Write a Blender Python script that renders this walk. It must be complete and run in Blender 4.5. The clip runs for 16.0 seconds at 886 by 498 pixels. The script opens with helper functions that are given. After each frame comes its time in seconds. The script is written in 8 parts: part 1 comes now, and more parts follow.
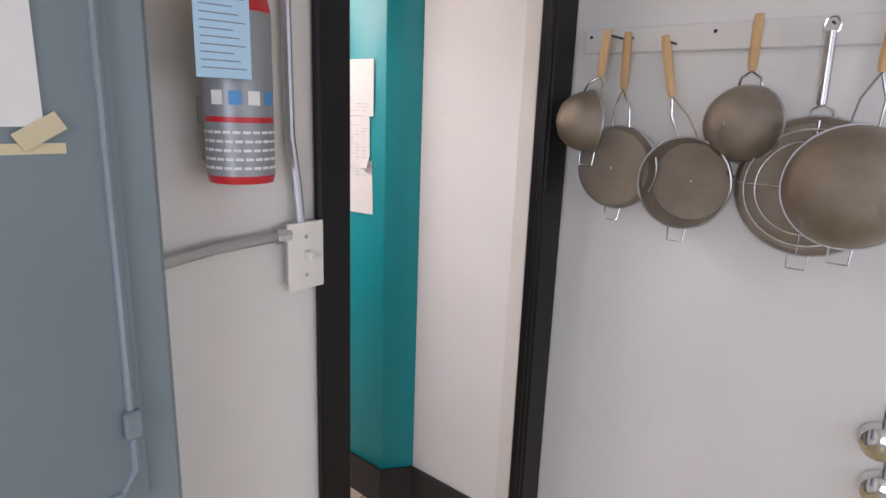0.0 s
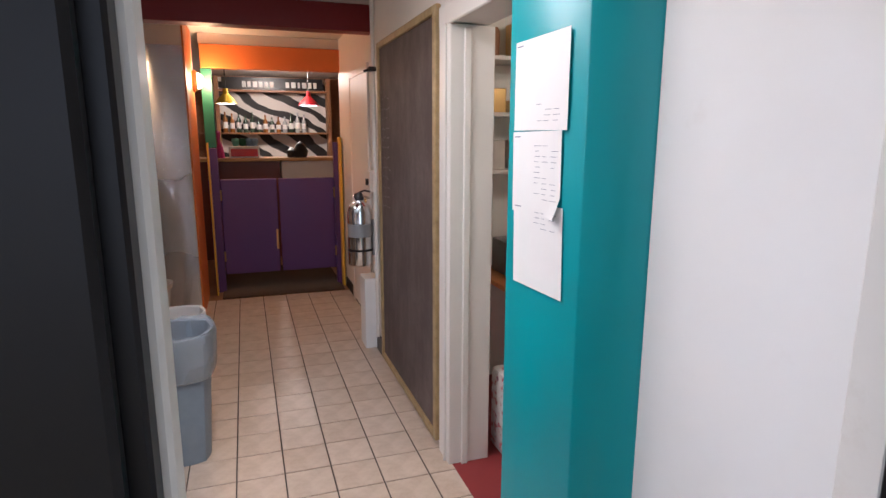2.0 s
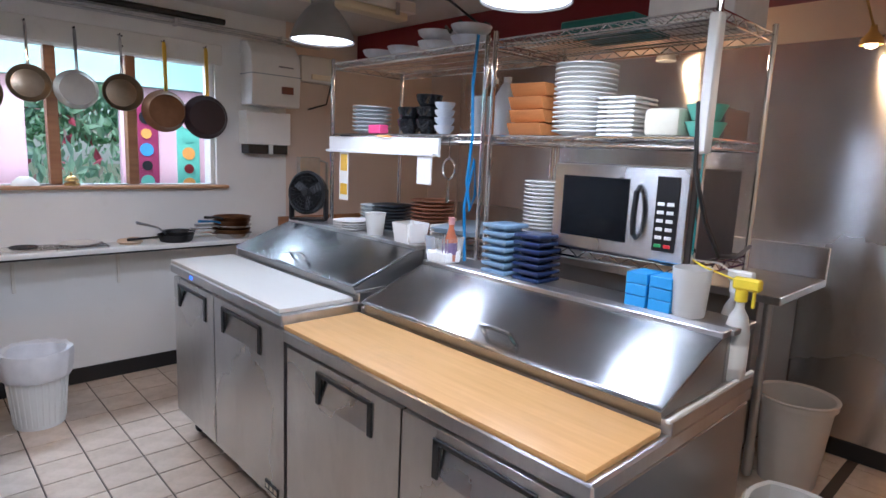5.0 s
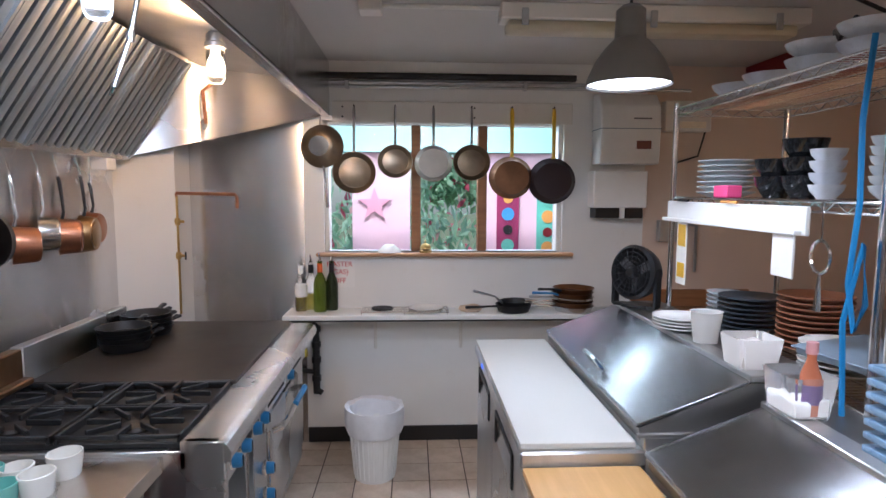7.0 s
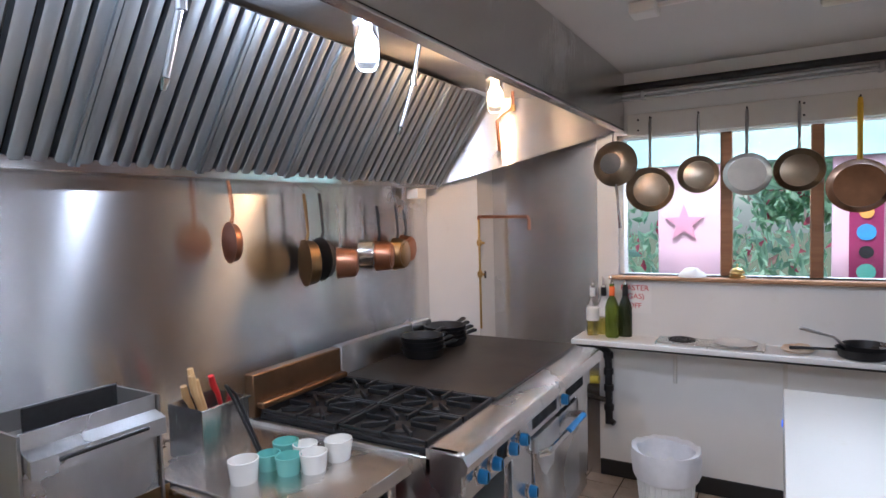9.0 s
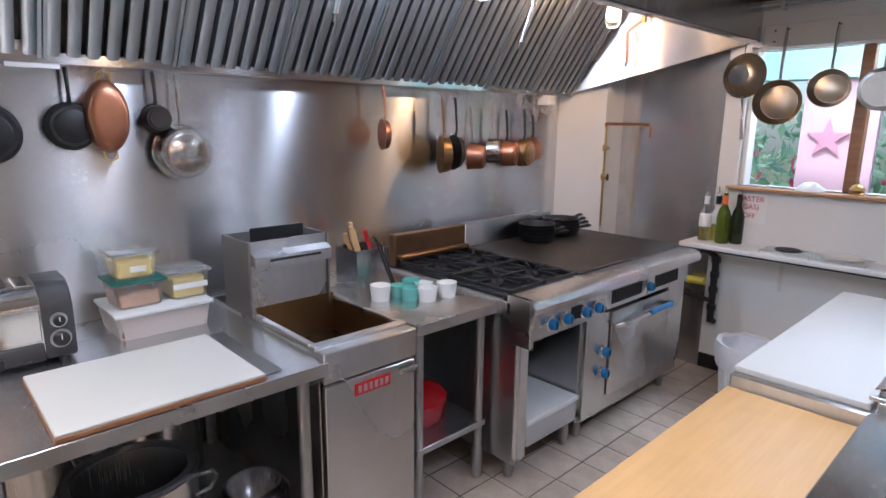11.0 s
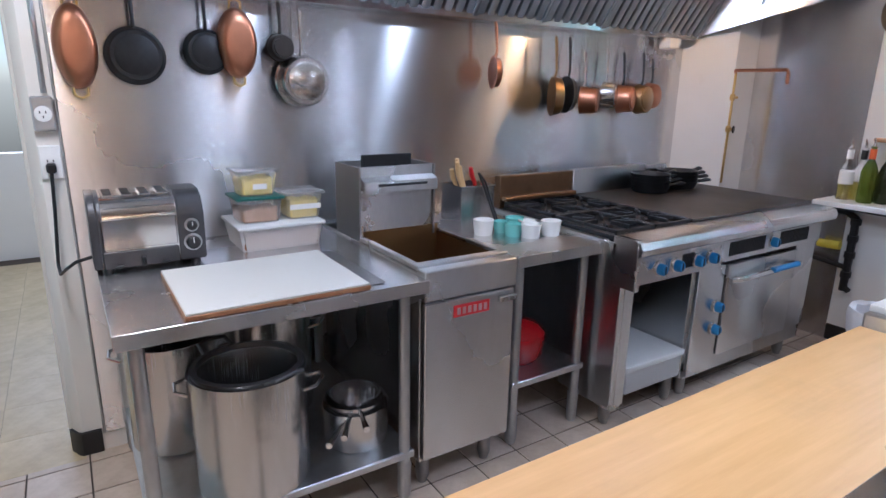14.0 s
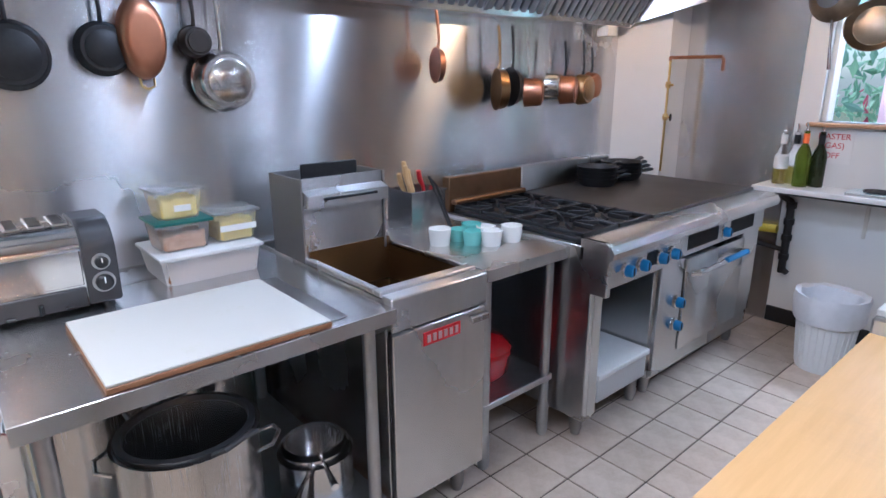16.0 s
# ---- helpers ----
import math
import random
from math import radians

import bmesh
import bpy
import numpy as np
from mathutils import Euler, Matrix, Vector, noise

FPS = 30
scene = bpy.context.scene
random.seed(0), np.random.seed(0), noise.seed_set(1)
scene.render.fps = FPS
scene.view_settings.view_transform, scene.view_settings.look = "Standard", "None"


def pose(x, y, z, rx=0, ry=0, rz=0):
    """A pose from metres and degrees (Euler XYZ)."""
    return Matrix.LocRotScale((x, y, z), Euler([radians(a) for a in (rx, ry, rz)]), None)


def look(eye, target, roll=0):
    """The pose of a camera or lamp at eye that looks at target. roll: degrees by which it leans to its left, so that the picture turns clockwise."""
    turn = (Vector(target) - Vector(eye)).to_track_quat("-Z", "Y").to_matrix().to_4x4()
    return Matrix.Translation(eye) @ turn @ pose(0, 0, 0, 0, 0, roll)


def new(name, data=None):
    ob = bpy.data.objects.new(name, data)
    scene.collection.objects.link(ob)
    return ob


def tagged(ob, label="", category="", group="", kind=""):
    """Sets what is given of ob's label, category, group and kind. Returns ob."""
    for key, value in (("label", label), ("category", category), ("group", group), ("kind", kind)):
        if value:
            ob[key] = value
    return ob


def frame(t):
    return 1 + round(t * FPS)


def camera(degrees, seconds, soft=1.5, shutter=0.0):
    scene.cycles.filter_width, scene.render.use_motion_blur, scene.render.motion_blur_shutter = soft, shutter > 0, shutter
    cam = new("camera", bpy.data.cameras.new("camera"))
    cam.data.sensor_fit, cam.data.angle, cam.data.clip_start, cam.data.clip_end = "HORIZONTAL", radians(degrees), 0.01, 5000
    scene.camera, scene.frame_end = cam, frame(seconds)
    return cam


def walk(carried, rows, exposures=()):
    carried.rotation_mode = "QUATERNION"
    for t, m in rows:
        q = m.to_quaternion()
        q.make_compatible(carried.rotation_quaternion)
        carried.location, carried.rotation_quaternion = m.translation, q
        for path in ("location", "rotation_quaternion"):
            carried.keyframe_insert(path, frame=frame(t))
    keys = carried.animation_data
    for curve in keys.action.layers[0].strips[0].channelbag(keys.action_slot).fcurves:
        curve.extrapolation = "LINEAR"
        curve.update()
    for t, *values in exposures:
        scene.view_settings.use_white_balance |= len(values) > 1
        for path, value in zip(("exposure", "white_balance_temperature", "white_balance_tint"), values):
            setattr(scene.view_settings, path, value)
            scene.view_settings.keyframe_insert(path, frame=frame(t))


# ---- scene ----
cam = camera(74.3, 16.0)
PATH = [
    (0, (1.1, 0.334, 1.575), (-0.151, 1.824, 1.109), 2.1),
    (0.5, (1.09, 0.635, 1.577), (-0.197, 2.133, 1.259), 3.5),
    (1, (1.003, 0.866, 1.574), (-0.406, 2.243, 1.228), 2.4),
    (1.5, (0.787, 1.037, 1.547), (-0.891, 2.076, 1.221), 3.3),
    (2, (0.58, 1.175, 1.532), (-1.28, 1.799, 1.146), 0.1),
    (2.5, (0.411, 1.323, 1.532), (-1.555, 1.475, 1.2), 2.0),
    (3, (0.204, 1.415, 1.535), (-1.752, 1.188, 1.186), 1.8),
    (3.5, (-0.098, 1.412, 1.532), (-2.014, 0.964, 1.175), 3.5),
    (4, (-0.39, 1.375, 1.538), (-2.224, 0.682, 1.144), 2.0),
    (4.5, (-0.71, 1.322, 1.537), (-2.301, 0.162, 1.184), -0.0),
    (5, (-0.927, 1.19, 1.53), (-2.284, -0.243, 1.207), 2.5),
    (5.2, (-1.016, 1.128, 1.545), (-2.195, -0.455, 1.22), 4.5),
    (7.3, (-1.669, 0.722, 1.639), (-1.72, -1.27, 1.473), -0.2),
    (7.5, (-1.689, 0.64, 1.629), (-1.708, -1.355, 1.494), -0.1),
    (8, (-1.777, 0.525, 1.635), (-1.522, -1.455, 1.51), -1.8),
    (8.5, (-1.822, 0.564, 1.656), (-1.121, -1.305, 1.534), -2.1),
    (9, (-1.913, 0.656, 1.631), (-0.914, -1.072, 1.516), -1.6),
    (9.5, (-2.01, 0.746, 1.621), (-0.881, -0.897, 1.466), -1.5),
    (10, (-2.162, 0.883, 1.615), (-0.94, -0.678, 1.347), -1.5),
    (10.2, (-2.247, 0.934, 1.645), (-0.995, -0.594, 1.333), -0.9),
    (12.3, (-2.622, 0.99, 1.491), (-0.995, -0.08, 1.038), -0.1),
    (12.5, (-2.612, 1.003, 1.477), (-0.98, -0.066, 1.032), -0.1),
    (13, (-2.592, 0.997, 1.465), (-0.956, -0.058, 1.01), 0.5),
    (13.5, (-2.555, 0.988, 1.45), (-0.923, -0.065, 0.969), 1.1),
    (14, (-2.53, 0.98, 1.451), (-0.905, -0.065, 0.933), 1.0),
    (14.5, (-2.498, 0.978, 1.454), (-0.868, -0.058, 0.934), -0.2),
    (15, (-2.423, 0.982, 1.457), (-0.824, -0.103, 0.94), -0.3),
    (15.5, (-2.336, 0.956, 1.462), (-0.816, -0.232, 0.934), -0.1),
    (16, (-2.239, 0.951, 1.481), (-0.786, -0.307, 0.929), -0.3),
]
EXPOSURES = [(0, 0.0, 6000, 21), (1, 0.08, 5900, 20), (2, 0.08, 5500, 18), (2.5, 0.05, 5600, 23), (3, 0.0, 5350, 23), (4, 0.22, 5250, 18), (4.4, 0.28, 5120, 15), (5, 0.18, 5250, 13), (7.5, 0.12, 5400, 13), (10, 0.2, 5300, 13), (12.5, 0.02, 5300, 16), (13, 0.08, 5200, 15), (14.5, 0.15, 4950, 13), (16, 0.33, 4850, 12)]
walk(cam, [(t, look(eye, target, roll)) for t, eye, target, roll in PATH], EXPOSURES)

# ---- world and lights ----
world = bpy.data.worlds.new("world")
scene.world = world
world.use_nodes = True
wn = world.node_tree
sky = wn.nodes.new("ShaderNodeTexSky")
sky.sky_type = "NISHITA"
sky.sun_disc = False
sky.sun_elevation, sky.sun_rotation = radians(64), radians(40)
wn.links.new(sky.outputs[0], wn.nodes["Background"].inputs[0])
wn.nodes["Background"].inputs[1].default_value = 0.15


def lamp(name, kind, m, power, colour, size=0.1, size_y=0.0, spread=180):
    d = bpy.data.lights.new(name, kind)
    d.energy, d.color = power, colour
    if kind == "AREA":
        d.shape, d.size, d.size_y, d.spread = "RECTANGLE", size, size_y or size, radians(spread)
    elif kind == "SUN":
        d.angle = size
    else:
        d.shadow_soft_size = size
    ob = new(name, d)
    ob.matrix_world = m
    return ob


lamp("sun", "SUN", look((3, 3, 10), (0.6, -1, 0)), 5.0, (1.0, 0.95, 0.88), radians(3))
# fill lamps for daylight, at two openings added to the unseen entry room walls
lamp("entry_fill", "AREA", pose(3.38, 0.6, 1.7, 0, 90, 0), 16, (0.93, 0.96, 1.0), 1.5, 2.2)
lamp("entry_side_fill", "AREA", pose(1.9, -2.02, 1.55, 90, 0, 0), 33, (0.93, 0.96, 1.0), 1.5, 1.2)
# stand-in for sky light, kept out of sight outside above the kitchen window
lamp("window_daylight", "AREA", pose(-1.81, -3.35, 2.27, 45, 0, 0), 26, (0.9, 0.96, 1.0), 1.4, 0.28)
# bulbs: hood lamps, pendants, sconce, clip lamps on the west wall, bar; fills for hall and storage
WARM, SOFT = (1.0, 0.62, 0.3), (1.0, 0.86, 0.7)
for y in (-1.82, -0.86, 0.1):
    lamp("hood_bulb_light", "POINT", pose(-0.78, y, 2.15), 15 if y < -1 else 12.5, (1.0, 0.56, 0.24) if y < -1 else (0.92, 0.95, 1.0), 0.026)
PENDANTS = ((-2.34, -1.12), (-2.35, 0.0))
for x, y in PENDANTS:
    lamp("pendant_light", "AREA", pose(x, y, 1.98), 6.5 if y < -1 else 6, (0.96, 0.97, 1.0), 0.16, 0.16, 170)
# added fill over hall and aisle, where no lamp is known
lamp("hall_fill_light", "AREA", pose(-1.2, 1.15, 2.38), 26, (1.0, 0.87, 0.73), 1.2, 0.18)
lamp("sconce_light", "POINT", pose(-5.22, 0.9, 1.99), 15, WARM, 0.05)
lamp("beam_lamp_light", "POINT", pose(-4.35, 0.45, 2.14), 7, WARM, 0.04)
lamp("clip_lamp_light", "POINT", pose(-4.35, -0.6, 2.12), 7, WARM, 0.04)
# bare fill lamp added to brighten the storage room; it has no fixture
lamp("storage_fill_light", "POINT", pose(-1.2, 3.0, 2.2), 17, (1.0, 0.8, 0.58), 0.1)
lamp("bar_light", "POINT", pose(-8.2, 1.6, 2.35), 55, (1.0, 0.8, 0.6), 0.1)

# ---- materials ----


class Nodes:
    """A principled material with a few shorthands for its node tree."""

    def __init__(self, name, rough=0.5, metal=0.0, spec=0.5):
        self.mat = bpy.data.materials.new(name)
        self.mat.use_nodes = True
        self.t = self.mat.node_tree
        self.b = self.t.nodes["Principled BSDF"]
        self.b.inputs["Roughness"].default_value = rough
        self.b.inputs["Metallic"].default_value = metal
        self.b.inputs["Specular IOR Level"].default_value = spec
        self.coord = self.t.nodes.new("ShaderNodeTexCoord").outputs["Object"]

    def link(self, a, b):
        self.t.links.new(a, b)

    def stretched(self, scale):
        m = self.t.nodes.new("ShaderNodeMapping")
        m.inputs["Scale"].default_value = scale
        self.link(self.coord, m.inputs["Vector"])
        return m.outputs[0]

    def noise(self, scale, detail=4.0, vec=None, rough=0.55):
        n = self.t.nodes.new("ShaderNodeTexNoise")
        n.inputs["Scale"].default_value, n.inputs["Detail"].default_value, n.inputs["Roughness"].default_value = scale, detail, rough
        self.link(vec or self.coord, n.inputs["Vector"])
        return n.outputs["Fac"]

    def ramp(self, fac, stops):
        r = self.t.nodes.new("ShaderNodeValToRGB")
        e = r.color_ramp.elements
        while len(e) < len(stops):
            e.new(0.5)
        for el, (p, c) in zip(e, stops):
            el.position, el.color = p, (*c, 1) if len(c) == 3 else c
        self.link(fac, r.inputs["Fac"])
        return r.outputs["Color"]

    def mix(self, fac, a, b, mode="MIX"):
        m = self.t.nodes.new("ShaderNodeMix")
        m.data_type, m.blend_type = "RGBA", mode
        for v, i in ((fac, 0), (a, 6), (b, 7)):
            if isinstance(v, (int, float)):
                m.inputs[i].default_value = v
            elif isinstance(v, tuple):
                m.inputs[i].default_value = (*v, 1)
            else:
                self.link(v, m.inputs[i])
        return m.outputs[2]

    def random(self):
        return self.t.nodes.new("ShaderNodeObjectInfo").outputs["Random"]

    def colour(self, c):
        if isinstance(c, tuple):
            self.b.inputs["Base Color"].default_value = (*c, 1)
        else:
            self.link(c, self.b.inputs["Base Color"])

    def rough(self, fac, lo, hi):
        m = self.t.nodes.new("ShaderNodeMapRange")
        m.inputs["To Min"].default_value, m.inputs["To Max"].default_value = lo, hi
        self.link(fac, m.inputs["Value"])
        self.link(m.outputs[0], self.b.inputs["Roughness"])

    def bump(self, fac, strength, dist=0.002):
        b = self.t.nodes.new("ShaderNodeBump")
        b.inputs["Strength"].default_value, b.inputs["Distance"].default_value = strength, dist
        self.link(fac, b.inputs["Height"])
        self.link(b.outputs[0], self.b.inputs["Normal"])


def shade(c, k):
    return tuple(min(1, v * k) for v in c)


def painted(name, c, rough=0.5, dirt=0.12, grain=35.0, bump=0.12, stain=(0.35, 0.3, 0.24)):
    """Paint or plastic: base colour with slow unevenness, small scuffs and fine relief."""
    n = Nodes(name, rough)
    slow, fine = n.noise(1.7, 5), n.noise(grain, 4)
    base = n.mix(slow, shade(c, 0.9), shade(c, 1.06))
    spots = n.ramp(n.noise(6.0, 8, rough=0.7), [(0.6, (0, 0, 0)), (0.78, (1, 1, 1))])
    sep = n.mix(dirt, (0, 0, 0), spots)
    n.colour(n.mix(sep, base, tuple(a * b for a, b in zip(shade(c, 0.8), shade(stain, 2.2)))))
    n.rough(slow, rough - 0.08, rough + 0.1)
    n.bump(fine, bump)
    return n.mat


def steel(name, c=(0.58, 0.57, 0.56), rough=0.28, axis=(1, 1, 60), wear=0.35, aniso=0.0):
    """Brushed stainless steel with smears; axis stretches the brushing."""
    n = Nodes(name, rough, 1.0)
    brush = n.noise(6.0, 6, n.stretched(axis), 0.7)
    slow = n.noise(2.2, 5, rough=0.65)
    n.colour(n.mix(n.noise(1.1, 3), shade(c, 0.9), shade(c, 1.08)))
    m = n.mix(0.8 if aniso else 0.5, slow if aniso else brush, slow if not aniso else n.noise(0.9, 2))
    n.rough(m, rough - 0.14 * wear - 0.04, rough + 0.3 * wear)
    if aniso:
        blot = n.noise(1.6, 5, n.stretched((1.5, 1.5, 0.6)), 0.62)
        scuff = n.ramp(n.noise(14, 6, n.stretched((1, 1, 0.35)), 0.7), [(0.52, (0, 0, 0)), (0.72, (0.5, 0.5, 0.5))])
        n.colour(n.mix(scuff, n.ramp(blot, [(0.3, shade(c, 0.86)), (0.5, c), (0.7, shade(c, 1.16))]), shade(c, 0.84)))
        n.b.inputs["Anisotropic"].default_value = aniso
        g = n.t.nodes.new("ShaderNodeTangent")
        g.direction_type, g.uv_map = "UV_MAP", "grain"
        n.link(g.outputs[0], n.b.inputs["Tangent"])
        n.bump(n.noise(0.7, 1, n.stretched((1.6, 1.6, 0.5))), 0.12, 0.02)
    else:
        n.bump(brush, 0.05, 0.0006)
    return n.mat


def plain(name, c, rough=0.4, metal=0.0, var=0.12, grain=20.0, bump=0.05, coat=0.0):
    n = Nodes(name, rough, metal)
    f = n.noise(grain, 4)
    n.colour(n.mix(f, shade(c, 1 - var), shade(c, 1 + var)))
    n.rough(n.noise(grain * 0.4, 3), max(0.02, rough - 0.08), rough + 0.1)
    n.bump(f, bump, 0.001)
    n.b.inputs["Coat Weight"].default_value = coat
    return n.mat


def glowing(name, c, power):
    n = Nodes(name, 0.4)
    n.colour(shade(c, 0.9))
    n.b.inputs["Emission Color"].default_value = (*c, 1)
    n.b.inputs["Emission Strength"].default_value = power
    return n.mat


def glassy(name, c=(1, 1, 1), rough=0.02, through_=1.0, ior=1.45):
    n = Nodes(name, rough)
    n.colour(c)
    n.b.inputs["Transmission Weight"].default_value = through_
    n.b.inputs["IOR"].default_value = ior
    return n.mat


def tiles_material(name, a, b, dirt):
    n = Nodes(name, 0.35)
    r = n.random()
    base = n.mix(r, a, b)
    cloud = n.ramp(n.noise(9, 6, rough=0.7), [(0.35, (1, 1, 1)), (0.75, (0.72, 0.68, 0.62))])
    c = n.mix(1.0, base, cloud, "MULTIPLY")
    spots = n.ramp(n.noise(40, 6, rough=0.8), [(0.62, (0, 0, 0)), (0.72, (1, 1, 1))])
    n.colour(n.mix(n.mix(0.35, (0, 0, 0), spots), c, dirt))
    n.rough(n.noise(5, 4), 0.25, 0.5)
    n.bump(n.noise(60, 4), 0.15, 0.001)
    return n.mat


def wood_material(name, a, b, scale=(2, 30, 30), rough=0.4, stain=None):
    n = Nodes(name, rough)
    g = n.noise(1.6, 8, n.stretched(scale), 0.65)
    c = n.ramp(g, [(0.3, a), (0.7, b)])
    if stain:
        c = n.mix(n.mix(0.5, (0, 0, 0), n.ramp(n.noise(3.5, 6, rough=0.7), [(0.55, (0, 0, 0)), (0.75, (1, 1, 1))])), c, stain)
    n.colour(c)
    n.rough(n.noise(4, 3), rough - 0.1, rough + 0.12)
    n.bump(g, 0.1, 0.0008)
    return n.mat


WHITE = painted("white_wall_paint", (0.80, 0.79, 0.76), 0.45, 0.16)
CREAM = painted("cream_wall_paint", (0.78, 0.75, 0.69), 0.45, 0.14)
TAN = painted("tan_wall_paint", (0.70, 0.56, 0.46), 0.5, 0.1)
CEIL = painted("ceiling_paint", (0.62, 0.59, 0.54), 0.7, 0.15)
BLACKP = painted("black_gloss_paint", (0.009, 0.008, 0.008), 0.42, 0.06, 20, 0.25, (0.5, 0.5, 0.5))
BLACKP.node_tree.nodes["Principled BSDF"].inputs["Specular IOR Level"].default_value = 0.25
TEAL = painted("teal_wall_paint", (0.0, 0.30, 0.33), 0.4, 0.05)
REDP = painted("dark_red_paint", (0.2, 0.008, 0.012), 0.45, 0.05)
ORANGE = painted("orange_paint", (0.66, 0.17, 0.02), 0.45, 0.06)
YELLOWP = painted("yellow_paint", (0.75, 0.45, 0.04), 0.45, 0.06)
PURPLE = painted("purple_paint", (0.095, 0.035, 0.16), 0.45, 0.05)
GREENP = painted("green_paint", (0.01, 0.11, 0.06), 0.45, 0.05)
TRIMW = painted("aged_white_trim_paint", (0.72, 0.69, 0.63), 0.4, 0.3)
BASEB = painted("black_rubber_base", (0.015, 0.015, 0.016), 0.4, 0.1)
GROUT = painted("dark_grout", (0.075, 0.055, 0.042), 0.8, 0.2)
TILE = tiles_material("beige_quarry_tile", (0.66, 0.55, 0.45), (0.59, 0.48, 0.38), (0.22, 0.15, 0.1))
LINO = tiles_material("yellowed_vinyl_tile", (0.62, 0.5, 0.3), (0.56, 0.45, 0.26), (0.35, 0.28, 0.18))
REDFLOOR = painted("worn_red_floor_paint", (0.25, 0.03, 0.03), 0.5, 0.3)
STEELV = steel("brushed_steel_vertical_grain", (0.58, 0.57, 0.56), 0.24, (60, 60, 1), 0.45)
STEELH = steel("brushed_steel_along", (0.56, 0.55, 0.54), 0.33, (60, 2, 60), 0.15, 0.92)
STEELL = steel("brushed_steel_lid", (0.37, 0.37, 0.37), 0.26, (60, 2, 60), 0.18, 0.94)
BRONZE = plain("browned_bronze", (0.36, 0.22, 0.1), 0.32, 1.0, 0.3, 10, 0.1)
STEELT = steel("brushed_steel_top", (0.7, 0.69, 0.68), 0.26, (60, 2, 60), 0.35, 0.75)
STEELW = steel("brushed_steel_wall", (0.74, 0.73, 0.73), 0.28, (2, 2, 120), 0.1, 0.97)
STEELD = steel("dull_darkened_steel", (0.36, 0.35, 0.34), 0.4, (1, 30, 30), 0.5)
STEELR = steel("steel_fridge_door", (0.63, 0.62, 0.61), 0.28, (2, 2, 90), 0.2, 0.94)
CHROME = plain("chrome", (0.75, 0.75, 0.75), 0.12, 1.0, 0.05)
ZINC = plain("galvanised_metal", (0.5, 0.51, 0.52), 0.38, 1.0, 0.15)
FILTER = steel("greasy_filter_steel", (0.44, 0.47, 0.49), 0.38, (40, 40, 1), 0.4)
IRON = plain("black_cast_iron", (0.018, 0.018, 0.019), 0.45, 0.2, 0.4, 60, 0.3)
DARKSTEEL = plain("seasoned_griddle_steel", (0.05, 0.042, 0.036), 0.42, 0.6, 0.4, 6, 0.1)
BROWNSTEEL = plain("heat_browned_steel", (0.22, 0.13, 0.07), 0.35, 0.9, 0.5, 7, 0.1)
COPPER = plain("aged_copper", (0.46, 0.21, 0.12), 0.36, 1.0, 0.3, 9, 0.15)
BRASS = plain("tarnished_brass", (0.62, 0.42, 0.16), 0.3, 1.0, 0.25, 12, 0.1)
BLACKPL = plain("black_plastic", (0.012, 0.012, 0.013), 0.35)
GREYPL = plain("grey_plastic", (0.22, 0.28, 0.34), 0.45)
WHITEPL = plain("white_plastic", (0.78, 0.78, 0.76), 0.35, var=0.04)
BEIGEPL = plain("beige_plastic", (0.55, 0.5, 0.44), 0.5, var=0.06)
BLUEPL = plain("blue_plastic", (0.025, 0.2, 0.46), 0.4)
PAPER = plain("white_paper", (0.82, 0.81, 0.78), 0.8, var=0.03)
PAPERB = plain("pale_blue_paper", (0.45, 0.66, 0.8), 0.8, var=0.04)
INK = plain("grey_ink", (0.16, 0.16, 0.18), 0.9)
PORCELAIN = plain("white_porcelain", (0.82, 0.81, 0.77), 0.2, var=0.03)
MAPLE = wood_material("maple_board", (0.6, 0.34, 0.12), (0.69, 0.41, 0.165), (30, 2, 30), 0.42, (0.5, 0.3, 0.13))
BOARDW = painted("white_cutting_plastic", (0.6, 0.585, 0.54), 0.45, 0.7, 50, 0.12, (0.58, 0.5, 0.34))
WOODH = wood_material("pale_wood_handle", (0.55, 0.34, 0.14), (0.68, 0.46, 0.22), (20, 20, 2), 0.45)
WOODB = wood_material("brown_wood", (0.24, 0.11, 0.05), (0.36, 0.18, 0.08), (2, 20, 20), 0.45)
WOODF = wood_material("weathered_gilt_frame", (0.26, 0.18, 0.08), (0.42, 0.31, 0.15), (12, 12, 12), 0.5)
SILL = wood_material("varnished_sill_wood", (0.34, 0.18, 0.09), (0.5, 0.29, 0.15), (2, 20, 20), 0.4)
REDPL = plain("red_plastic", (0.55, 0.02, 0.025), 0.35)
BULB = glowing("lit_bulb", (1.0, 0.76, 0.46), 5.0)
BULBC = glowing("lit_cool_bulb", (0.86, 0.94, 1.0), 5.0)
SHADEIN = glowing("lit_shade_inside", (0.97, 0.98, 1.0), 5.0)
GLASS = glassy("clear_glass")
PANE = glassy("window_pane", (0.95, 0.98, 0.98), 0.0, 1.0, 1.05)

# ---- building helpers ----
BASE = {}
# where the plan of the section being built lies in the place: shift and stretch
SHIFT, STRETCH = Vector((0, 0, 0)), Vector((1, 1, 1))


def section(dx=0.0, dy=0.0, dz=0.0, sx=1.0, sy=1.0, sz=1.0):
    """Lays what follows by its own plan: stretched about the origin, then shifted."""
    global SHIFT, STRETCH
    SHIFT, STRETCH = Vector((dx, dy, dz)), Vector((sx, sy, sz))


def laid(p):
    return Vector([a * b + c for a, b, c in zip(p, STRETCH, SHIFT)])



def thing(name, base, label, category, group="", kind=""):
    e = new(name)
    e.empty_display_size = 0.05
    e.location = laid(base)
    BASE[e.name] = Vector(base)
    return tagged(e, label, category, group, kind)


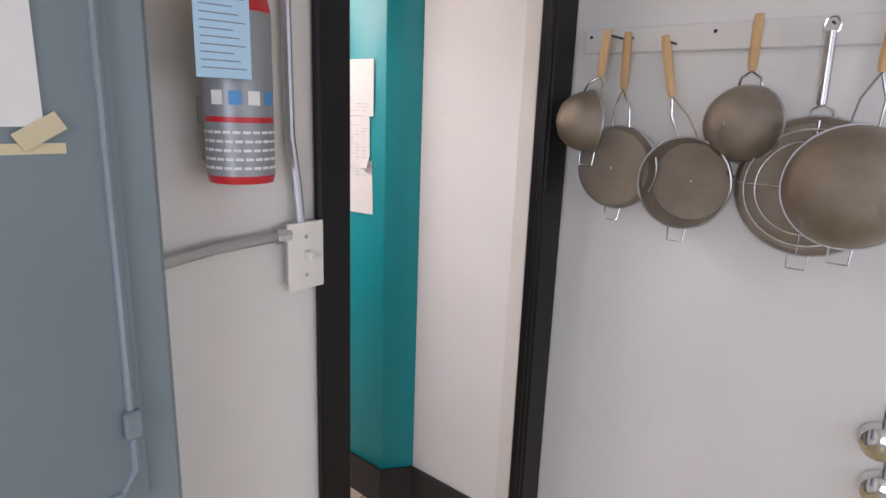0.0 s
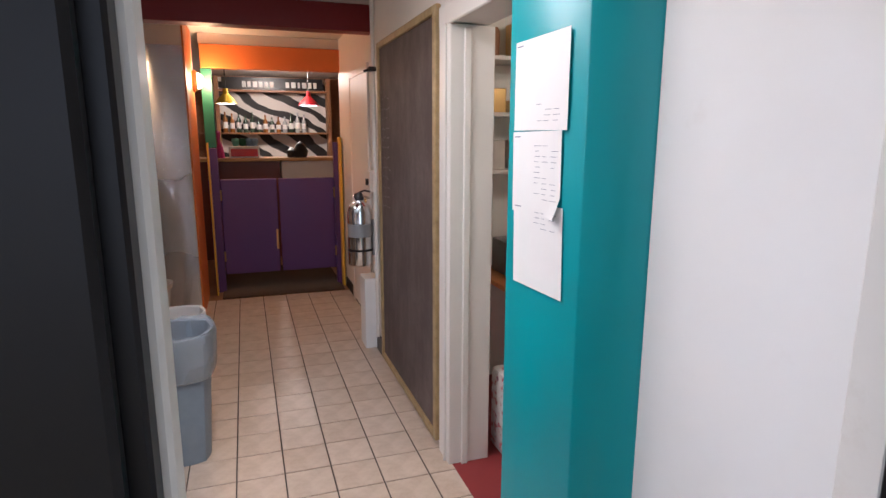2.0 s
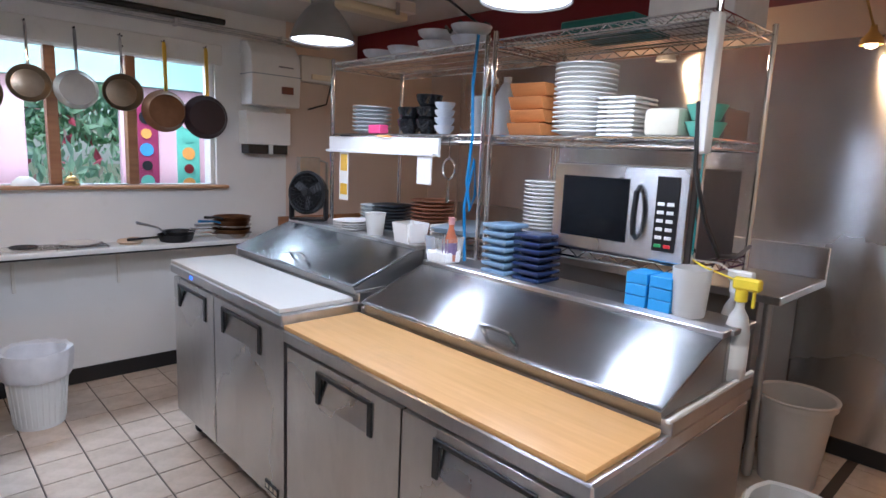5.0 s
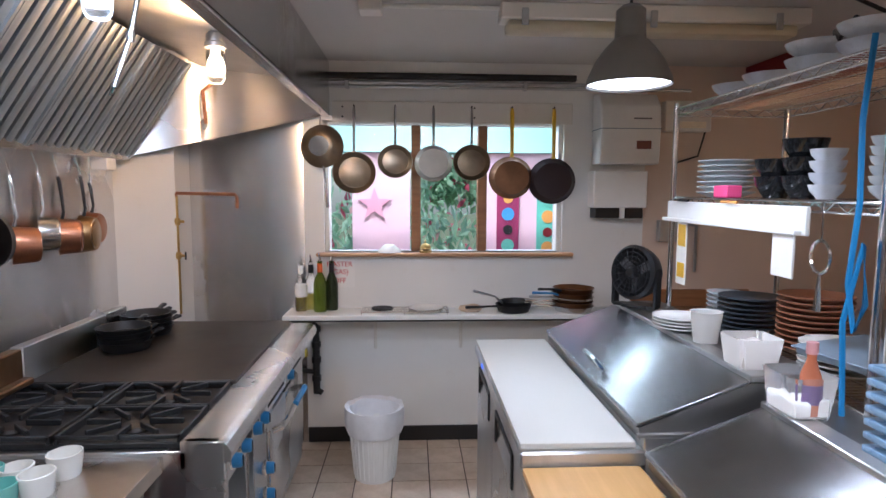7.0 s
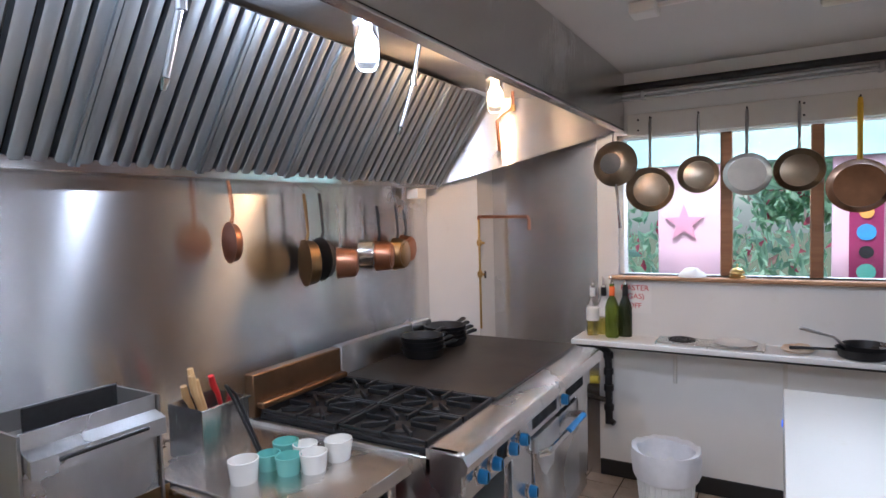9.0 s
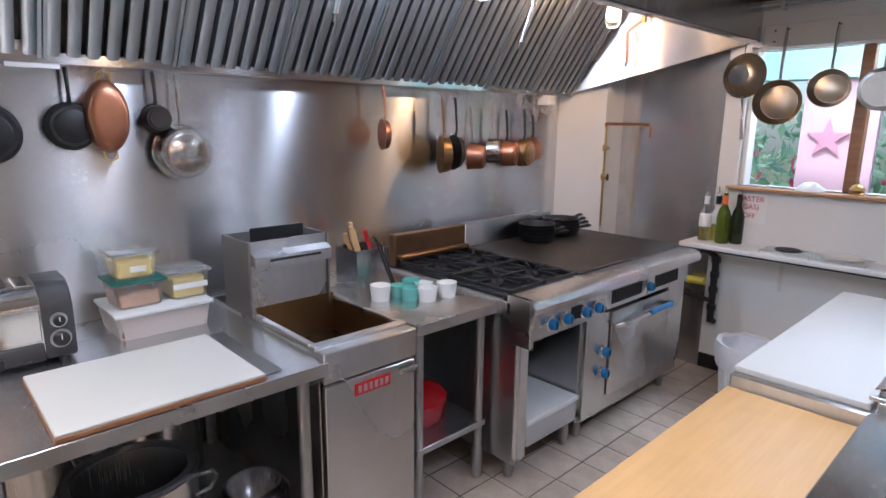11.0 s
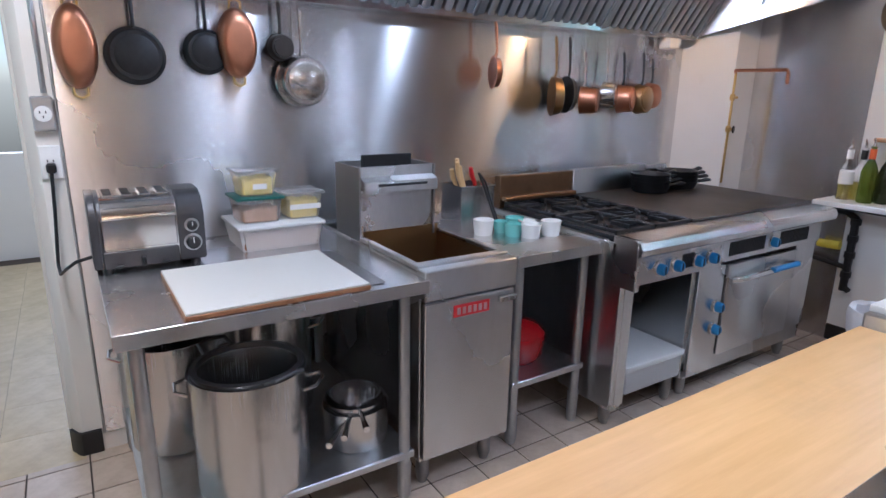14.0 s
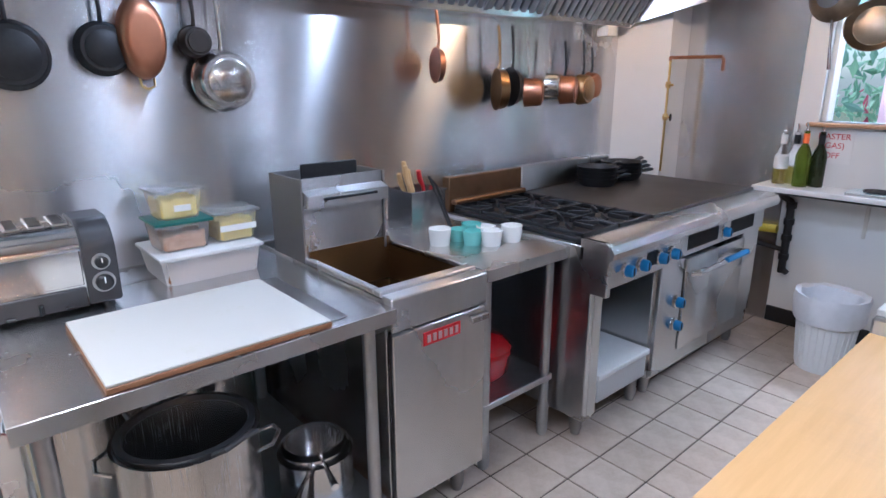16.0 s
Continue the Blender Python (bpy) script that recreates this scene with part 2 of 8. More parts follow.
def mesh_of(bm, name, material, smooth=True):
    bmesh.ops.recalc_face_normals(bm, faces=bm.faces)
    me = bpy.data.meshes.new(name)
    uv = bm.loops.layers.uv.new("grain")
    for f in bm.faces:
        upright = abs(f.normal.z) < 0.8
        for lp in f.loops:
            c = lp.vert.co
            lp[uv].uv = (c.z, c.x + c.y) if upright else (c.x, c.y)
    bm.to_mesh(me)
    bm.free()
    for m in material if isinstance(material, (list, tuple)) else (material,):
        me.materials.append(m)
    if smooth:
        me.shade_smooth()
        me.set_sharp_from_angle(angle=radians(35))
    return me


def part(name, bm, material, parent=None, label="", smooth=True):
    """Links a bmesh, whose points are in the world, as one mesh object under a thing or a part."""
    if parent is not None:
        base = BASE[parent.name]
        bmesh.ops.translate(bm, vec=-base, verts=bm.verts)
        bmesh.ops.scale(bm, vec=STRETCH, verts=bm.verts)
    ob = new(name, mesh_of(bm, name, material, smooth))
    if parent is not None:
        ob.parent = parent
        BASE[ob.name] = base
    if label:
        ob["label"] = label
    return ob


def solid(name, bm, material, label, category, group="", kind="", smooth=True):
    """A thing that is one mesh, its origin at its own foot."""
    lo = [min(v.co[i] for v in bm.verts) for i in range(3)]
    hi = [max(v.co[i] for v in bm.verts) for i in range(3)]
    base = Vector(((lo[0] + hi[0]) / 2, (lo[1] + hi[1]) / 2, lo[2]))
    bmesh.ops.translate(bm, vec=-base, verts=bm.verts)
    bmesh.ops.scale(bm, vec=STRETCH, verts=bm.verts)
    ob = new(name, mesh_of(bm, name, material, smooth))
    ob.location = laid(base)
    BASE[ob.name] = base
    return tagged(ob, label, category, group, kind)


def B(*boxes, bevel=0.004, seg=1):
    """A bmesh of boxes, each (x0, x1, y0, y1, z0, z1), with bevelled edges."""
    bm = bmesh.new()
    for x0, x1, y0, y1, z0, z1 in boxes:
        g = bmesh.ops.create_cube(bm, size=1.0)
        for v in g["verts"]:
            v.co = Vector(((x0 + x1) / 2 + v.co.x * (x1 - x0), (y0 + y1) / 2 + v.co.y * (y1 - y0), (z0 + z1) / 2 + v.co.z * (z1 - z0)))
        w = min(bevel, 0.3 * min(abs(x1 - x0), abs(y1 - y0), abs(z1 - z0)))
        if w > 0.0004:
            edges = list({e for v in g["verts"] for e in v.link_edges})
            bmesh.ops.bevel(bm, geom=edges, offset=w, segments=seg, affect="EDGES", profile=0.5)
    return bm


def moved(bm, m):
    bmesh.ops.transform(bm, matrix=m, verts=bm.verts)
    return bm


def joined(*bms):
    out = bmesh.new()
    for b in bms:
        tmp = bpy.data.meshes.new("tmp")
        b.to_mesh(tmp)
        b.free()
        out.from_mesh(tmp)
        bpy.data.meshes.remove(tmp)
    return out


def L(profile, seg=24, at=(0, 0, 0), cap=True):
    """A turned shape: (radius, height) from foot to top about a vertical axis at a place."""
    bm = bmesh.new()
    rings = []
    for r, z in profile:
        if r < 1e-5:
            rings.append([bm.verts.new((at[0], at[1], at[2] + z))])
        else:
            rings.append([bm.verts.new((at[0] + r * math.cos(2 * math.pi * k / seg), at[1] + r * math.sin(2 * math.pi * k / seg), at[2] + z)) for k in range(seg)])
    for a, b in zip(rings, rings[1:]):
        for k in range(seg):
            j = (k + 1) % seg
            if len(a) == 1 and len(b) > 1:
                bm.faces.new((a[0], b[j], b[k]))
            elif len(b) == 1 and len(a) > 1:
                bm.faces.new((a[k], a[j], b[0]))
            elif len(a) > 1:
                bm.faces.new((a[k], a[j], b[j], b[k]))
    if cap:
        for r in (rings[0], rings[-1]):
            if len(r) > 1:
                bm.faces.new(r)
    return bm


def T(points, r, seg=8, closed=False):
    """A round bar or hose along points."""
    bm = bmesh.new()
    pts = [Vector(p) for p in points]
    n = len(pts)
    rings, up = [], None
    for i, p in enumerate(pts):
        a = pts[(i - 1) % n] if closed or i else p
        b = pts[(i + 1) % n] if closed or i < n - 1 else p
        d = (b - a).normalized()
        if up is None:
            up = d.orthogonal().normalized()
        up = (up - d * up.dot(d)).normalized()
        s = d.cross(up)
        rr = r[i] if isinstance(r, (list, tuple)) else r
        rings.append([bm.verts.new(p + rr * (math.cos(2 * math.pi * k / seg) * up + math.sin(2 * math.pi * k / seg) * s)) for k in range(seg)])
    for i in range(n if closed else n - 1):
        a, b = rings[i], rings[(i + 1) % n]
        for k in range(seg):
            j = (k + 1) % seg
            bm.faces.new((a[k], a[j], b[j], b[k]))
    if not closed:
        bm.faces.new(rings[0])
        bm.faces.new(rings[-1])
    return bm


def P(outline, axis, lo, hi, bevel=0.0):
    """A prism: a flat outline of pairs in the two other axes, drawn out along axis from lo to hi."""
    bm = bmesh.new()

    def at(p, v):
        c = list(p)
        c.insert("xyz".index(axis), v)
        return bm.verts.new(c)

    a, b = [at(p, lo) for p in outline], [at(p, hi) for p in outline]
    bm.faces.new(a)
    bm.faces.new(b)
    for k in range(len(a)):
        j = (k + 1) % len(a)
        bm.faces.new((a[k], a[j], b[j], b[k]))
    if bevel:
        bmesh.ops.bevel(bm, geom=list(bm.edges), offset=bevel, segments=1, affect="EDGES")
    return bm


def arc(c, r, a0, a1, n, plane="xz"):
    out = []
    for k in range(n + 1):
        a = radians(a0 + (a1 - a0) * k / n)
        p = [0.0, 0.0, 0.0]
        p["xyz".index(plane[0])], p["xyz".index(plane[1])] = r * math.cos(a), r * math.sin(a)
        out.append(Vector(c) + Vector(p))
    return out


def struct(name, bm, material, label, smooth=True):
    return solid(name, bm, material, label, name.split("_")[0], kind="structure", smooth=smooth)

# ---- structure ----
CEILING = 2.43
SOUTH = -2.9
struct("ground", B((-9.9, 3.7, -3.3, 4.3, -0.2, -0.006), bevel=0), GROUT, "dark grout bed under the tiled floors")
# south wall with the window opening, tan beyond the corner boxes
WX0, WX1, WZ0, WZ1 = -2.59, -1.07, 1.245, 2.07
struct("wall_south", B((-3.12, WX0, SOUTH - 0.16, SOUTH, 0, CEILING), (WX1, 0.6, SOUTH - 0.16, SOUTH, 0, CEILING), (WX0, WX1, SOUTH - 0.16, SOUTH, 0, WZ0), (WX0, WX1, SOUTH - 0.16, SOUTH, WZ1, CEILING), bevel=0), WHITE, "white painted kitchen wall with a long window opening")
struct("wall_south_west", B((-4.75, -3.12, SOUTH - 0.16, SOUTH - 0.002, 0, CEILING), bevel=0), TAN, "tan painted wall in the kitchen corner")
struct("wall_west", B((-4.75, -4.57, -3.06, 0.76, 0, CEILING), bevel=0), TAN, "tan painted wall behind the wire shelves")
struct("wall_east", P([(0, -3.06), (0.122, -3.06), (0.122, 1.08), (0.056, 1.08), (0.056, 1.1), (0.01, 1.078), (0, 1.066)], "z", 0, CEILING), CREAM, "cream painted wall behind the cooking line")
struct("wall_doorway", B((0.124, 0.2, -2.0, 1.08, 0, CEILING), (0.124, 0.2, 1.89, 2.25, 0, CEILING), (0.124, 0.2, 1.08, 1.89, 2.1, CEILING), bevel=0.003), CREAM, "cream painted wall with a doorway into the kitchen")
struct("wall_entry_north", B((0.2, 3.5, 1.98, 2.14, 0, CEILING), bevel=0), WHITE, "white painted wall with a rail of strainers")
# next two walls are unseen; their window openings are added to go with the fills
struct("wall_entry_south", B((0.2, 1.1, -2.16, -2.0, 0, CEILING), (2.7, 3.5, -2.16, -2.0, 0, CEILING), (1.1, 2.7, -2.16, -2.0, 0, 0.9), (1.1, 2.7, -2.16, -2.0, 2.2, CEILING), bevel=0), CREAM, "cream painted wall of the entry room, its window opening added for light")
struct("wall_entry_east", B((3.5, 3.66, -2.16, -0.6, 0, CEILING), (3.5, 3.66, 1.8, 2.14, 0, CEILING), (3.5, 3.66, -0.6, 1.8, 0, 0.9), (3.5, 3.66, -0.6, 1.8, 2.4, CEILING), bevel=0), CREAM, "cream painted wall closing the entry room, its window opening added for light")
struct("wall_north", B((-3.4, -1.82, 2.02, 2.18, 0, CEILING), (-1.82, -0.74, 2.02, 2.18, 1.98, CEILING), (-5.45, -3.4, 2.10, 2.18, 0, CEILING), bevel=0.003), CREAM, "cream painted hall wall with a storage doorway")
struct("wall_hall_return", P([(-0.326, 1.891), (0.122, 1.896), (0.122, 2.25), (-0.326, 2.25)], "z", 0, CEILING), WHITE, "white painted wall return beside the doorway")
struct("wall_column", P([(-0.74, 1.785), (-0.4, 1.785), (-0.327, 1.889), (-0.327, 2.25), (-0.74, 2.25)], "z", 0, CEILING, 0.004), TEAL, "teal painted wall end with chipped corner")
struct("ceiling", B((-9.9, 3.66, -3.16, 4.3, CEILING, CEILING + 0.1), bevel=0), CEIL, "dull off-white painted ceiling")
# storage room, hall end and bar room
struct("wall_storage", B((-2.7, 0.3, 4.1, 4.25, 0, CEILING), (-2.8, -2.7, 2.18, 4.25, 0, CEILING), (0.0, 0.15, 2.25, 4.25, 0, CEILING), bevel=0), CREAM, "warm lit storage room wall")
struct("floor_storage", B((-2.7, 0.0, 2.02, 4.1, -0.006, 0.002), bevel=0), REDFLOOR, "worn red painted storage floor")
struct("wall_bar", B((-9.75, -9.6, -1.2, 4.2, 0, CEILING), (-9.75, -5.4, -1.3, -1.2, 0, CEILING), (-9.75, -5.45, 3.4, 3.5, 0, CEILING), (-5.46, -5.36, -1.3, 0.76, 0, CEILING), (-5.46, -5.36, 2.11, 3.5, 0, CEILING), bevel=0), WOODB, "dark wood wall of the bar room")
struct("floor_bar", B((-9.6, -5.09, -1.2, 3.4, -0.006, 0.0), bevel=0), WOODB, "dark bar room floor")
struct("beam", B((-3.9, -3.75, SOUTH, 2.1, 2.245, CEILING - 0.002), bevel=0.004), REDP, "dark red painted ceiling beam")
struct("wall_steel_panel", B((-0.006, -0.0005, -2.5, 0.985, 0.08, CEILING - 0.01), bevel=0), STEELW, "brushed stainless steel wall sheet behind the cooking line")
struct("wall_chase", P([(-0.001, -2.45), (-0.25, -2.67), (-0.25, SOUTH), (-0.001, SOUTH)], "z", 0, 2.1), WHITE, "white painted corner chase beside the range")
struct("wall_steel_sheet", B((-0.95, -0.252, SOUTH, SOUTH + 0.006, 0.0, 2.1), bevel=0), STEELW, "dull stainless sheet on the wall beside the window")
struct("wall_steel_end", B((-4.57, -4.556, -2.5, 0.762, 0.1, 2.2), bevel=0), STEELW, "stainless clad wall end beside the hall")
struct("baseboard_west", B((-4.57, -4.552, -2.5, 0.766, 0.0, 0.1)), BASEB, "black rubber baseboard")
struct("baseboard_south", B((-3.12, -0.952, SOUTH, SOUTH + 0.012, 0, 0.1)), BASEB, "black rubber baseboard")
struct("baseboard_corner", P([(-0.012, 1.0), (-0.012, 1.072), (0.002, 1.088), (0.055, 1.112), (0.055, 1.101), (0.008, 1.079), (-0.001, 1.067), (-0.001, 1.0)], "z", 0, 0.1), BASEB, "black rubber baseboard at the wall end")
struct("trim_steel_edge", B((-0.014, -0.0005, 0.986, 0.996, 0.08, CEILING - 0.02)), ZINC, "metal edge strip of the wall sheet")

# window: frame, sill, panes and what stands outside
win = thing("window_1", ((WX0 + WX1) / 2, SOUTH - 0.08, WZ0), "long kitchen window with dark mullions and a wooden sill", "window", kind="structure")
part("window_sill", B((-2.655, -1.025, SOUTH - 0.1, SOUTH + 0.06, 1.222, 1.245), bevel=0.006), SILL, win, "varnished wooden sill")
part("window_frame", B((WX0, WX0 + 0.03, -3.04, -2.93, WZ0, WZ1), (WX1 - 0.03, WX1, -3.04, -2.93, WZ0, WZ1), (WX0, WX1, -3.04, -2.93, WZ1 - 0.02, WZ1)), TRIMW, win)
for x in (-1.65, -2.08):
    part("mullion", B((x - 0.03, x + 0.03, -3.05, -2.97, WZ0, WZ1 - 0.02)), WOODB, win)
for x0, x1 in ((-2.56, -2.11), (-2.05, -1.68), (-1.62, -1.10)):
    p = part("pane", B((x0, x1, -3.015, -3.011, WZ0, WZ1 - 0.02), bevel=0), PANE, win)
    p.visible_shadow = False
section(-0.09)
PINK = painted("pink_paint", (0.82, 0.52, 0.58), 0.5, 0.05)
AQUA = painted("aqua_paint", (0.42, 0.64, 0.6), 0.5, 0.05)
STAR = painted("rose_paint", (0.74, 0.34, 0.43), 0.5, 0.03)
for x0, x1 in ((-1.52, -1.08), (-2.72, -2.10)):
    solid("fence_panel", B((x0, x1, -3.72, -3.66, 0, 1.93)), PINK, "pink painted board standing outside the window", "panel", "boards outside the window")
solid("fascia_board", B((-3.6, -0.2, -3.78, -3.6, 1.92, 2.5)), AQUA, "aqua painted board above the window outside", "panel")
st = [(-1.25 + (0.13 if k % 2 == 0 else 0.052) * math.sin(2 * math.pi * k / 10), 1.53 + (0.13 if k % 2 == 0 else 0.052) * math.cos(2 * math.pi * k / 10)) for k in range(10)]
solid("star_ornament", P(st, "y", -3.66, -3.645), STAR, "rose painted star on the pink board outside", "ornament")


def skateboard(x, z, c, d):
    e = thing("skateboard", (x, -3.655, z), "worn skateboard deck with a painted pattern hung on the pink board", "skateboard", "skateboards outside the window")
    out = [(x + s * 0.085 * math.cos(a), z + 0.36 + s2 * 0.29 + 0.085 * math.sin(a)) for s, s2, a0 in ((1, 1, 0), (1, -1, 180)) for a in [radians(a0 + 18 * k) for k in range(11)]]
    part("deck", P(out, "y", -3.66, -3.645), c, e)
    for k, m in enumerate(d):
        zz = z + 0.12 + 0.12 * k
        part("stripe", moved(L([(0.0, 0), (0.05 - 0.012 * (k % 2), 0), (0.05 - 0.012 * (k % 2), 0.004), (0, 0.004)], 12), pose(x, -3.644, zz, -90)), m, e)


MAG = plain("magenta_paint", (0.3, 0.03, 0.1), 0.4)
SKYB = plain("sky_blue_paint", (0.08, 0.3, 0.6), 0.4)
MINT = plain("mint_paint", (0.18, 0.55, 0.42), 0.4)
ORNG = plain("orange_accent", (0.8, 0.35, 0.08), 0.4)
skateboard(-2.27, 1.1, MAG, (MINT, IRON, SKYB, ORNG, IRON))
skateboard(-2.58, 1.08, MINT, (ORNG, REDP, ORNG, MINT, PINK))


def leaf_mass(name, boxes, count, label, seed):
    rng = random.Random(seed)
    verts, faces = [], []
    for _ in range(count):
        x0, x1, y0, y1, z0, z1 = boxes[rng.randrange(len(boxes))]
        c = Vector((rng.uniform(x0, x1), rng.uniform(y0, y1), rng.uniform(z0, z1)))
        r = Euler((rng.uniform(0, 6), rng.uniform(0, 6), rng.uniform(0, 6))).to_matrix()
        s = rng.uniform(0.035, 0.1)
        k = len(verts)
        for q in ((-s, 0, 0), (0, -0.4 * s, 0.1 * s), (s, 0, 0), (0, 0.4 * s, 0.1 * s)):
            verts.append(c + r @ Vector(q))
        faces.append((k, k + 1, k + 2, k + 3))
    me = bpy.data.meshes.new(name)
    me.from_pydata(verts, [], faces)
    n = Nodes("leaf_green", 0.5)
    g = n.t.nodes.new("ShaderNodeNewGeometry").outputs["Random Per Island"]
    n.colour(n.ramp(g, [(0.0, (0.3, 0.46, 0.28)), (0.6, (0.44, 0.62, 0.42)), (0.9, (0.56, 0.72, 0.55)), (0.97, (0.6, 0.1, 0.16))]))
    tl, mx = n.t.nodes.new("ShaderNodeBsdfTranslucent"), n.t.nodes.new("ShaderNodeMixShader")
    n.link(n.b.inputs["Base Color"].links[0].from_socket, tl.inputs["Color"])
    mx.inputs[0].default_value = 0.6
    n.link(n.b.outputs[0], mx.inputs[1])
    n.link(tl.outputs[0], mx.inputs[2])
    n.link(mx.outputs[0], n.t.nodes["Material Output"].inputs["Surface"])
    me.materials.append(n.mat)
    ob = new(name, me)
    ob.location = SHIFT
    return tagged(ob, label, "shrub", kind="stuff")


leaf_mass("shrub", [(-3.6, 0.5, -5.0, -4.2, 0.0, 1.45), (-3.6, 0.5, -5.7, -4.9, 0.0, 1.85), (-3.0, -1.6, -5.7, -5.2, 1.5, 2.3)], 6000, "leafy green shrubs with red flowers outside the window", 4)
solid("garden_ground", B((-14, 12, -40, -3.31, -0.2, -0.02), bevel=0), painted("garden_soil", (0.12, 0.13, 0.06), 0.9, 0.4), "garden ground outside the window", "ground", kind="structure")

section(sx=1.083)
# ---- extraction hood ----
hood = thing("extraction_hood", (-0.5, -1.0, 1.8), "long stainless extraction hood with slanted baffle filters", "hood")
H0, H1 = SOUTH + 0.004, 1.0
part("front_panel", B((-1.03, -1.01, H0, H1, 2.095, CEILING - 0.004), (-1.03, -0.985, H0, H1, 2.09, 2.105), bevel=0.003), STEELV, hood)
part("inner_top", P([(-1.008, 2.29), (-0.4, 2.33), (-0.4, 2.345), (-1.008, 2.305)], "y", H0, H1), STEELH, hood)
part("inner_lip", P([(-1.008, 2.12), (-0.985, 2.107), (-0.93, 2.3), (-1.008, 2.3)], "y", H0, H1), STEELH, hood)
part("rear_rail", joined(B((-0.09, -0.02, -2.46, H1, 1.79, 1.803), (-0.095, -0.087, -2.46, H1, 1.79, 1.83), bevel=0.002)), CHROME, hood)
bm = bmesh.new()
for off in (0.0, 0.006):
    bm.faces.new([bm.verts.new(p) for p in ((-0.03, -2.46 - off, 1.8), (-1.01, H0 + 0.006 - off, 2.1), (-1.01, H0 + 0.006 - off, CEILING - 0.01), (-0.03, -2.46 - off, CEILING - 0.01))])
part("end_panel", bm, STEELW, hood)
part("far_end_panel", P([(-0.02, 1.8), (-1.01, 2.1), (-1.01, CEILING - 0.004), (-0.02, CEILING - 0.004)], "y", H1, H1 + 0.01), STEELH, hood)
part("roof", B((-1.008, -0.02, H0, H1, CEILING - 0.03, CEILING - 0.006), bevel=0), STEELH, hood)
# baffle filters: six frames, each with upright slats
F0, F1 = Vector((-0.075, 0, 1.805)), Vector((-0.40, 0, 2.315))
fd = (F1 - F0).normalized()
fn = Vector((-fd.z, 0, fd.x))


def filter_unit(y0, y1):
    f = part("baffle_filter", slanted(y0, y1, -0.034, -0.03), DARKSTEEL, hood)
    for a, b in ((y0, y0 + 0.012), (y1 - 0.012, y1)):
        part("filter_edge", slanted(a, b, 0.004, 0.02), FILTER, f)
    n = 7
    for k in range(n):
        c = y0 + (k + 0.5) * (y1 - y0) / n
        part("slat", slanted(c - 0.021, c + 0.021, 0.0, 0.012, True), FILTER, f)


def slanted(y0, y1, lo, hi, folded=False):
    """A strip up the filter's slope, between two depths off its plane; folded strips have turned-in edges."""
    bm = bmesh.new()
    pts = [(y0, lo - 0.02), (y0, hi - 0.004), (y0 + 0.008, hi), (y1 - 0.008, hi), (y1, hi - 0.004), (y1, lo - 0.02)] if folded else [(y0, lo), (y0, hi), (y1, hi), (y1, lo)]
    rows = []
    for o in (F0 + 0.012 * fd, F1 - 0.008 * fd):
        rows.append([bm.verts.new(Vector((o.x, y, o.z)) + fn * -d) for y, d in pts])
    for k in range(len(pts) - 1):
        bm.faces.new((rows[0][k], rows[0][k + 1], rows[1][k + 1], rows[1][k]))
    for r in rows:
        bm.faces.new(r)
    if not folded:
        bm.faces.new((rows[0][-1], rows[0][0], rows[1][0], rows[1][-1]))
    return bm


fn = -fn
y = -2.46
while y < 0.99:
    filter_unit(y + 0.002, min(y + 0.428, H1 - 0.002))
    y += 0.43


def hood_lamp(y, m):
    e = thing("hood_lamp", (-0.72, y, 2.3), "glass jar lamp lit under the hood", "lamp", "hood lamps")
    part("cap", L([(0.034, 0.15), (0.042, 0.155), (0.042, 0.175), (0.036, 0.18), (0.036, 0.205), (0.02, 0.23)], 18, (-0.72, y, 2.09)), ZINC, e)
    part("globe", L([(0.0, 0), (0.024, 0.004), (0.034, 0.018), (0.036, 0.04), (0.036, 0.152)], 18, (-0.72, y, 2.09), False), GLASS, e).visible_shadow = False
    b = part("bulb", L([(0.0, 0.03), (0.018, 0.036), (0.026, 0.06), (0.024, 0.095), (0.013, 0.125), (0.013, 0.152)], 14, (-0.72, y, 2.09)), m, e)
    b.visible_shadow = False


hood_lamp(-1.82, BULB)
hood_lamp(-0.86, BULBC)
hood_lamp(0.1, BULBC)


def nozzle(y, bend=False):
    e = thing("fire_nozzle", (-0.6, y, 2.2), "metal fire suppression nozzle pipe hanging in the hood", "pipe", "hood nozzles")
    pts = [(-0.62, y, 2.31), (-0.59, y, 2.17), (-0.535, y + 0.01, 1.995)]
    if bend:
        pts = [(-0.55, y, 2.33), (-0.55, y, 2.23), (-0.5, y + 0.02, 2.19), (-0.47, y + 0.03, 2.16), (-0.485, y + 0.04, 1.985)]
    part("pipe", T(pts, 0.009, 8), COPPER if bend else ZINC, e)
    part("elbow", T([Vector(pts[1]) + Vector((0, 0, 0.015)), Vector(pts[1]) - Vector((0, 0, 0.02))], 0.014, 8), BRASS if bend else ZINC, e)
    tip = Vector(pts[-1])
    part("tip", T([tip, tip + Vector((0.012, 0, -0.03))], [0.012, 0.007], 8), CHROME, e)


nozzle(-2.46, True)
nozzle(-1.35)
nozzle(-0.3)
nozzle(0.6)

# ---- worktable and what is on it ----
section(0.03, 0.02, 0, 1, 1.05, 1)


def round_leg(x, y, z0, z1, parent, r=0.02):
    leg = part("leg", T([(x, y, z0 + 0.14), (x, y, z1)], r, 12), ZINC, parent)
    part("foot", L([(r * 0.8, 0), (r * 1.05, 0.01), (r * 1.2, 0.03), (r * 1.2, 0.13), (r * 1.3, 0.14), (r * 1.0, 0.155)], 12, (x, y, z0)), ZINC, leg)


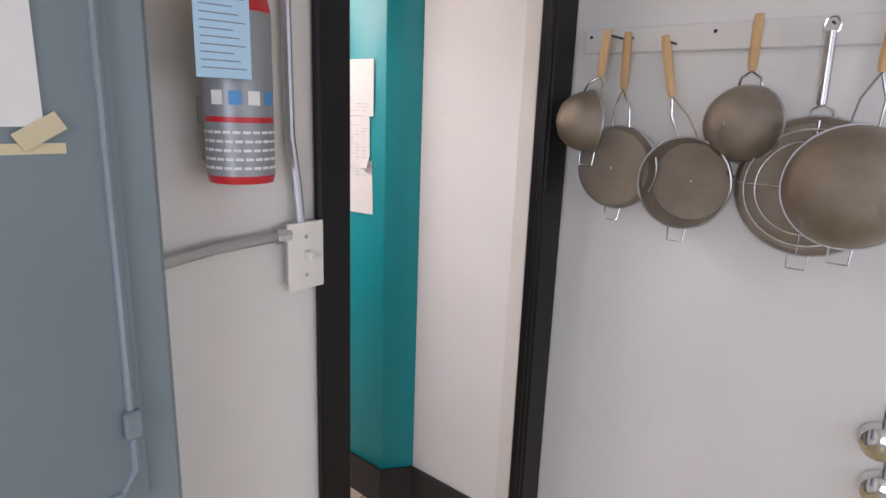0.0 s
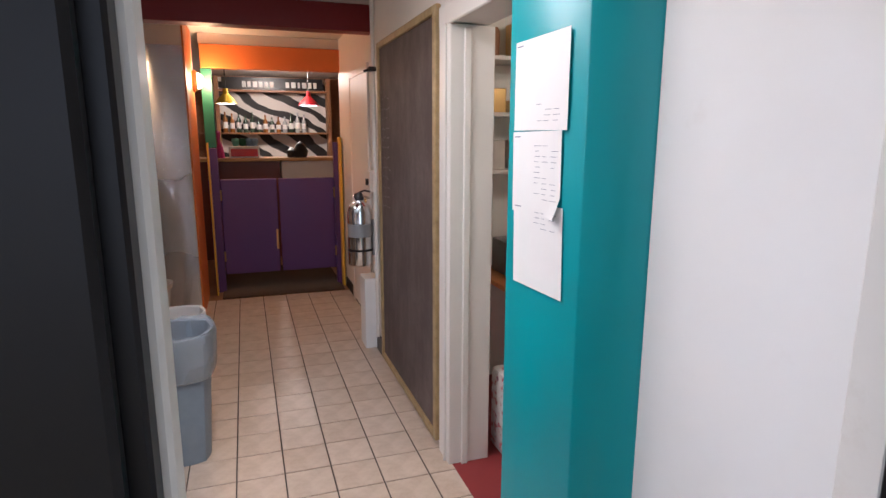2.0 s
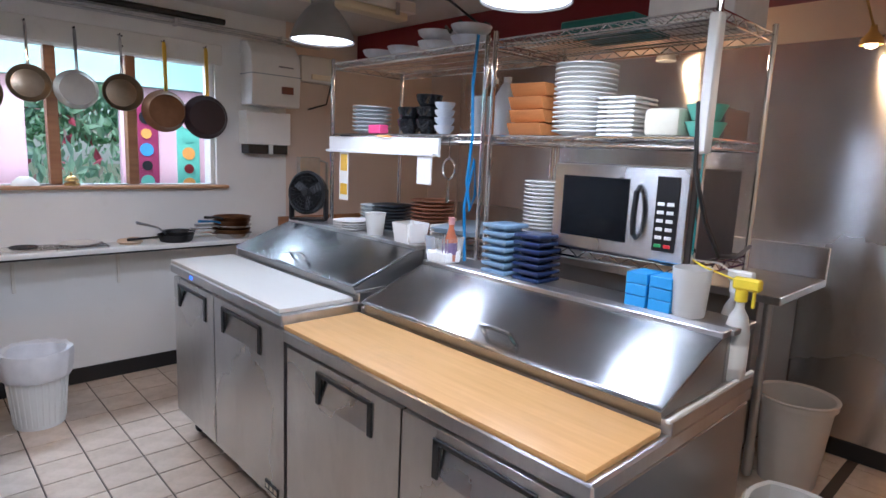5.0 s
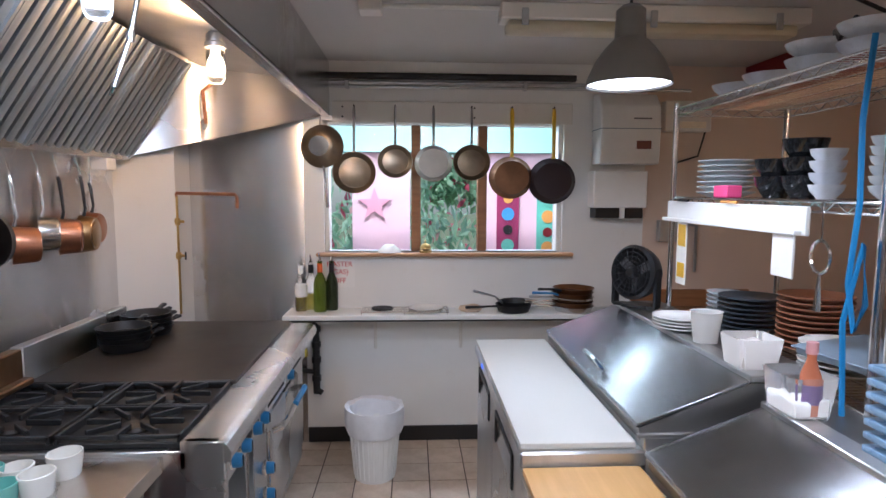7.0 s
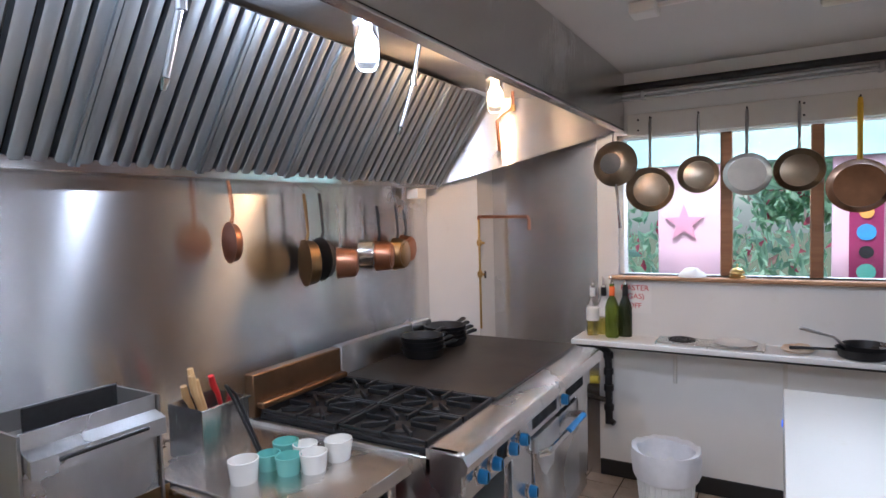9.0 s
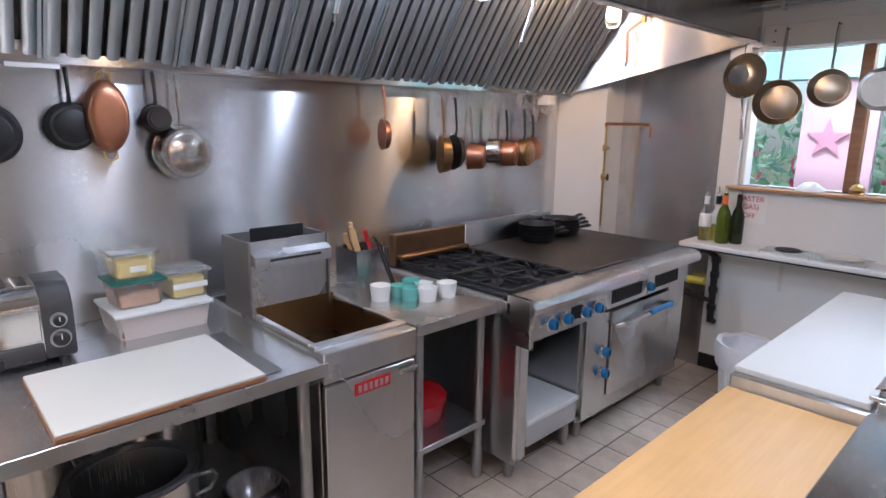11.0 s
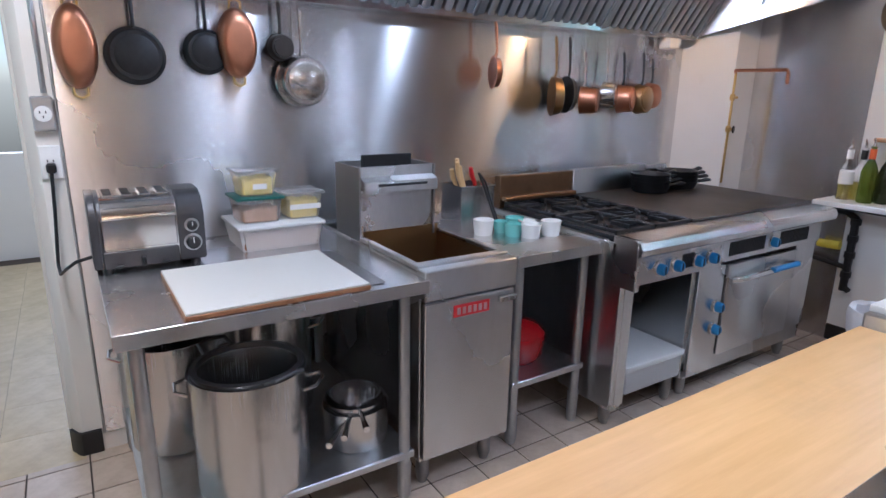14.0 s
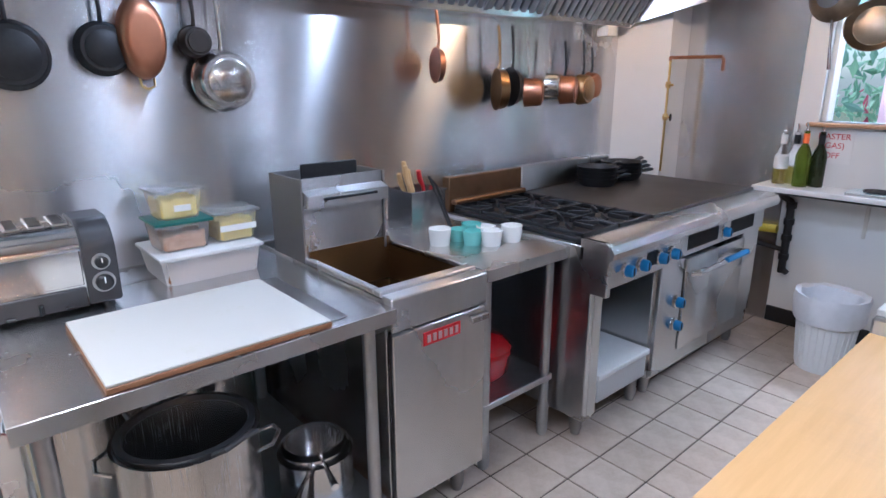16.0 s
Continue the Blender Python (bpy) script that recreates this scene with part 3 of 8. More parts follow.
def worktable(y0, y1, x0, x1, z, shelf, label):
    e = thing("worktable", ((x0 + x1) / 2, (y0 + y1) / 2, 0), label, "table", "steel worktables")
    part("tabletop", B((x0, x1, y0, y1, z - 0.004, z), bevel=0.002), STEELT, e)
    for b in ((x0, x0 + 0.004, y0, y1, z - 0.045, z - 0.002), (x0 + 0.02, x1, y0, y0 + 0.004, z - 0.045, z - 0.004), (x0 + 0.02, x1, y1 - 0.004, y1, z - 0.045, z - 0.004)):
        part("edge_skirt", B(b, bevel=0.001), STEELT, e)
    for x in (x0 + 0.06, x1 - 0.06):
        for yy in (y0 + 0.06, y1 - 0.05):
            round_leg(x, yy, 0, z - 0.02, e)
    part("undershelf", B((x0 + 0.04, x1 - 0.03, y0 + 0.03, y1 - 0.03, shelf - 0.03, shelf), bevel=0.004), ZINC, e)
    return e


worktable(0.0, 0.88, -0.99, -0.03, 0.85, 0.2, "stainless worktable with a galvanised undershelf, holding a toaster")
worktable(-0.87, -0.42, -0.92, -0.03, 0.85, 0.29, "narrow stainless worktable between the fryer and the range")

board = thing("cutting_board", (-0.77, 0.45, 0.85), "white plastic faced cutting board with brown edges", "board")
part("core", B((-0.985, -0.53, 0.2, 0.715, 0.852, 0.866), bevel=0.002), WOODB, board)
part("face", B((-0.983, -0.532, 0.203, 0.713, 0.866, 0.874), bevel=0.002), BOARDW, board)
solid("metal_scraper", B((-0.95, -0.5, 0.135, 0.19, 0.851, 0.856)), STEELD, "flat steel strip lying beside the cutting board", "tray")

POLISHED = plain("polished_plate", (0.72, 0.71, 0.7), 0.16, 1.0, 0.1, 30)
CAPS = plain("dark_grey_cap", (0.075, 0.075, 0.08), 0.32, 0.5)
section()
GREYMET = plain("dark_grey_metal_paint", (0.12, 0.12, 0.125), 0.3, 0.6)
toaster = thing("toaster", (-0.27, 0.77, 0.85), "four slot chrome toaster with grey end caps on the worktable", "toaster")


def toaster_outline(k, x0=-0.405, x1=-0.135, top=1.11):
    r = 0.075
    out = [(x0 + k, 0.872)]
    out += [(x0 + k + r - r * math.cos(radians(a)), top - k - r + r * math.sin(radians(a))) for a in range(0, 91, 15)]
    out += [(x1 - k - r + r * math.sin(radians(a)), top - k - r + r * math.cos(radians(a))) for a in range(0, 91, 15)]
    return out + [(x1 - k, 0.872)]


part("body", P(toaster_outline(0.008), "y", 0.69, 0.925), CHROME, toaster)
part("front_plate", B((-0.402, -0.396, 0.695, 0.92, 0.935, 1.035), bevel=0.002), POLISHED, toaster, "bright polished front plate")
part("lower_panel", B((-0.407, -0.396, 0.693, 0.922, 0.872, 0.928), bevel=0.003), CAPS, toaster)
part("end_cap", P(toaster_outline(0.0), "y", 0.925, 0.95, 0.004), CAPS, toaster)
part("inner_band", P(toaster_outline(0.003), "y", 0.912, 0.9245, 0.002), GREYMET, toaster)
part("control_panel", P(toaster_outline(0.0), "y", 0.605, 0.69, 0.006), CAPS, toaster)
for y in (0.72, 0.775, 0.83, 0.885):
    rim = part("slot_rim", B((-0.345, -0.195, y - 0.02, y + 0.02, 1.098, 1.1055), bevel=0.003), CHROME, toaster)
    part("slot", B((-0.338, -0.202, y - 0.013, y + 0.013, 1.1, 1.1068), bevel=0.001), BLACKPL, rim)
for y in (0.64, 0.91):
    for x in (-0.38, -0.165):
        part("foot", L([(0.014, 0), (0.017, 0.006), (0.017, 0.022)], 12, (x, y, 0.85)), BLACKPL, toaster)
for z, r in ((0.995, 0.017), (0.935, 0.023)):
    k = part("knob", moved(L([(r, 0), (r, 0.014), (r * 0.7, 0.019), (0, 0.019)], 18), pose(-0.406, 0.647, z, 0, -90, 0)), BLACKPL, toaster)
    part("dial_ring", moved(L([(r + 0.007, 0), (r + 0.007, 0.003), (0, 0.003)], 20), pose(-0.4055, 0.647, z, 0, -90, 0)), ZINC, k)
    part("pointer", B((-0.4262, -0.4248, 0.6455, 0.6485, z, z + r * 0.8), bevel=0), PAPER, k)
part("lever", joined(B((-0.425, -0.405, 0.8, 0.812, 0.875, 0.905), bevel=0.004)), BLACKPL, toaster)
for y in (0.74, 0.875):
    part("clip", B((-0.42, -0.405, y - 0.012, y + 0.012, 0.874, 0.884), bevel=0.003), BLACKPL, toaster)
part("power_cord", T([(-0.016, 1.032, 1.16), (-0.055, 1.034, 1.14), (-0.065, 1.04, 1.03), (-0.07, 1.05, 0.9), (-0.1, 1.055, 0.83), (-0.16, 1.05, 0.81), (-0.21, 1.03, 0.84), (-0.24, 1.0, 0.868), (-0.26, 0.95, 0.885)], 0.006, 8), BLACKPL, toaster, "black power cord plugged into the wall")
part("plug", B((-0.06, -0.014, 1.017, 1.047, 1.15, 1.185), bevel=0.006), BLACKPL, toaster)
section(0, 0.121, 0.065)
for z, big in ((1.29, True), (1.12, False)):
    o = thing("wall_outlet", (-0.01, 0.911, z), "grey metal wall outlet beside the steel sheet" if big else "white wall outlet with a plugged in cord", "outlet", "wall outlets")
    part("box", B((-0.035 if big else -0.012, 0.0, 0.877, 0.944, z - 0.06, z + 0.06), bevel=0.006), ZINC if big else WHITEPL, o)
    x = -0.036 if big else -0.013
    part("face", moved(L([(0.027, 0), (0.027, 0.003), (0, 0.003)], 18), pose(x + 0.001, 0.911, z, 0, -90, 0)), WHITEPL, o)
    for dy, dz in ((-0.009, 0.006), (0.009, 0.006), (0, -0.01)):
        part("slot", B((x - 0.004, x - 0.001, 0.911 + dy - 0.002, 0.911 + dy + 0.002, z + dz - 0.004, z + dz + 0.004), bevel=0), BLACKPL, o)
solid("conduit", T([(-0.01, 0.9, 2.3), (-0.01, 0.9, 1.36)], 0.009, 8), ZINC, "thin metal conduit on the wall end", "pipe")

section(0.03, 0.02, 0, 1, 1.05, 1)
# food tubs
CLEARPL = glassy("clear_plastic", (0.93, 0.93, 0.92), 0.12, 0.85, 1.3)
MILKY = glassy("cloudy_plastic", (0.86, 0.85, 0.83), 0.35, 0.45, 1.3)
BUTTER = plain("butter_yellow", (0.78, 0.62, 0.2), 0.5)
BREAD = wood_material("brown_bread", (0.33, 0.17, 0.08), (0.55, 0.33, 0.2), (3, 25, 25), 0.7)
DKGREEN = plain("dark_green_plastic", (0.01, 0.11, 0.09), 0.4)


def tub(name, x0, x1, y0, y1, z, h, wall, fill, fill_h, lid, label, lid_h=0.014):
    e = thing(name, ((x0 + x1) / 2, (y0 + y1) / 2, z), label, "container", "food containers on the worktable")
    t = 0.012
    o, i = [(x0 + t, y0 + t), (x1 - t, y0 + t), (x1 - t, y1 - t), (x0 + t, y1 - t)], [(x0, y0), (x1, y0), (x1, y1), (x0, y1)]
    bm = bmesh.new()
    a = [bm.verts.new((*p, z)) for p in o]
    b = [bm.verts.new((*p, z + h)) for p in i]
    bm.faces.new(a)
    for k in range(4):
        bm.faces.new((a[k], a[(k + 1) % 4], b[(k + 1) % 4], b[k]))
    bmesh.ops.bevel(bm, geom=[ed for ed in bm.edges if abs(ed.verts[0].co.z - ed.verts[1].co.z) > 0.5 * h], offset=0.012, segments=2, affect="EDGES")
    part("tub", bm, wall, e).visible_shadow = False
    if fill:
        bm = B((x0 + 0.016, x1 - 0.016, y0 + 0.016, y1 - 0.016, z + 0.004, z + fill_h), bevel=0.006)
        bmesh.ops.subdivide_edges(bm, edges=list(bm.edges), cuts=4, use_grid_fill=True)
        for v in bm.verts:
            if v.co.z > z + 0.6 * fill_h:
                v.co.z += 0.014 * noise.noise(v.co * 38)
        part("contents", bm, fill, e)
    if lid:
        part("lid", B((x0 - 0.008, x1 + 0.008, y0 - 0.008, y1 + 0.008, z + h, z + h + lid_h), bevel=0.005, seg=2), lid, e)
    return e


tub("food_tub", -0.37, -0.1, 0.12, 0.43, 0.85, 0.085, MILKY, BREAD, 0.07, WHITEPL, "cloudy plastic tub of sliced bread with a white lid")
tub("food_tub", -0.33, -0.16, 0.26, 0.42, 0.949, 0.092, CLEARPL, BREAD, 0.06, DKGREEN, "clear plastic tub with a dark green lid", 0.01)
t3 = tub("food_tub", -0.31, -0.17, 0.27, 0.41, 1.052, 0.09, CLEARPL, BUTTER, 0.07, CLEARPL, "clear plastic tub of yellow butter", 0.01)
part("label_tape", B((-0.312, -0.308, 0.31, 0.36, 1.08, 1.1), bevel=0), PAPER, t3)
t4 = tub("food_tub", -0.32, -0.17, 0.1, 0.24, 0.949, 0.1, CLEARPL, BUTTER, 0.08, CLEARPL, "clear plastic tub of pale yellow spread with taped label", 0.01)
part("label_tape", B((-0.322, -0.318, 0.11, 0.23, 0.99, 1.01), bevel=0), PAPER, t4)


def stock_pot(x, y, z, r, h, label, group="stock pots"):
    e = thing("stock_pot", (x, y, z), label, "pot", group)
    part("body", L([(0.0, 0), (r - 0.01, 0), (r, 0.01), (r, h), (r + 0.008, h + 0.004), (r - 0.003, h + 0.002), (r - 0.005, 0.02), (0, 0.012)], 36, (x, y, z)), STEELV, e)
    for s in (-1, 1):
        a = radians(65 if s > 0 else 245)
        c, d = Vector((math.cos(a), math.sin(a), 0)), Vector((-math.sin(a), math.cos(a), 0))
        o = Vector((x, y, z + h - 0.07))
        part("handle", T([o + c * (r - 0.002) + d * -0.05, o + c * (r + 0.035) + d * -0.045 + Vector((0, 0, 0.012)), o + c * (r + 0.05) + Vector((0, 0, 0.02)), o + c * (r + 0.035) + d * 0.045 + Vector((0, 0, 0.012)), o + c * (r - 0.002) + d * 0.05], 0.006, 8), CHROME, e)
    return e


stock_pot(-0.80, 0.53, 0.2, 0.17, 0.40, "tall stainless stock pot on the worktable undershelf")
inner = thing("stock_pot", (-0.80, 0.53, 0.24), "dark rimmed stock pot nested inside another pot", "pot", "stock pots")
part("body", L([(0.0, 0), (0.145, 0), (0.153, 0.01), (0.153, 0.352), (0.148, 0.36), (0.146, 0.352), (0.146, 0.02), (0, 0.012)], 40, (-0.80, 0.53, 0.24)), STEELV, inner)
part("rim", L([(0.1535, 0.345), (0.164, 0.36), (0.166, 0.374), (0.15, 0.376), (0.1455, 0.362), (0.1475, 0.358), (0.1532, 0.35)], 40, (-0.80, 0.53, 0.24), False), CAPS, inner, "dark rim")
for a in (20, 200):
    c, d = Vector((math.cos(radians(a)), math.sin(radians(a)), 0)), Vector((-math.sin(radians(a)), math.cos(radians(a)), 0))
    o = Vector((-0.80, 0.53, 0.605))
    part("handle", T([o + c * 0.158 + d * -0.05, o + c * 0.2 + d * -0.045 + Vector((0, 0, 0.025)), o + c * 0.205 + Vector((0, 0, 0.032)), o + c * 0.2 + d * 0.045 + Vector((0, 0, 0.025)), o + c * 0.158 + d * 0.05], 0.007, 8), CAPS, inner)
stock_pot(-0.42, 0.70, 0.2, 0.145, 0.40, "tall stainless stock pot at the back of the undershelf")
stock_pot(-0.38, 0.34, 0.2, 0.14, 0.42, "dark stainless stock pot at the back of the undershelf")


def saucepan(x, y, z, r, h, ang, label, m=None, length=0.17):
    e = thing("saucepan", (x, y, z), label, "saucepan", "saucepans under the worktable")
    part("pan", L([(0.0, 0), (r - 0.008, 0), (r, 0.008), (r, h), (r + 0.004, h + 0.003), (r - 0.003, h), (r - 0.005, 0.01), (0, 0.008)], 28, (x, y, z)), m or STEELV, e)
    c = Vector((math.cos(radians(ang)), math.sin(radians(ang)), 0))
    o = Vector((x, y, z + h - 0.02))
    part("handle", T([o + c * r, o + c * (r + 0.05) + Vector((0, 0, 0.015)), o + c * (r + length) + Vector((0, 0, 0.02))], [0.008, 0.006, 0.011], 8), CHROME, e)
    return e


saucepan(-0.77, 0.17, 0.2, 0.112, 0.15, 140, "stainless saucepan nested on the undershelf")
saucepan(-0.768, 0.172, 0.262, 0.102, 0.11, 150, "small stainless saucepan stacked in another pan")
saucepan(-0.765, 0.17, 0.31, 0.088, 0.075, 165, "small stainless saucepan on top of the stack")

# red casserole on the second table's shelf
rc = thing("casserole", (-0.68, -0.62, 0.29), "glossy red enamelled casserole with lid on the undershelf", "pot")
REDEN = plain("red_enamel", (0.42, 0.008, 0.012), 0.12, coat=0.6, var=0.08)
part("pot", L([(0.0, 0), (0.09, 0), (0.115, 0.03), (0.122, 0.11)], 32, (-0.68, -0.62, 0.29)), REDEN, rc)
part("lid", L([(0.126, 0.112), (0.124, 0.13), (0.09, 0.165), (0.04, 0.18), (0.0, 0.184)], 32, (-0.68, -0.62, 0.29)), REDEN, rc)
part("knob", L([(0.012, 0.18), (0.01, 0.195), (0.022, 0.205), (0.02, 0.218), (0, 0.22)], 16, (-0.68, -0.62, 0.29)), BLACKPL, rc)

# utensil bin and ramekins
BX, BY = -0.1, 0.08
bn = thing("utensil_bin", (-0.17, -0.69, 0.85), "square stainless bin of wooden handled utensils", "container")
for b in ((-0.25, -0.247, -0.79, -0.61, 0.855, 1.03), (-0.08, -0.077, -0.79, -0.61, 0.855, 1.03), (-0.247, -0.08, -0.79, -0.787, 0.855, 1.03), (-0.247, -0.08, -0.613, -0.61, 0.855, 1.03)):
    part("bin_wall", moved(B(b, bevel=0.001), pose(BX, BY, 0)), STEELV, bn)
part("bin_floor", moved(B((-0.25, -0.08, -0.79, -0.61, 0.85, 0.855), bevel=0.001), pose(BX, BY, 0)), STEELV, bn)
part("bin_rim", moved(B((-0.258, -0.25, -0.795, -0.605, 1.022, 1.03), bevel=0.001), pose(BX, BY, 0)), STEELV, bn)
for k, (dx, dy, h, m) in enumerate(((-0.2, -0.64, 0.11, WOODH), (-0.17, -0.63, 0.075, WOODH), (-0.19, -0.66, 0.09, WOODH), (-0.15, -0.67, 0.12, WOODH), (-0.13, -0.76, 0.07, REDPL))):
    part("utensil", moved(T([(dx, dy - 0.04, 0.86), (dx, dy, 1.03), (dx - 0.005, dy + 0.02, 1.03 + h * 0.5), (dx - 0.01, dy + 0.03, 1.03 + h)], [0.005, 0.009, 0.012, 0.01], 8), pose(BX, BY, 0)), m, bn)
solid("tongs", moved(joined(T([(-0.35, -0.74, 0.856), (-0.268, -0.71, 1.05), (-0.25, -0.7, 1.09)], 0.005, 6), T([(-0.335, -0.76, 0.856), (-0.262, -0.73, 1.05), (-0.25, -0.7, 1.09)], 0.005, 6)), pose(BX, BY, 0)), BLACKPL, "black tongs leaning on the utensil bin", "tongs")
AQUAC = plain("aqua_ceramic", (0.2, 0.52, 0.47), 0.2, var=0.04)
for x, y, r, h, m in ((-0.47, -0.545, 0.045, 0.068, PORCELAIN), (-0.47, -0.64, 0.036, 0.05, AQUAC), (-0.55, -0.645, 0.04, 0.055, AQUAC), (-0.46, -0.72, 0.042, 0.058, AQUAC), (-0.61, -0.69, 0.043, 0.06, PORCELAIN), (-0.62, -0.79, 0.045, 0.066, PORCELAIN), (-0.53, -0.735, 0.04, 0.056, PORCELAIN)):
    solid("ramekin", L([(0, 0), (r * 0.82, 0), (r * 0.86, 0.005), (r, h), (r - 0.004, h + 0.001), (r * 0.8, 0.02), (0, 0.018)], 24, (x - 0.08, y + 0.03, 0.85)), m, "small aqua ceramic ramekin" if m is AQUAC else "small white ceramic ramekin on the worktable", "ramekin", "ramekins")

section(0.01, 0.04)
# ---- deep fryer ----
fr = thing("deep_fryer", (-0.48, -0.21, 0), "stainless floor deep fryer with an open oil well", "fryer")
Y0, Y1 = -0.405, -0.012
for y in (Y0, Y1 - 0.01):
    part("side_panel", B((-0.92, -0.03, y, y + 0.01, 0.13, 0.86), bevel=0.002), STEELR, fr)
part("back_panel", B((-0.05, -0.03, Y0 + 0.011, Y1 - 0.011, 0.141, 0.86), bevel=0.002), STEELR, fr)
part("floor_panel", B((-0.92, -0.03, Y0 + 0.011, Y1 - 0.011, 0.13, 0.14), bevel=0.002), STEELR, fr)
part("front_apron", B((-0.955, -0.9, Y0, Y1, 0.765, 0.872), bevel=0.004), STEELR, fr)
d = part("door", B((-0.95, -0.925, Y0 + 0.004, Y1 - 0.004, 0.15, 0.755), bevel=0.004), STEELR, fr)
part("handle", B((-0.975, -0.95, Y0 + 0.005, Y0 + 0.085, 0.715, 0.74), bevel=0.005), STEELV, d)
bd = part("badge", B((-0.954, -0.95, -0.285, -0.13, 0.688, 0.733), bevel=0.002), REDPL, d, "red maker's badge")
for k in range(6):
    part("badge_mark", B((-0.9565, -0.953, -0.272 + 0.023 * k, -0.258 + 0.023 * k, 0.698, 0.723), bevel=0), painted("badge_grey", (0.5, 0.3, 0.3), 0.4) if k == 0 else bpy.data.materials["badge_grey"], d)
part("rim", joined(B((-0.9, -0.86, Y0, Y1, 0.862, 0.882), (-0.86, -0.43, Y0, Y0 + 0.025, 0.862, 0.882), (-0.86, -0.43, Y1 - 0.025, Y1, 0.862, 0.882), bevel=0.004)), STEELR, fr)
OIL = plain("dark_frying_oil", (0.022, 0.012, 0.005), 0.1)
GREASE = steel("oil_stained_steel", (0.27, 0.17, 0.08), 0.36, (1, 1, 1), 0.7)
part("well", joined(P([(-0.86, 0.88), (-0.86, 0.83), (-0.7, 0.68), (-0.432, 0.68), (-0.432, 0.9), (-0.43, 0.9), (-0.43, 0.675), (-0.705, 0.675), (-0.863, 0.825), (-0.863, 0.88)], "y", Y0 + 0.02, Y1 - 0.02), B((-0.86, -0.43, Y0 + 0.022, Y0 + 0.025, 0.68, 0.87), (-0.86, -0.43, Y1 - 0.025, Y1 - 0.022, 0.68, 0.87), bevel=0)), GREASE, fr)
part("oil", B((-0.845, -0.434, Y0 + 0.026, Y1 - 0.026, 0.70, 0.73), bevel=0), OIL, fr)
part("flue_front", P([(-0.43, 0.86), (-0.43, 1.085), (-0.475, 1.06), (-0.475, 1.105), (-0.43, 1.12), (-0.43, 1.16), (-0.422, 1.16), (-0.422, 0.86)], "y", Y0 + 0.05, Y1 - 0.01), STEELR, fr)
for y in (Y0 + 0.04, Y1 - 0.008):
    part("flue_side", B((-0.44, -0.2, y, y + 0.008, 0.86, 1.16), bevel=0.001), STEELD, fr)
part("flue_back", B((-0.206, -0.2, Y0 + 0.049, Y1 - 0.009, 0.86, 1.16), bevel=0.001), STEELD, fr)
part("flue_shelf", B((-0.421, -0.207, Y0 + 0.049, Y1 - 0.009, 1.1, 1.105), bevel=0.001), STEELD, fr)
part("flue_slot", P([(-0.4775, 1.085), (-0.4775, 1.093), (-0.47, 1.1), (-0.47, 1.085)], "y", Y0 + 0.1, Y1 - 0.07), BLACKPL, fr)
part("basket_plate", moved(B((-0.36, -0.35, Y0 + 0.11, Y1 - 0.05, 1.1, 1.2), bevel=0.003), Matrix.Identity(4)), IRON, fr)
for x in (-0.86, -0.1):
    for y in (Y0 + 0.05, Y1 - 0.05):
        part("foot", L([(0.018, 0), (0.02, 0.01), (0.026, 0.03), (0.026, 0.13)], 14, (x, y, 0)), STEELD, fr)

section(-0.07, -0.063, 0.01, 1, 0.87, 1)
# ---- cooking range ----
rg = thing("cooking_range", (-0.5, -1.83, 0), "six foot stainless gas range with burners, griddle and oven", "range")
R0, R1 = -2.735, -0.94
part("left_side", B((-0.93, -0.04, R1 - 0.03, R1, 0.1, 0.855), (-0.93, -0.9, R1 - 0.1, R1 - 0.03, 0.1, 0.66), bevel=0.004), STEELR, rg)
part("top_left_cheek", B((-1.0, -0.88, R1 - 0.03, R1 + 0.002, 0.67, 0.885), bevel=0.005), STEELR, rg)
part("right_side", B((-0.92, -0.04, R0, R0 + 0.02, 0.12, 0.86), bevel=0.004), STEELR, rg)
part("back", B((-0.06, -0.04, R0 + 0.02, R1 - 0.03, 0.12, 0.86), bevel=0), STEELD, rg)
part("divider", B((-0.915, -0.06, -1.535, -1.515, 0.12, 0.68), bevel=0.003), STEELR, rg)
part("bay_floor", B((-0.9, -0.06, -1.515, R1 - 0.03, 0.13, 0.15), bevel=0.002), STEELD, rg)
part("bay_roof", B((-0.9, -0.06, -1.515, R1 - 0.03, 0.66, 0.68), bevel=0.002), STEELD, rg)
nose = [(-0.87, 0.885), (-0.98, 0.885), (-1.005, 0.875), (-1.02, 0.85), (-1.015, 0.825), (-0.99, 0.81), (-0.9, 0.805), (-0.87, 0.8)]
part("front_rail", P(nose, "y", -1.69, R1), STEELT, rg)
part("front_rail", P(nose, "y", R0, -1.694), STEELT, rg)
cp = part("control_panel", B((-0.955, -0.9, -1.69, R1 - 0.03, 0.675, 0.803), bevel=0.003), STEELR, rg)
cp2 = part("control_panel", B((-0.95, -0.9, R0, -1.7, 0.69, 0.803), bevel=0.003), STEELR, rg)


def knob(x, y, z, parent):
    k = part("knob", moved(L([(0.024, 0.008), (0.026, 0.012), (0.024, 0.035), (0.02, 0.04), (0, 0.04)], 18), pose(x, y, z, 0, -90, 0)), BLUEPL, parent, "blue plastic control knob")
    part("bezel", moved(L([(0.032, 0), (0.032, 0.006), (0.026, 0.01), (0, 0.01)], 18), pose(x, y, z, 0, -90, 0)), CHROME, k)
    part("pointer", B((x - 0.044, x - 0.038, y - 0.003, y + 0.003, z - 0.018, z + 0.018), bevel=0.001), BLACKPL, k)


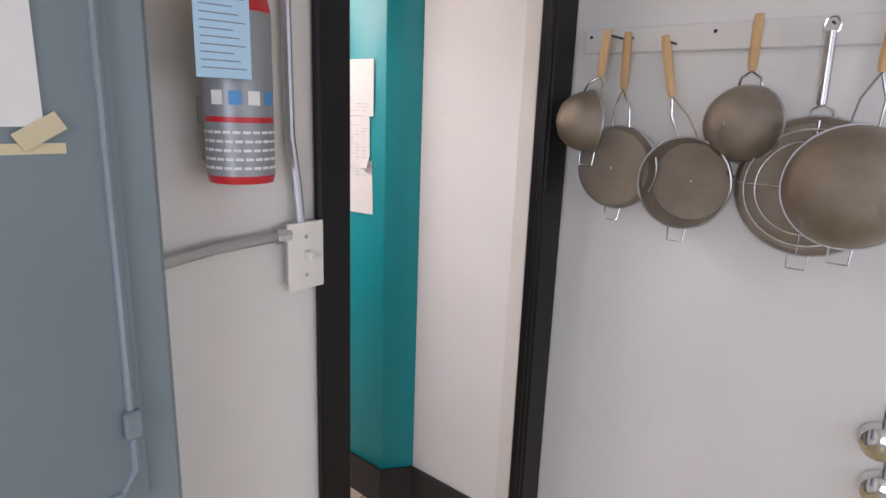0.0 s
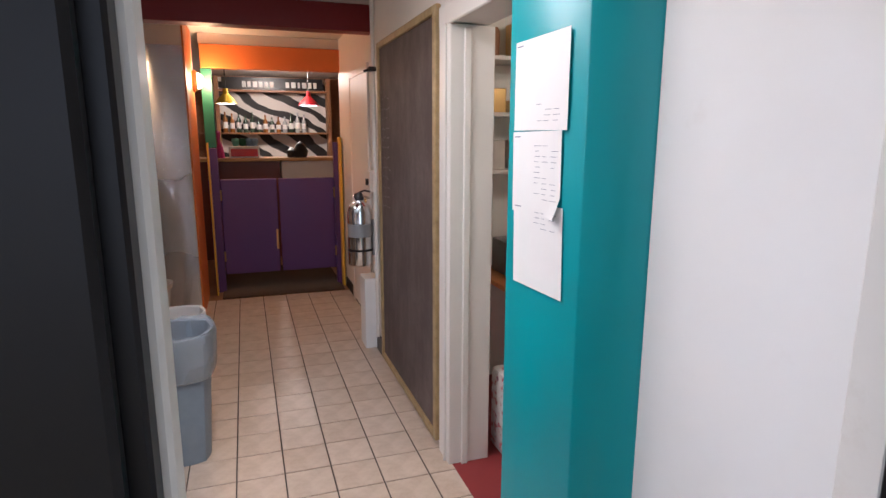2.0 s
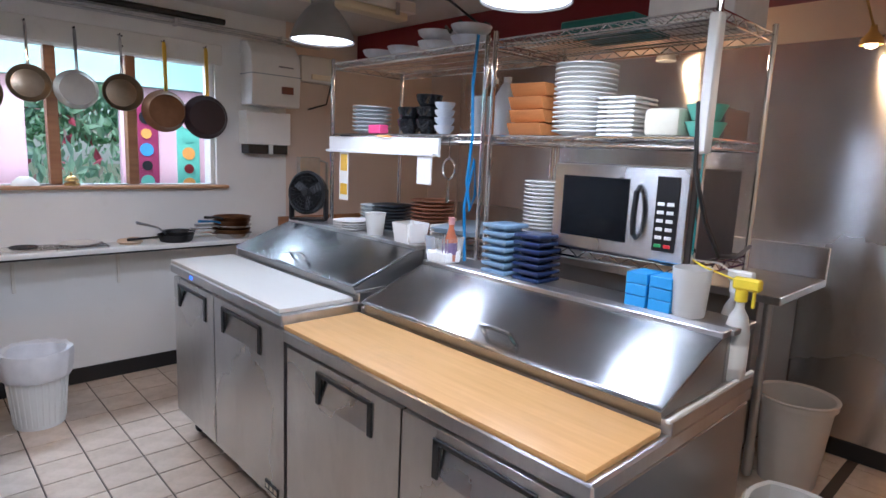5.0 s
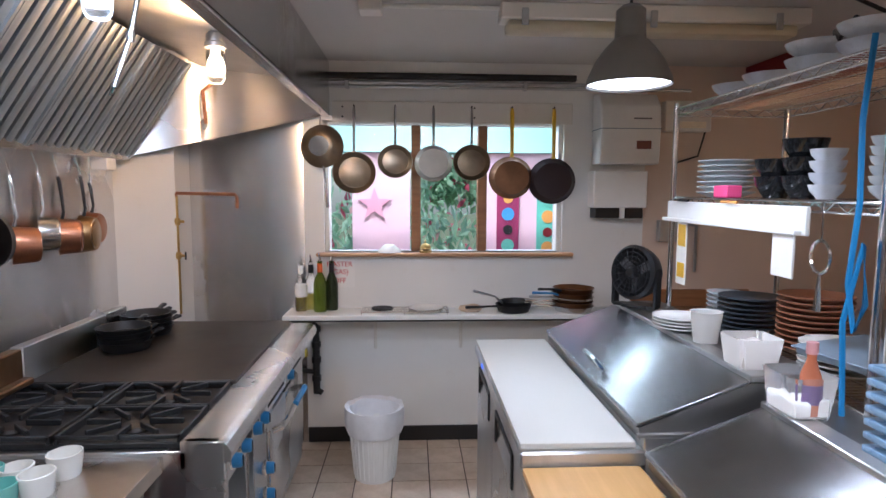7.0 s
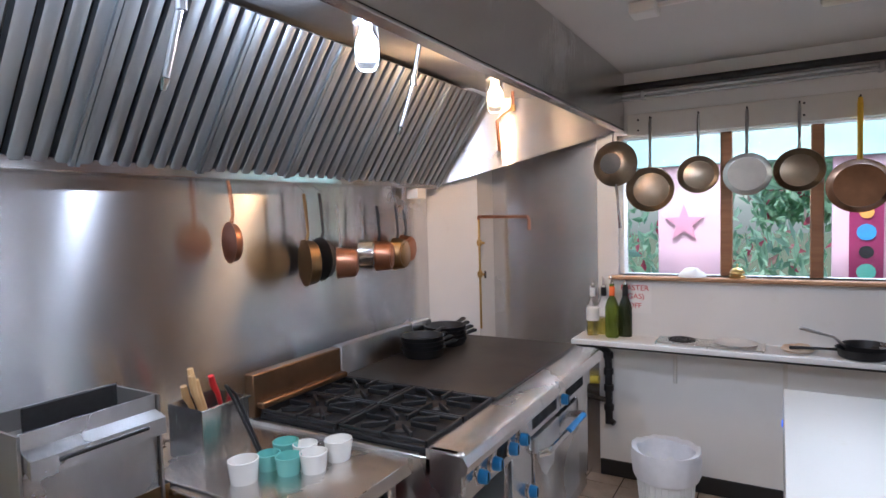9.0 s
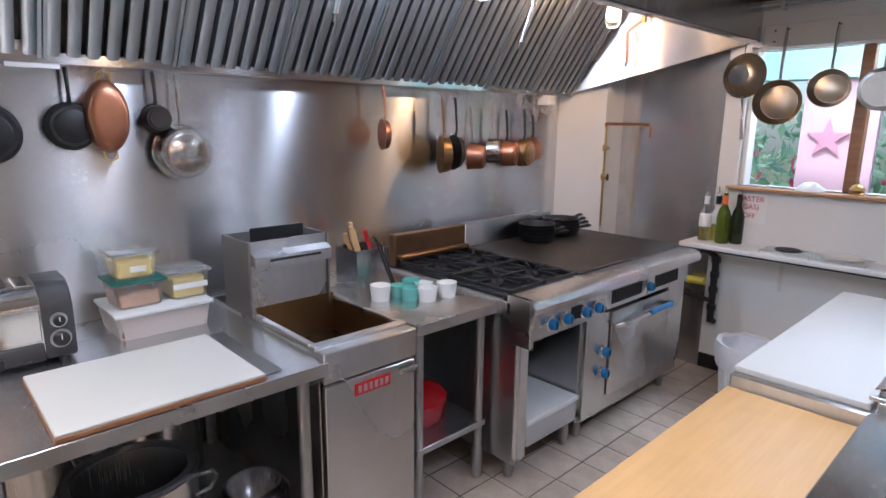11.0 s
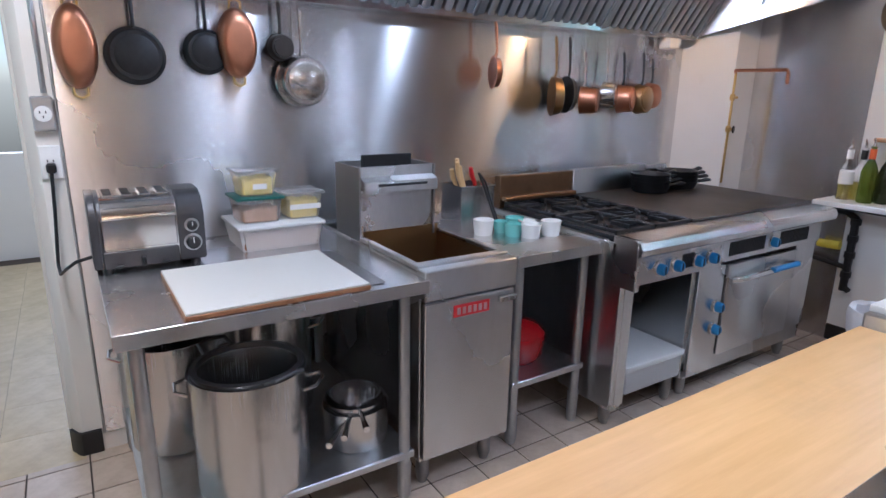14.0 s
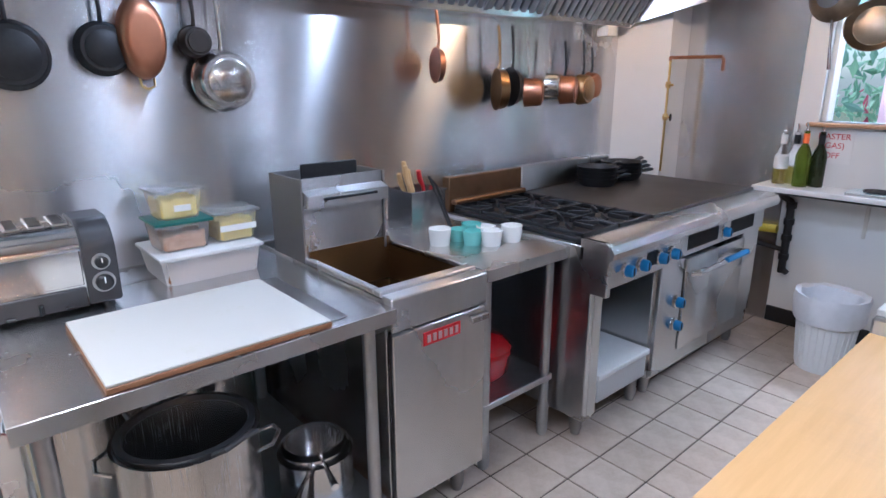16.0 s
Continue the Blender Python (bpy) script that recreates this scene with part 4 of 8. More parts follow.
for y in (-1.16, -1.29, -1.46, -1.58):
    knob(-0.955, y, 0.735, cp)
for k in range(8):
    part("vent_slot", B((-0.958, -0.953, -1.355 - 0.012 * k, -1.35 - 0.012 * k, 0.71, 0.775), bevel=0), BLACKPL, cp)
knob(-0.95, -2.17, 0.745, cp2)
for k in range(22):
    y = -1.76 - 0.016 * k
    part("vent_slot", B((-0.953, -0.948, y - 0.004, y, 0.715, 0.785), bevel=0), BLACKPL, cp2)
for k in range(20):
    y = -2.27 - 0.016 * k
    part("vent_slot", B((-0.953, -0.948, y - 0.004, y, 0.715, 0.785), bevel=0), BLACKPL, cp2)
cp3 = part("oven_control_panel", B((-0.94, -0.91, -1.77, -1.535, 0.13, 0.672), bevel=0.003), STEELR, rg)
knob(-0.94, -1.72, 0.47, cp3)
knob(-0.94, -1.72, 0.355, cp3)
od = part("oven_door", B((-0.95, -0.91, -2.5, -1.785, 0.205, 0.668), bevel=0.008, seg=2), STEELR, rg)
part("handle", joined(T([(-0.95, -1.83, 0.59), (-0.985, -1.85, 0.6), (-0.995, -1.9, 0.605), (-0.995, -2.42, 0.605), (-0.985, -2.46, 0.6), (-0.95, -2.48, 0.59)], [0.016, 0.017, 0.014, 0.014, 0.017, 0.016], 10)), CHROME, od)
part("handle_grip", T([(-1.0, -2.13, 0.612), (-1.0, -2.40, 0.612)], 0.015, 10), BLUEPL, od, "blue grip on the oven handle")
part("kick_panel", B((-0.925, -0.9, R0, -1.535, 0.115, 0.2), bevel=0.003), STEELR, rg)
part("side_filler", B((-0.935, -0.9, R0, -2.505, 0.2, 0.69), bevel=0.003), STEELR, rg)
for x in (-0.86, -0.12):
    for y in (-1.0, -1.49, -1.62, -2.66):
        part("leg", L([(0.02, 0), (0.022, 0.015), (0.028, 0.03), (0.028, 0.125)], 14, (x, y, 0)), STEELD, rg)
part("burner_tray", B((-0.87, -0.1, -1.53, R1 - 0.03, 0.84, 0.872), bevel=0.003), IRON, rg)
for cx in (-0.3, -0.68):
    for cy in (-1.1, -1.39):
        g = part("grate", joined(*[B(b, bevel=0.003) for b in ((cx - 0.185, cx + 0.185, cy - 0.14, cy - 0.128, 0.885, 0.9), (cx - 0.185, cx + 0.185, cy + 0.128, cy + 0.14, 0.885, 0.9), (cx - 0.185, cx - 0.173, cy - 0.14, cy + 0.14, 0.87, 0.9), (cx + 0.173, cx + 0.185, cy - 0.14, cy + 0.14, 0.87, 0.9))], *[moved(B((0.045, 0.15, -0.006, 0.006, 0.886, 0.905), bevel=0.002), pose(cx, cy, 0, 0, 0, a)) for a in range(0, 360, 45)]), IRON, rg)
        part("burner", joined(L([(0.05, 0.86), (0.055, 0.875), (0.045, 0.885), (0.0, 0.888)], 20, (cx, cy, 0))), DARKSTEEL, g)
part("griddle", B((-0.88, -0.1, R0 + 0.005, -1.535, 0.845, 0.9), bevel=0.004), DARKSTEEL, rg)
part("backguard", B((-0.1, -0.05, -1.53, R1, 0.86, 1.03), bevel=0.004), BROWNSTEEL, rg)
part("backguard", B((-0.1, -0.05, -2.46, -1.535, 0.86, 1.035), bevel=0.004), STEELR, rg)
part("backguard_ledge", B((-0.14, -0.1, -1.53, R1 - 0.01, 0.9, 0.925), bevel=0.006), BROWNSTEEL, rg)
bin_ = thing("storage_tub", (-0.7, -1.25, 0.15), "white plastic tub with a lid in the range's open bay", "container")
part("tub", B((-0.93, -0.5, -1.49, -1.05, 0.15, 0.26), bevel=0.01, seg=2), MILKY, bin_)
part("lid", B((-0.94, -0.49, -1.5, -1.04, 0.26, 0.29), bevel=0.008, seg=2), WHITEPL, bin_)


def skillet(x, y, z, r, ang, label, group="iron skillets on the griddle"):
    e = thing("skillet", (x, y, z), label, "skillet", group)
    part("pan", L([(0, 0), (r * 0.8, 0), (r * 0.86, 0.006), (r, 0.042), (r + 0.003, 0.046), (r - 0.005, 0.045), (r * 0.8, 0.01), (0, 0.008)], 28, (x, y, z)), IRON, e)
    c, d = Vector((math.cos(radians(ang)), math.sin(radians(ang)), 0)), Vector((x, y, z + 0.036))
    part("handle", T([d + c * (r - 0.005), d + c * (r + 0.03), d + c * (r + 0.09) + Vector((0, 0, 0.008)), d + c * (r + 0.12) + Vector((0, 0, 0.006))], [0.012, 0.009, 0.013, 0.008], 8), IRON, e)
    return e


section(-0.07, 0.06, 0.01)
for x, y, n, r in ((-0.25, -1.93, 4, 0.105), (-0.22, -2.22, 4, 0.11)):
    for k in range(n):
        skillet(x + 0.004 * k, y - 0.003 * k, 0.9 + 0.02 * k, r * 1.08, 252 + 6 * k, "black cast iron skillet stacked on the griddle")

section(-0.06, -0.06, -0.02)
# pot filler tap, gas pipes
tap = thing("pot_filler", (-0.17, -2.6, 1.2), "copper pipe pot filler tap on the chase wall", "tap")
part("riser", T([(-0.19, -2.56 - 0.06, 0.92), (-0.19, -2.62, 1.62)], 0.01, 8), BRASS, tap)
part("arm", T([(-0.19, -2.62, 1.62), (-0.2, -2.6, 1.635), (-0.55, -2.55, 1.63), (-0.56, -2.55, 1.61), (-0.56, -2.55, 1.55)], 0.01, 8), COPPER, tap)
for z in (1.47, 1.27):
    part("valve", joined(L([(0.016, -0.02), (0.02, 0), (0.016, 0.02)], 10, (-0.19, -2.62, z)), T([(-0.19, -2.62, z), (-0.235, -2.6, z)], 0.008, 8)), BRASS, tap)
part("valve_wheel", moved(L([(0.022, -0.005), (0.025, 0), (0.022, 0.005)], 10), pose(-0.24, -2.6, 1.27, 0, 90, 20)), IRON, tap)
gp = thing("gas_pipe", (-0.9, -2.79, 0.5), "black iron gas pipe with valve beside the range", "pipe")
part("pipe", T([(-0.78, -2.8, 0.83), (-0.9, -2.8, 0.83), (-0.95, -2.8, 0.8), (-0.955, -2.8, 0.72), (-0.955, -2.8, 0.36)], 0.022, 10), IRON, gp)
part("branch", T([(-0.955, -2.8, 0.5), (-0.7, -2.8, 0.53)], 0.016, 8), IRON, gp)
part("cap", T([(-0.955, -2.8, 0.385), (-0.99, -2.79, 0.365)], 0.018, 8), IRON, gp)
part("yellow_hose_end", T([(-0.9, -2.79, 0.625), (-0.78, -2.79, 0.62)], 0.026, 10), plain("yellow_plastic", (0.75, 0.6, 0.05), 0.4), gp, "yellow gas hose connector")
for z in (0.78, 0.68, 0.58, 0.46):
    part("coupling", T([(-0.955, -2.8, z - 0.018), (-0.955, -2.8, z + 0.018)], 0.029, 10), IRON, gp)
solid("conduit", joined(T([(-0.8, SOUTH + 0.02, 2.1), (-0.8, SOUTH + 0.02, 1.0)], 0.012, 8), B((-0.84, -0.76, SOUTH + 0.006, SOUTH + 0.05, 0.9, 1.02))), ZINC, "metal conduit and box on the steel sheet", "pipe")

section(0, 0.08)
# ---- hanging pans over the cooking line ----


def s_hook(x, y, z, r=0.012):
    return T([(x + 0.004, y, z + 0.012), (x - 0.008, y, z + 0.016), (x - 0.014, y, z + 0.004), (x - 0.008, y, z - 0.012), (x, y, z - 0.022), (x + 0.004, y, z - 0.034), (x - 0.004, y, z - 0.042), (x - 0.012, y, z - 0.036)], 0.0025, 6)


def oval_pan(y, z0, z1, w):
    h = z1 - z0
    e = thing("gratin_pan", (-0.06, y, z0), "oval hammered copper pan hanging from the hood rail", "pan", "pans hanging over the cooking line")
    b = L([(0.0, 0.05), (0.55, 0.05), (0.72, 0.048), (0.83, 0.042), (0.91, 0.033), (0.965, 0.02), (1.0, 0.0), (0.985, 0.0), (0.94, 0.02), (0.8, 0.036), (0.0, 0.042)], 44)
    moved(b, pose(-0.075, y, (z0 + z1) / 2, 0, -90, 0) @ Matrix.Diagonal((h / 2, w / 2, 1, 1)))
    part("pan", b, COPPER, e)
    for z, s in ((z1, 1), (z0, -1)):
        part("handle", T([(-0.08, y - 0.022, z - s * 0.005), (-0.085, y - 0.02, z + s * 0.02), (-0.085, y, z + s * 0.03), (-0.085, y + 0.02, z + s * 0.02), (-0.08, y + 0.022, z - s * 0.005)], 0.004, 8), BRASS, e)
    part("hook", s_hook(-0.085, y, z1 + 0.045), CHROME, e)


oval_pan(0.83, 1.44, 1.72, 0.135)
oval_pan(0.29, 1.49, 1.75, 0.15)


def hung_pan(y, z, r, depth, m, label, x=-0.05, turn=0.0, handle=0.17, hm=None, category="pan", ring=True):
    """A pan hung by its handle with its base to the room; turn swings it about the upright."""
    e = thing("hanging_pan", (x, y, z - r), label, category, "pans hanging over the cooking line")
    M = pose(x, y, z, 0, 0, turn) @ pose(0, 0, 0, 0, -90, 0)
    part("pan", moved(L([(r + 0.004, 0), (r, 0.004), (r * 0.93, depth * 0.85), (r * 0.86, depth), (0, depth), (0, depth - 0.004), (r * 0.84, depth - 0.004), (r - 0.004, 0.0)], 28), M), m, e)
    if ring:
        part("base_disc", moved(L([(r * 0.72, depth), (r * 0.72, depth + 0.004), (r * 0.68, depth + 0.006), (0, depth + 0.006)], 28), M), m, e)
    N = pose(x, y, z, 0, 0, turn)
    part("handle", moved(T([(-0.012, 0, r * 0.97), (-0.02, 0, r + 0.03), (-0.012, 0, r + handle * 0.8), (-0.006, 0, r + handle)], [0.008, 0.006, 0.008, 0.007], 8), N), hm or m, e)
    top = N @ Vector((-0.006, 0, r + handle))
    gap = 1.795 - top.z
    if gap > 0.02:
        part("hook", T([(-0.085, y, 1.81), (-0.095, y, 1.8), (-0.09, y, 1.78), top + Vector((-0.004, 0, 0.012)), top + Vector((0.002, 0, -0.006))], 0.0025, 6), CHROME, e)
    return e


POLISH = plain("worn_polished_steel", (0.6, 0.57, 0.53), 0.2, 1.0, 0.12, 10, 0.08)
hung_pan(0.645, 1.56, 0.098, 0.045, IRON, "black cast iron skillet hanging from the hood rail", handle=0.13)
hung_pan(0.40, 1.585, 0.08, 0.035, IRON, "small black iron pan hanging from the hood rail", handle=0.12)
hung_pan(0.115, 1.615, 0.052, 0.05, DARKSTEEL, "tiny dark steel pan hanging from the hood rail", handle=0.12)
hung_pan(0.03, 1.485, 0.106, 0.075, POLISH, "rounded polished steel saucepan hanging from the hood rail", handle=0.19, hm=CHROME)
hung_pan(-0.93, 1.55, 0.075, 0.03, COPPER, "small copper pan hanging edge-on from the hood rail", -0.11, 70, 0.16)
hung_pan(-1.32, 1.44, 0.1, 0.05, BRONZE, "brass coloured pan hanging from the hood rail", -0.12, 60, 0.2)
hung_pan(-1.42, 1.45, 0.094, 0.03, DARKSTEEL, "dark steel lid hanging from the hood rail", -0.12, 75, 0.2)
hung_pan(-1.56, 1.42, 0.073, 0.09, COPPER, "copper saucepan hanging from the hood rail", -0.1, 35, 0.2, CHROME)
hung_pan(-1.73, 1.45, 0.073, 0.07, POLISH, "small polished saucepan hanging from the hood rail", -0.1, 30, 0.19, CHROME)
hung_pan(-1.87, 1.43, 0.078, 0.08, COPPER, "copper bottomed saucepan hanging from the hood rail", -0.1, 25, 0.18, BLACKPL)
hung_pan(-2.04, 1.43, 0.085, 0.06, BRONZE, "brassy saucepan with a black handle on the hood rail", -0.1, 10, 0.18, BLACKPL)
hung_pan(-2.15, 1.45, 0.077, 0.05, COPPER, "copper saucepan with a black handle on the hood rail", -0.08, 5, 0.14, BLACKPL)
for y in (-1.62, -0.95, -1.48):
    solid("s_hook", moved(s_hook(-0.088, y, 1.79), pose(0, 0, 0)), CHROME, "bent wire hook on the hood rail", "hook", "hood hooks")
solid("rail_box", B((-0.13, -0.05, -2.33, -2.24, 1.73, 1.79)), CREAM, "small cream box under the hood rail", "box")
solid("paper_card", B((-0.1, -0.094, 0.42, 0.575, 1.775, 1.86)), PAPER, "white card hanging from the hood rail", "card")

section(-0.02, 0, 0.0, 1.05)
# ---- window side: pan rail, pans, pipes, boxes ----
rail = thing("pan_rail", (-1.78, SOUTH, 2.06), "white wooden rail with hooks above the window", "rail")
part("board", B((-2.49, -1.06, SOUTH, SOUTH + 0.02, 2.055, 2.185), bevel=0.003), TRIMW, rail)
for x in (-1.12, -1.9, -2.38):
    for z in (2.09, 2.15):
        part("screw", moved(L([(0.006, 0), (0.005, 0.002), (0, 0.002)], 8), pose(x, SOUTH + 0.02, z, -90)), IRON, rail)


def wall_pan(x, z, r, m, hm, label, depth=0.04, inside=True, hook=2.145, fat=0.008):
    """A frying pan hung on the rail, showing its inside or its base to the room."""
    y = SOUTH + 0.05
    e = thing("frying_pan", (x, y, z - r), label, "frying pan", "pans hanging at the window")
    if inside:
        prof = [(0, 0), (r * 0.76, 0), (r, depth), (r + 0.003, depth), (r * 0.79, -0.003), (0, -0.003)]
        part("pan", moved(L(prof, 32), pose(x, y - 0.005, z, -90, 0, 0)), m, e)
        part("cooking_face", moved(L([(0, 0.001), (r * 0.72, 0.001), (r * 0.74, 0.0)], 32), pose(x, y - 0.005, z, -90, 0, 0)), m, e)
    else:
        prof = [(r + 0.003, 0), (r, 0.002), (r * 0.8, depth), (0, depth), (0, depth - 0.003), (r * 0.78, depth - 0.003), (r - 0.004, 0)]
        part("pan", moved(L(prof, 32), pose(x, y - 0.02, z, -90, 0, 0)), m, e)
    part("handle", T([(x, y + 0.015, z + r * 0.98), (x, y + 0.02, z + r + 0.03), (x, y + 0.008, hook - 0.03), (x, y + 0.004, hook)], [fat * 1.2, fat, fat * 1.1, fat * 0.8], 8), hm, e)
    part("hook", T([(x, SOUTH + 0.018, hook + 0.01), (x, y + 0.004, hook - 0.004), (x, y + 0.012, hook + 0.012)], 0.004, 6), IRON, e)
    return e


AGED = plain("burnt_aluminium", (0.3, 0.24, 0.17), 0.36, 1.0, 0.55, 9, 0.1)
BURNT = plain("burnt_brown_steel", (0.2, 0.1, 0.05), 0.36, 0.95, 0.6, 8, 0.1)
BLACKPAN = plain("black_pan_coating", (0.03, 0.018, 0.022), 0.35, 0.2)
YELLOWH = plain("yellow_rubber", (0.75, 0.45, 0.02), 0.5)
wall_pan(-1.19, 1.745, 0.125, AGED, STEELD, "blackened aluminium frying pan hung by the window", 0.04, True)
wall_pan(-1.43, 1.815, 0.1, plain("scratched_steel", (0.4, 0.34, 0.26), 0.32, 1.0, 0.4, 9), CHROME, "scratched steel frying pan hung by the window")
wall_pan(-1.655, 1.805, 0.11, plain("dull_aluminium", (0.44, 0.42, 0.38), 0.4, 1.0, 0.2, 10), STEELD, "dull grey frying pan hung by the window", 0.035, False)
wall_pan(-1.88, 1.81, 0.108, AGED, CHROME, "stained steel frying pan hung by the window")
wall_pan(-2.12, 1.72, 0.13, BURNT, YELLOWH, "burnt brown frying pan with a yellow handle", 0.05, False, fat=0.011)
wall_pan(-2.37, 1.7, 0.142, BLACKPAN, YELLOWH, "black frying pan with a yellow handle", 0.04, False, fat=0.011)
e = thing("frying_pan", (-1.0, SOUTH + 0.12, 1.75), "bright steel bowl pan hung from the hood's corner", "frying pan", "pans hanging at the window")
part("pan", moved(L([(0.13, 0), (0.1, 0.04), (0.06, 0.055), (0, 0.057), (0, 0.054), (0.127, 0)], 32), pose(-1.01, SOUTH + 0.1, 1.90, -90, 0, -12)), AGED, e)
part("base_disc", moved(L([(0.06, 0.054), (0.06, 0.058), (0, 0.06)], 28), pose(-1.01, SOUTH + 0.1, 1.90, -90, 0, -12)), CHROME, e)
part("handle", T([(-1.02, SOUTH + 0.12, 1.78), (-1.03, SOUTH + 0.13, 1.66), (-1.04, SOUTH + 0.12, 1.53)], [0.007, 0.006, 0.01], 8), CHROME, e)
part("hook", T([(-1.0, SOUTH + 0.09, 2.075), (-1.0, SOUTH + 0.1, 2.03)], 0.003, 6), IRON, e)
for z, r, x1, m in ((2.335, 0.02, -2.5, IRON), (2.295, 0.011, -3.0, ZINC), (2.27, 0.009, -3.2, ZINC)):
    solid("ceiling_pipe", T([(-0.9, SOUTH + 0.04, z), (x1, SOUTH + 0.04, z)], r, 10), m, "black pipe under the ceiling" if m is IRON else "thin metal conduit under the ceiling", "pipe", "pipes over the window")
for x in (-1.15, -2.2, -2.9):
    solid("pipe_clip", B((x - 0.012, x + 0.012, SOUTH, SOUTH + 0.055, 2.26, 2.31)), ZINC, "metal pipe clip on the wall", "clip", "pipe clips")

section(-0.09, 0, 0.015)
tw = thing("towel_dispenser", (-2.86, SOUTH, 1.79), "white plastic towel dispenser on the wall", "dispenser")
part("cover", P([(SOUTH, 1.79), (SOUTH + 0.17, 1.79), (SOUTH + 0.185, 2.0), (SOUTH + 0.17, 2.14), (SOUTH + 0.1, 2.22), (SOUTH, 2.23)], "x", -3.05, -2.68, 0.006), WHITEPL, tw)
part("seam", B((-3.052, -2.678, SOUTH, SOUTH + 0.187, 2.0, 2.005), bevel=0), GREYPL, tw)
part("label_plate", B((-2.99, -2.9, SOUTH + 0.183, SOUTH + 0.187, 1.88, 1.93), bevel=0), plain("brown_label", (0.2, 0.06, 0.04), 0.5), tw)
part("top_text", B((-2.99, -2.88, SOUTH + 0.176, SOUTH + 0.183, 2.06, 2.068), bevel=0), INK, tw)
sd = thing("napkin_dispenser", (-2.83, SOUTH, 1.46), "white paper towel box with a dark slot", "dispenser")
part("body", B((-3.0, -2.66, SOUTH, SOUTH + 0.13, 1.52, 1.75), bevel=0.006), WHITEPL, sd)
part("slot", B((-2.98, -2.68, SOUTH, SOUTH + 0.12, 1.455, 1.52), bevel=0.003), BLACKPL, sd)
part("chin", B((-2.86, -2.83, SOUTH + 0.1, SOUTH + 0.131, 1.455, 1.522), bevel=0.002), WHITEPL, sd)
jb = thing("emergency_light", (-3.28, SOUTH, 1.98), "beige emergency light box on the tan wall", "light box")
part("box", B((-3.42, -3.12, SOUTH, SOUTH + 0.07, 2.0, 2.19), bevel=0.006), CREAM, jb)
part("lens", B((-3.38, -3.2, SOUTH + 0.07, SOUTH + 0.085, 2.02, 2.06), bevel=0.004), plain("warm_white_lens", (0.9, 0.8, 0.62), 0.3), jb)
part("cable", T([(-3.4, SOUTH + 0.03, 2.0), (-3.36, SOUTH + 0.03, 1.85), (-3.2, SOUTH + 0.03, 1.8)], 0.006, 6), BLACKPL, jb)
solid("junction_box", B((-3.3, -3.12, SOUTH, SOUTH + 0.05, 1.3, 1.44)), ZINC, "grey electrical box on the tan wall", "box")
solid("conduit", T([(-3.38, SOUTH + 0.015, 1.1), (-3.38, SOUTH + 0.015, 1.4), (-3.3, SOUTH + 0.015, 1.42)], 0.01, 8), ZINC, "metal conduit on the tan wall", "pipe")

section(-0.09)
# ---- window counter ----
ct = thing("window_counter", (-1.8, -2.78, 0.86), "narrow white laminate counter under the window", "counter")
part("top", B((-2.95, -0.76, SOUTH, -2.655, 0.858, 0.886), bevel=0.003), WHITEPL, ct)
part("dark_edge", B((-2.95, -0.76, -2.665, -2.658, 0.848, 0.858), bevel=0.001), BLACKPL, ct)
for x in (-2.85, -1.3, -1.85):
    part("bracket", B((x - 0.01, x + 0.01, SOUTH, -2.7, 0.83, 0.858), (x - 0.01, x + 0.01, SOUTH, SOUTH + 0.012, 0.62, 0.858)), TRIMW, ct)
solid("brown_counter", B((-3.75, -2.96, SOUTH, -2.45, 0.84, 0.89), (-3.75, -2.96, SOUTH, SOUTH + 0.03, 0.89, 1.0)), WOODB, "brown laminate counter in the corner", "counter")
corner_cab = B((-3.7, -3.0, SOUTH + 0.001, -2.5, 0.0, 0.84), bevel=0.004)
solid("corner_cabinet", corner_cab, WOODB, "brown cabinet under the corner counter", "cabinet")
GREENGL = glassy("green_bottle_glass", (0.16, 0.22, 0.02), 0.04, 0.85)
DARKGL = glassy("dark_bottle_glass", (0.03, 0.04, 0.015), 0.05, 0.6)
PALEOIL = glassy("pale_oil", (0.75, 0.66, 0.2), 0.02, 0.9)
ORANGEF = plain("orange_foil", (0.85, 0.16, 0.03), 0.4)


def bottle(x, y, r, h, m, fill, cap, label):
    e = thing("bottle", (x, y, 0.886), label, "bottle", "bottles on the window counter")
    part("glass", L([(0, 0), (r * 0.92, 0), (r, 0.008), (r, h * 0.55), (r * 0.8, h * 0.65), (0.014, h * 0.78), (0.0135, h * 0.97), (0.0155, h * 0.98), (0.0155, h)], 20, (x, y, 0.886)), m, e).visible_shadow = False
    if fill:
        part("oil", L([(0, 0.004), (r * 0.9, 0.004), (r * 0.94, 0.01), (r * 0.94, h * 0.35), (0, h * 0.35)], 20, (x, y, 0.886)), fill, e)
    part("neck_foil", L([(0.0165, h * 0.78), (0.0165, h * 0.955)], 14, (x, y, 0.886), False), cap, e)
    part("pourer", T([(x, y, 0.886 + h), (x, y, 0.886 + h + 0.02), (x + 0.004, y + 0.006, 0.886 + h + 0.05)], [0.011, 0.006, 0.004], 8), CHROME, e)
    return e


